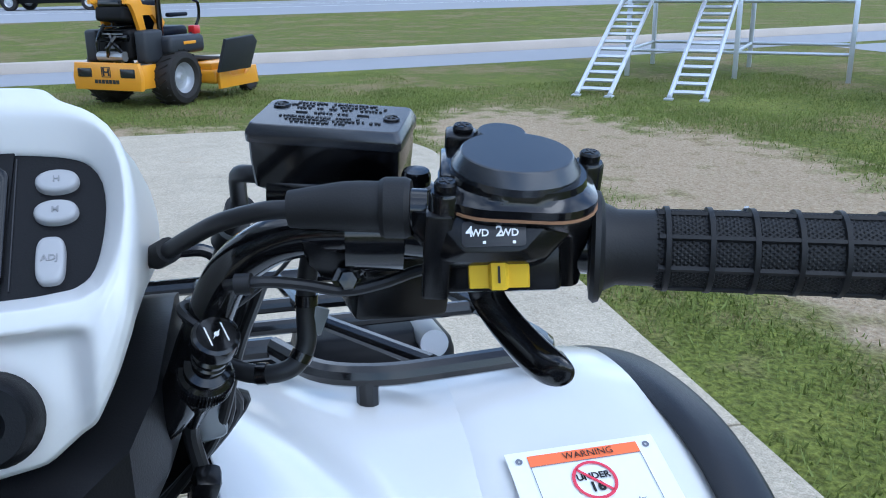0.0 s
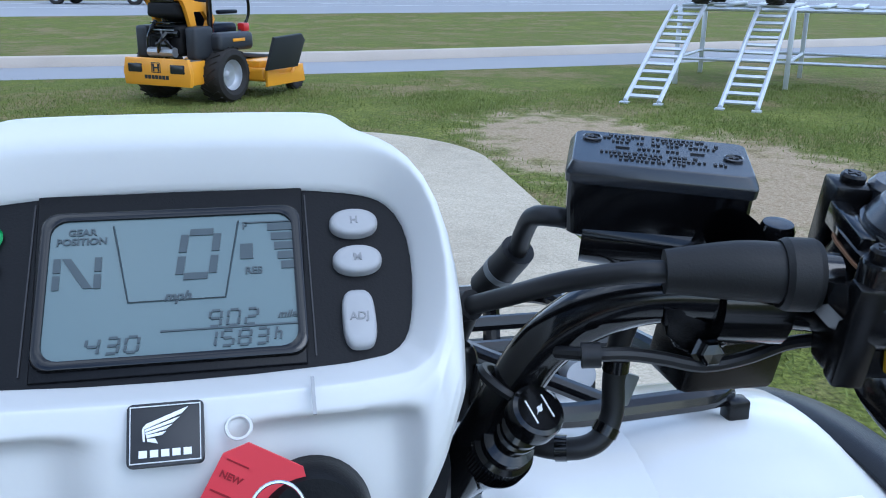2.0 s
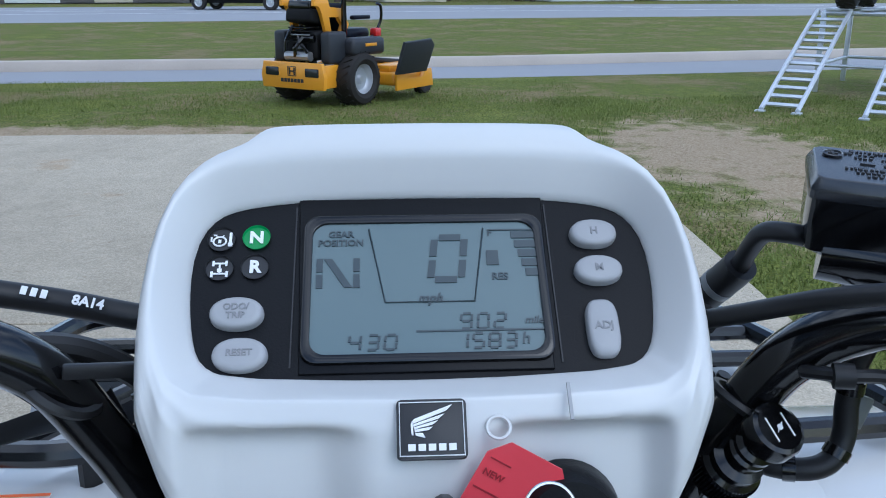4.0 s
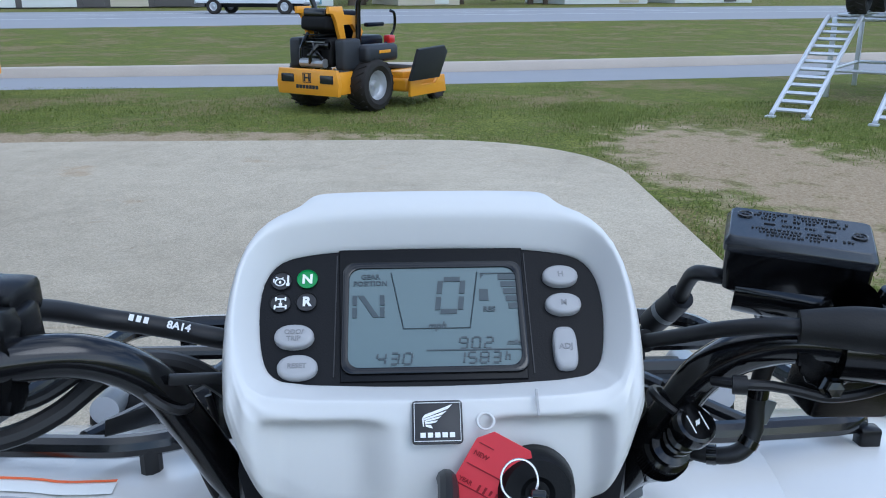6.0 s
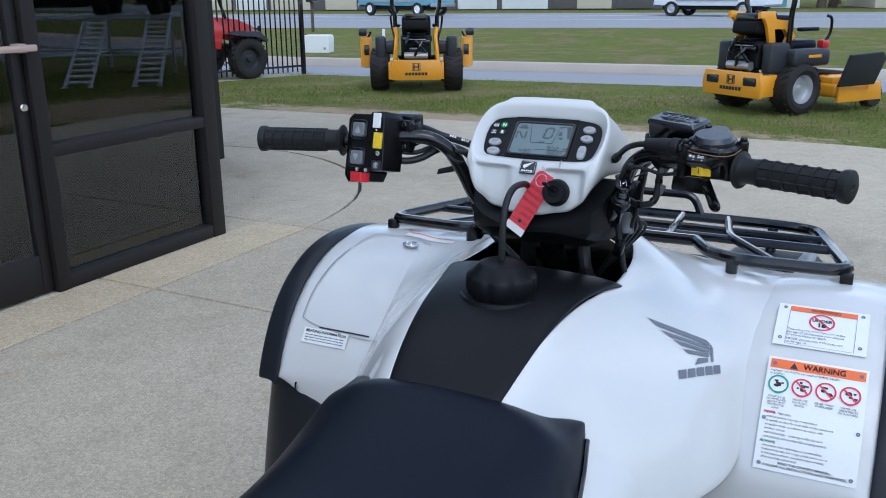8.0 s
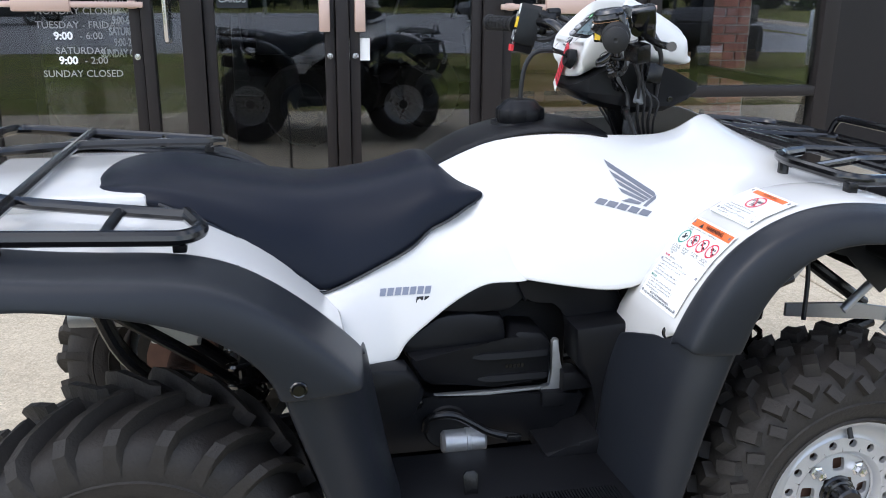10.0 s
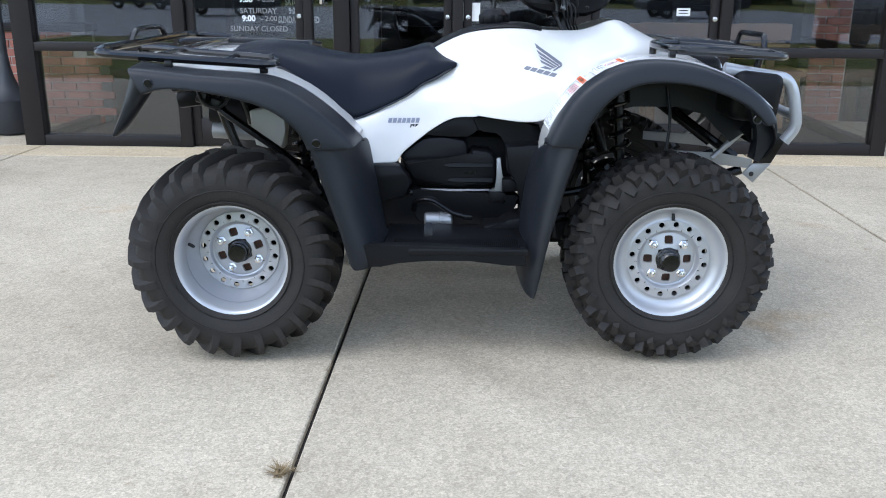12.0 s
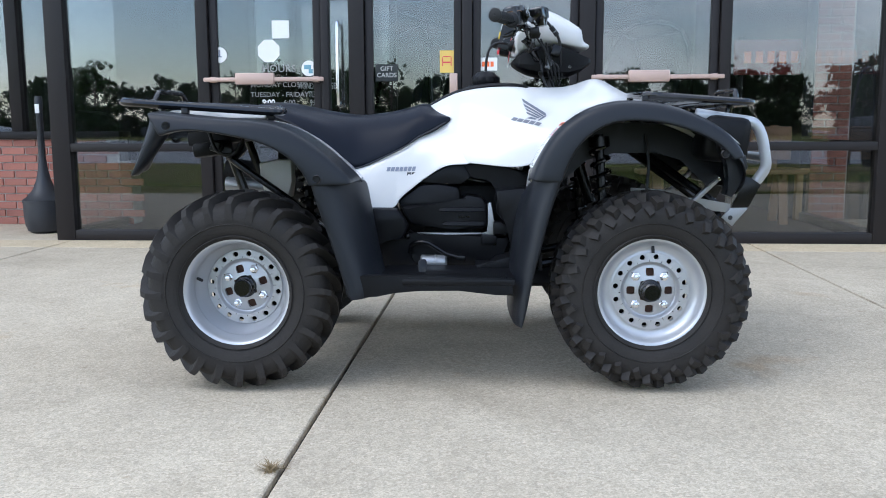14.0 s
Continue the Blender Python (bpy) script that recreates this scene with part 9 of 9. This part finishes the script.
for side in (1,):
    m = Matrix.Diagonal((1, side, 1, 1))
    for outline in FEATHERS:
        bm = bmesh.new()
        bm.faces.new([bm.verts.new(m @ (A0 + EX * x + EY * y)) for x, y in outline])
        part("wing_mark", cast(cut(bm, .012), shr, .0014, (-.15, -side * .72, .66)), INKG, atv, "dark grey wing emblem")
    for k in range(5):
        x, y = 98 + k * 37, 226 - k * 7
        bm = bmesh.new()
        bm.faces.new([bm.verts.new(m @ (A0 + EX * a + EY * b)) for a, b in ((x, y), (x + 31, y - 5), (x + 31, y + 31), (x, y + 36))])
        part("maker_bar", cast(cut(bm, .012), shr, .0014, (-.15, -side * .72, .66)), INKG, atv, "dark grey lettering bar")
# model name bars under the seat
cov = skin("side_cover")
for side in (1, -1):
    for k in range(7):
        x = -.205 + k * .0145
        bm = bmesh.new()
        bm.faces.new([bm.verts.new((a, -side * .24, z)) for a, z in ((x, .678), (x + .0115, .678), (x + .0145, .694), (x + .003, .694))])
        part("model_bar", wrap(cut(bm, .01), cov, .0014, (0, -side, 0)), INKS, atv, "slate lettering bar")
    for k in range(2):
        x = -.135 + k * .016
        bm = bmesh.new()
        bm.faces.new([bm.verts.new((a, -side * .24, z)) for a, z in ((x, .661), (x + .0135, .661), (x + .0155, .673), (x + .002, .673))])
        part("model_bar", wrap(cut(bm, .01), cov, .0014, (0, -side, 0)), INKB, atv, "black lettering bar")

# warning labels on the right fender
fen = skin("front_fender")


def label_plate(o, w, h, name, label, x_at, y_at):
    base = sheet(o, LEX, E1, 0, w, -h, 0, 14, 20)
    return part(name, bend(base, x_at, y_at, .0030), PAPER, atv, label)


def ink(bm, m, parent, lift=.0038, step=.008):
    return part("label_print", bend(cut(bm, step), LABEL_AT[0], LABEL_AT[1], lift), m, parent)


def flat(o, ex, ey, x, y):
    return basis(o + ex * x + ey * y, ex, ey)


def ring(o, ex, ey, x, y, r, w, n=28):
    bm = bmesh.new()
    a = [bm.verts.new(o + ex * (x + r * math.cos(t)) + ey * (y + r * math.sin(t))) for t in np.linspace(0, 2 * math.pi, n, False)]
    b = [bm.verts.new(o + ex * (x + (r - w) * math.cos(t)) + ey * (y + (r - w) * math.sin(t))) for t in np.linspace(0, 2 * math.pi, n, False)]
    for k in range(n):
        bm.faces.new((a[k], a[(k + 1) % n], b[(k + 1) % n], b[k]))
    return bm


def slash(o, ex, ey, x, y, r, w, bm):
    d = Vector((.70, -.70)); q = Vector((.70, .70)) * w / 2
    pts = [Vector((x, y)) + d * r * s + q * t for s, t in ((-1, -1), (1, -1), (1, 1), (-1, 1))]
    bm.faces.new([bm.verts.new(o + ex * p.x + ey * p.y) for p in pts])
    return bm


def patch(o, ex, ey, x0, x1, y0, y1):
    return sheet(o, ex, ey, x0, x1, y0, y1, 8, 3)


LEX, E1, E2 = Vector((1, 0, 0)), Vector((0, 1, 0)), Vector((0, 1, 0))
O1 = O2 = Vector((0, 0, 0))
LABEL_AT = (.488, -.366)
P1 = label_plate(Vector((-.006, .006, 0)), .137, .098, "warning_label", "white warning label with orange band and age ban", *LABEL_AT)
ink(patch(O1, LEX, E1, .012, .113, -.012, -.001), INKO, P1)
ink(lettering("WARNING", .0095, flat(O1, LEX, E1, .066, -.0065), .0001), INKB, P1, .0046)
ink(slash(O1, LEX, E1, .062, -.034, .018, .0026, ring(O1, LEX, E1, .062, -.034, .0195, .0028)), INKR, P1, .0044)
ink(lettering("UNDER", .0090, flat(O1, LEX, E1, .062, -.030), .0001, .0003), INKB, P1, .0040)
ink(lettering("16", .0135, flat(O1, LEX, E1, .062, -.041), .0001, .0005), INKB, P1, .0040)
for k, t in enumerate(("Operating this ATV if you are under", "the age of 16 increases your chance", "of severe injury or death.", "NEVER operate this ATV if you are", "under age 16.")):
    ink(lettering(t, .0058, flat(O1, LEX, E1, .013, -.0585 - k * .0058 - (.002 if k > 2 else 0)), .0001, align='LEFT'), INKB, P1)
for x, y in ((.004, -.005), (.121, -.005), (.004, -.078), (.121, -.078)):
    ink(ring(O1, LEX, E1, x, y, .0032, .0022, 12), INKG, P1)
bm = None
for a, b, c, d in ((.012, .113, -.0125, -.0120), (.012, .0126, -.088, -.012), (.1124, .113, -.088, -.012), (.012, .113, -.0885, -.088)):
    bm = merge(bm, patch(O1, LEX, E1, a, b, c, d))
ink(bm, INKG, P1)

H2 = .178
LABEL_AT = (.3785, -.364)
P2 = label_plate(Vector((-.004, .006, 0)), .144, H2, "warning_label", "tall white warning label with orange band and ban symbols", *LABEL_AT)
ink(patch(O2, LEX, E2, .0, .136, -.0135, .001), INKO, P2)
ink(lettering("WARNING", .0125, flat(O2, LEX, E2, .078, -.0062), .0001, .0003), INKB, P2, .0046)
bm = bmesh.new(); bm.faces.new([bm.verts.new(O2 + LEX * x + E2 * y) for x, y in ((.028, -.0115), (.040, -.0115), (.034, -.0012))])
ink(bm, INKB, P2, .0044)
for k, t in enumerate(("Improper use of ATVs can result in SEVERE INJURY", "or DEATH.")):
    ink(lettering(t, .0047, flat(O2, LEX, E2, .001, -.0175 - k * .0052), .0001, align='LEFT'), INKB, P2)
for k in range(4):
    x = .0155 + k * .034
    r = ring(O2, LEX, E2, x, -.040, .0150, .0026)
    if k:
        r = slash(O2, LEX, E2, x, -.040, .014, .0024, r)
    hand = random.Random(60 + k)
    blob = None
    for j in range(9):
        a, d = hand.uniform(-.008, .006), hand.uniform(-.008, .006)
        blob = merge(blob, sheet(O2, LEX, E2, x + a, x + a + hand.uniform(.003, .006), -.040 + d, -.040 + d + hand.uniform(.002, .004), 2, 2))
    ink(blob, INKB, P2, .0040)
    ink(r, INKR if k else INKT, P2, .0044)
for k, t in enumerate(("ALWAYS USE\nAN APPROVED\nHELMET AND\nPROTECTIVE\nGEAR", "NEVER USE\nON PUBLIC\nROADS", "NEVER CARRY\nPASSENGERS", "NEVER USE\nWITH DRUGS\nOR ALCOHOL")):
    n = t.count("\n") + 1
    ink(lettering(t, .0043, flat(O2, LEX, E2, .0155 + k * .034, -.0575 - n * .0022), .0001), INKB, P2)
ink(lettering("NEVER", .0056, flat(O2, LEX, E2, .001, -.0850), .0001, .0002, align='LEFT'), INKR, P2)
ink(lettering("operate:", .0056, flat(O2, LEX, E2, .021, -.0850), .0001, align='LEFT'), INKB, P2)
LINES = ("without proper training or instruction.", "at speeds too fast for your skills or the conditions.", "on public roads - a collision can occur with", "another vehicle.", "with a passenger - passengers affect balance", "and steering and increase risk of losing control.")
for k, t in enumerate(LINES):
    ink(lettering(t, .0047, flat(O2, LEX, E2, .005, -.0915 - k * .0062), .0001, align='LEFT'), INKB, P2)
ink(lettering("ALWAYS", .0056, flat(O2, LEX, E2, .001, -.1295), .0001, .0002, align='LEFT'), INKT, P2)
for k, t in enumerate(("use proper rider techniques to avoid vehicle", "overturns on hills and rough terrain and in turns.", "avoid paved surfaces - pavement may seriously", "affect handling and control.")):
    ink(lettering(t, .0047, flat(O2, LEX, E2, .005, -.1355 - k * .0058), .0001, align='LEFT'), INKB, P2)
ink(lettering("READ THE OWNER'S MANUAL.\nFOLLOW ALL INSTRUCTIONS AND WARNINGS.", .0054, flat(O2, LEX, E2, .068, -.1620), .0001, .0001), INKB, P2)
for x, y in ((.006, -.006), (.130, -.006), (.002, -.095), (.134, -.095), (.004, -.163), (.132, -.163)):
    ink(ring(O2, LEX, E2, x, y, .0030, .0022, 12), INKG, P2, .0050)

# storage lid, latch and label on the left fender
LO = Vector((.43, .40, .87))
lid_pts = [(.557, .455), (.562, .40), (.560, .345), (.548, .322), (.52, .316), (.43, .320), (.326, .332), (.318, .345), (.320, .42), (.328, .490), (.340, .500), (.42, .492), (.53, .468)]
groove = spline([(x, y, interp(FZ, x)[0]) for x, y in lid_pts], 5, True)
bm = bmesh.new()
w_in, w_out = [], []
cx = Vector((.43, .405, 0))
for q in groove:
    d = (cx - Vector((q.x, q.y, 0))).normalized() * .0016
    w_in.append(bm.verts.new(q + d)); w_out.append(bm.verts.new(q - d))
for k in range(len(groove)):
    j = (k + 1) % len(groove)
    bm.faces.new((w_in[k], w_in[j], w_out[j], w_out[k]))
part("lid_gap", wrap(bm, fen, .0032, (-.3, 0, 1)), GREYBTN, atv, "grey seam of the fender storage lid")
bm = sheet(Vector((0, 0, .88)), Vector((1, 0, 0)), Vector((0, 1, 0)), .321, .3228, .345, .455, 4, 12)
for v in bm.verts:
    v.co.z = interp(FZ, v.co.x)[0]
part("lid_gap", wrap(bm, fen, .0036, (-.3, 0, 1)), INKB, atv)
lm = basis((.528, .363, interp(FZ, .528)[0] + .002), (1, -.2, .1), (0, 1, 0))
part("lid_latch", lathe([(.017, 0), (.0165, .002), (.012, .003), (.011, .0015), (.006, .0015), (.005, .004), (0, .004)], 28, lm @ Matrix.Diagonal((.8, 1.1, 1, 1))), CHROME, atv, "chrome lid latch")
LABEL_AT = (.3195, .487)
bp = part("braking_label", bend(sheet(O1, LEX, E1, 0, .10, -.030, 0, 10, 4), *LABEL_AT, .0030), PAPER, atv, "small white braking information label")
ink(lettering("BRAKING INFORMATION", .0080, flat(O1, LEX, E1, .05, -.006), .0001, .0002), INKB, bp)
bm = None
hand = random.Random(5)
for r in range(3):
    x = .006
    while x < .09:
        w = hand.uniform(.003, .010)
        bm = merge(bm, sheet(O1, LEX, E1, x, min(x + w, .094), -.0145 - r * .0052, -.0128 - r * .0052, 2, 1))
        x += w + .002
ink(bm, INKG, bp)
# long label by the left rack
bm = sheet(Vector((.585, .40, .905)), Vector((-.02, -1, 0)).normalized(), Vector((1, 0, 0)), 0, .11, -.012, .010, 8, 3)
lb = part("rack_label", wrap(bm, fen + shr, .002, (0, 0, 1)), PAPER, atv, "narrow white label with orange edge")
bm = sheet(Vector((.585, .40, .905)), Vector((-.02, -1, 0)).normalized(), Vector((1, 0, 0)), 0, .11, .006, .010, 8, 1)
part("label_print", wrap(bm, fen + shr, .003, (0, 0, 1)), INKO, lb)
# trim plugs on the shroud
for side in (1, -1):
    q = Vector((.500, -side * .238, .894))
    bm = lathe([(0, .001), (.006, .001), (.0075, -.001)], 16, basis(q, (1, 0, 0), (0, .8, .4)))
    part("trim_plug", wrap(bm, shr, .0014, (0, -side, 1)), DKBTN, atv)

# the badge on the pod: a small silver wing over a name bar
for outline in FEATHERS:
    q = .0150 / 254
    part("badge_mark", prism([((127 - x) * q, (100 - y) * q + .0026) for x, y in outline], .0006, BADGE @ Matrix.Translation((0, 0, .0018))), INKW, badge)
part("badge_mark", bars([(-.0072 + k * .0036, -.0066, .0026, .0024) for k in range(5)], BADGE @ Matrix.Translation((0, 0, .0018))), INKW, badge)
# inner fender liners and the drooping front corners of the flares
for s in (-1, 1):
    liner = prism([(.36, .62), (.41, .66), (.47, .715), (.56, .738), (.70, .738), (.78, .715), (.83, .665), (.87, .63), (.91, .66), (.915, .74), (.87, .79), (.78, .825), (.62, .84), (.45, .83), (.36, .78)],
                  .005, Matrix.Translation((0, s * .27, 0)) @ rot(90))
    part("inner_fender", liner, FLARE, atv, "black plastic inner fender")
    corner = prism([(.845, .785), (.895, .765), (.932, .735), (.940, .700), (.925, .655), (.895, .605), (.872, .615), (.888, .665), (.884, .700), (.860, .735)],
                   .05, Matrix.Translation((0, s * .455, 0)) @ rot(90), None, .006)
    part("fender_corner", corner, FLARE, atv, "black plastic fender corner")
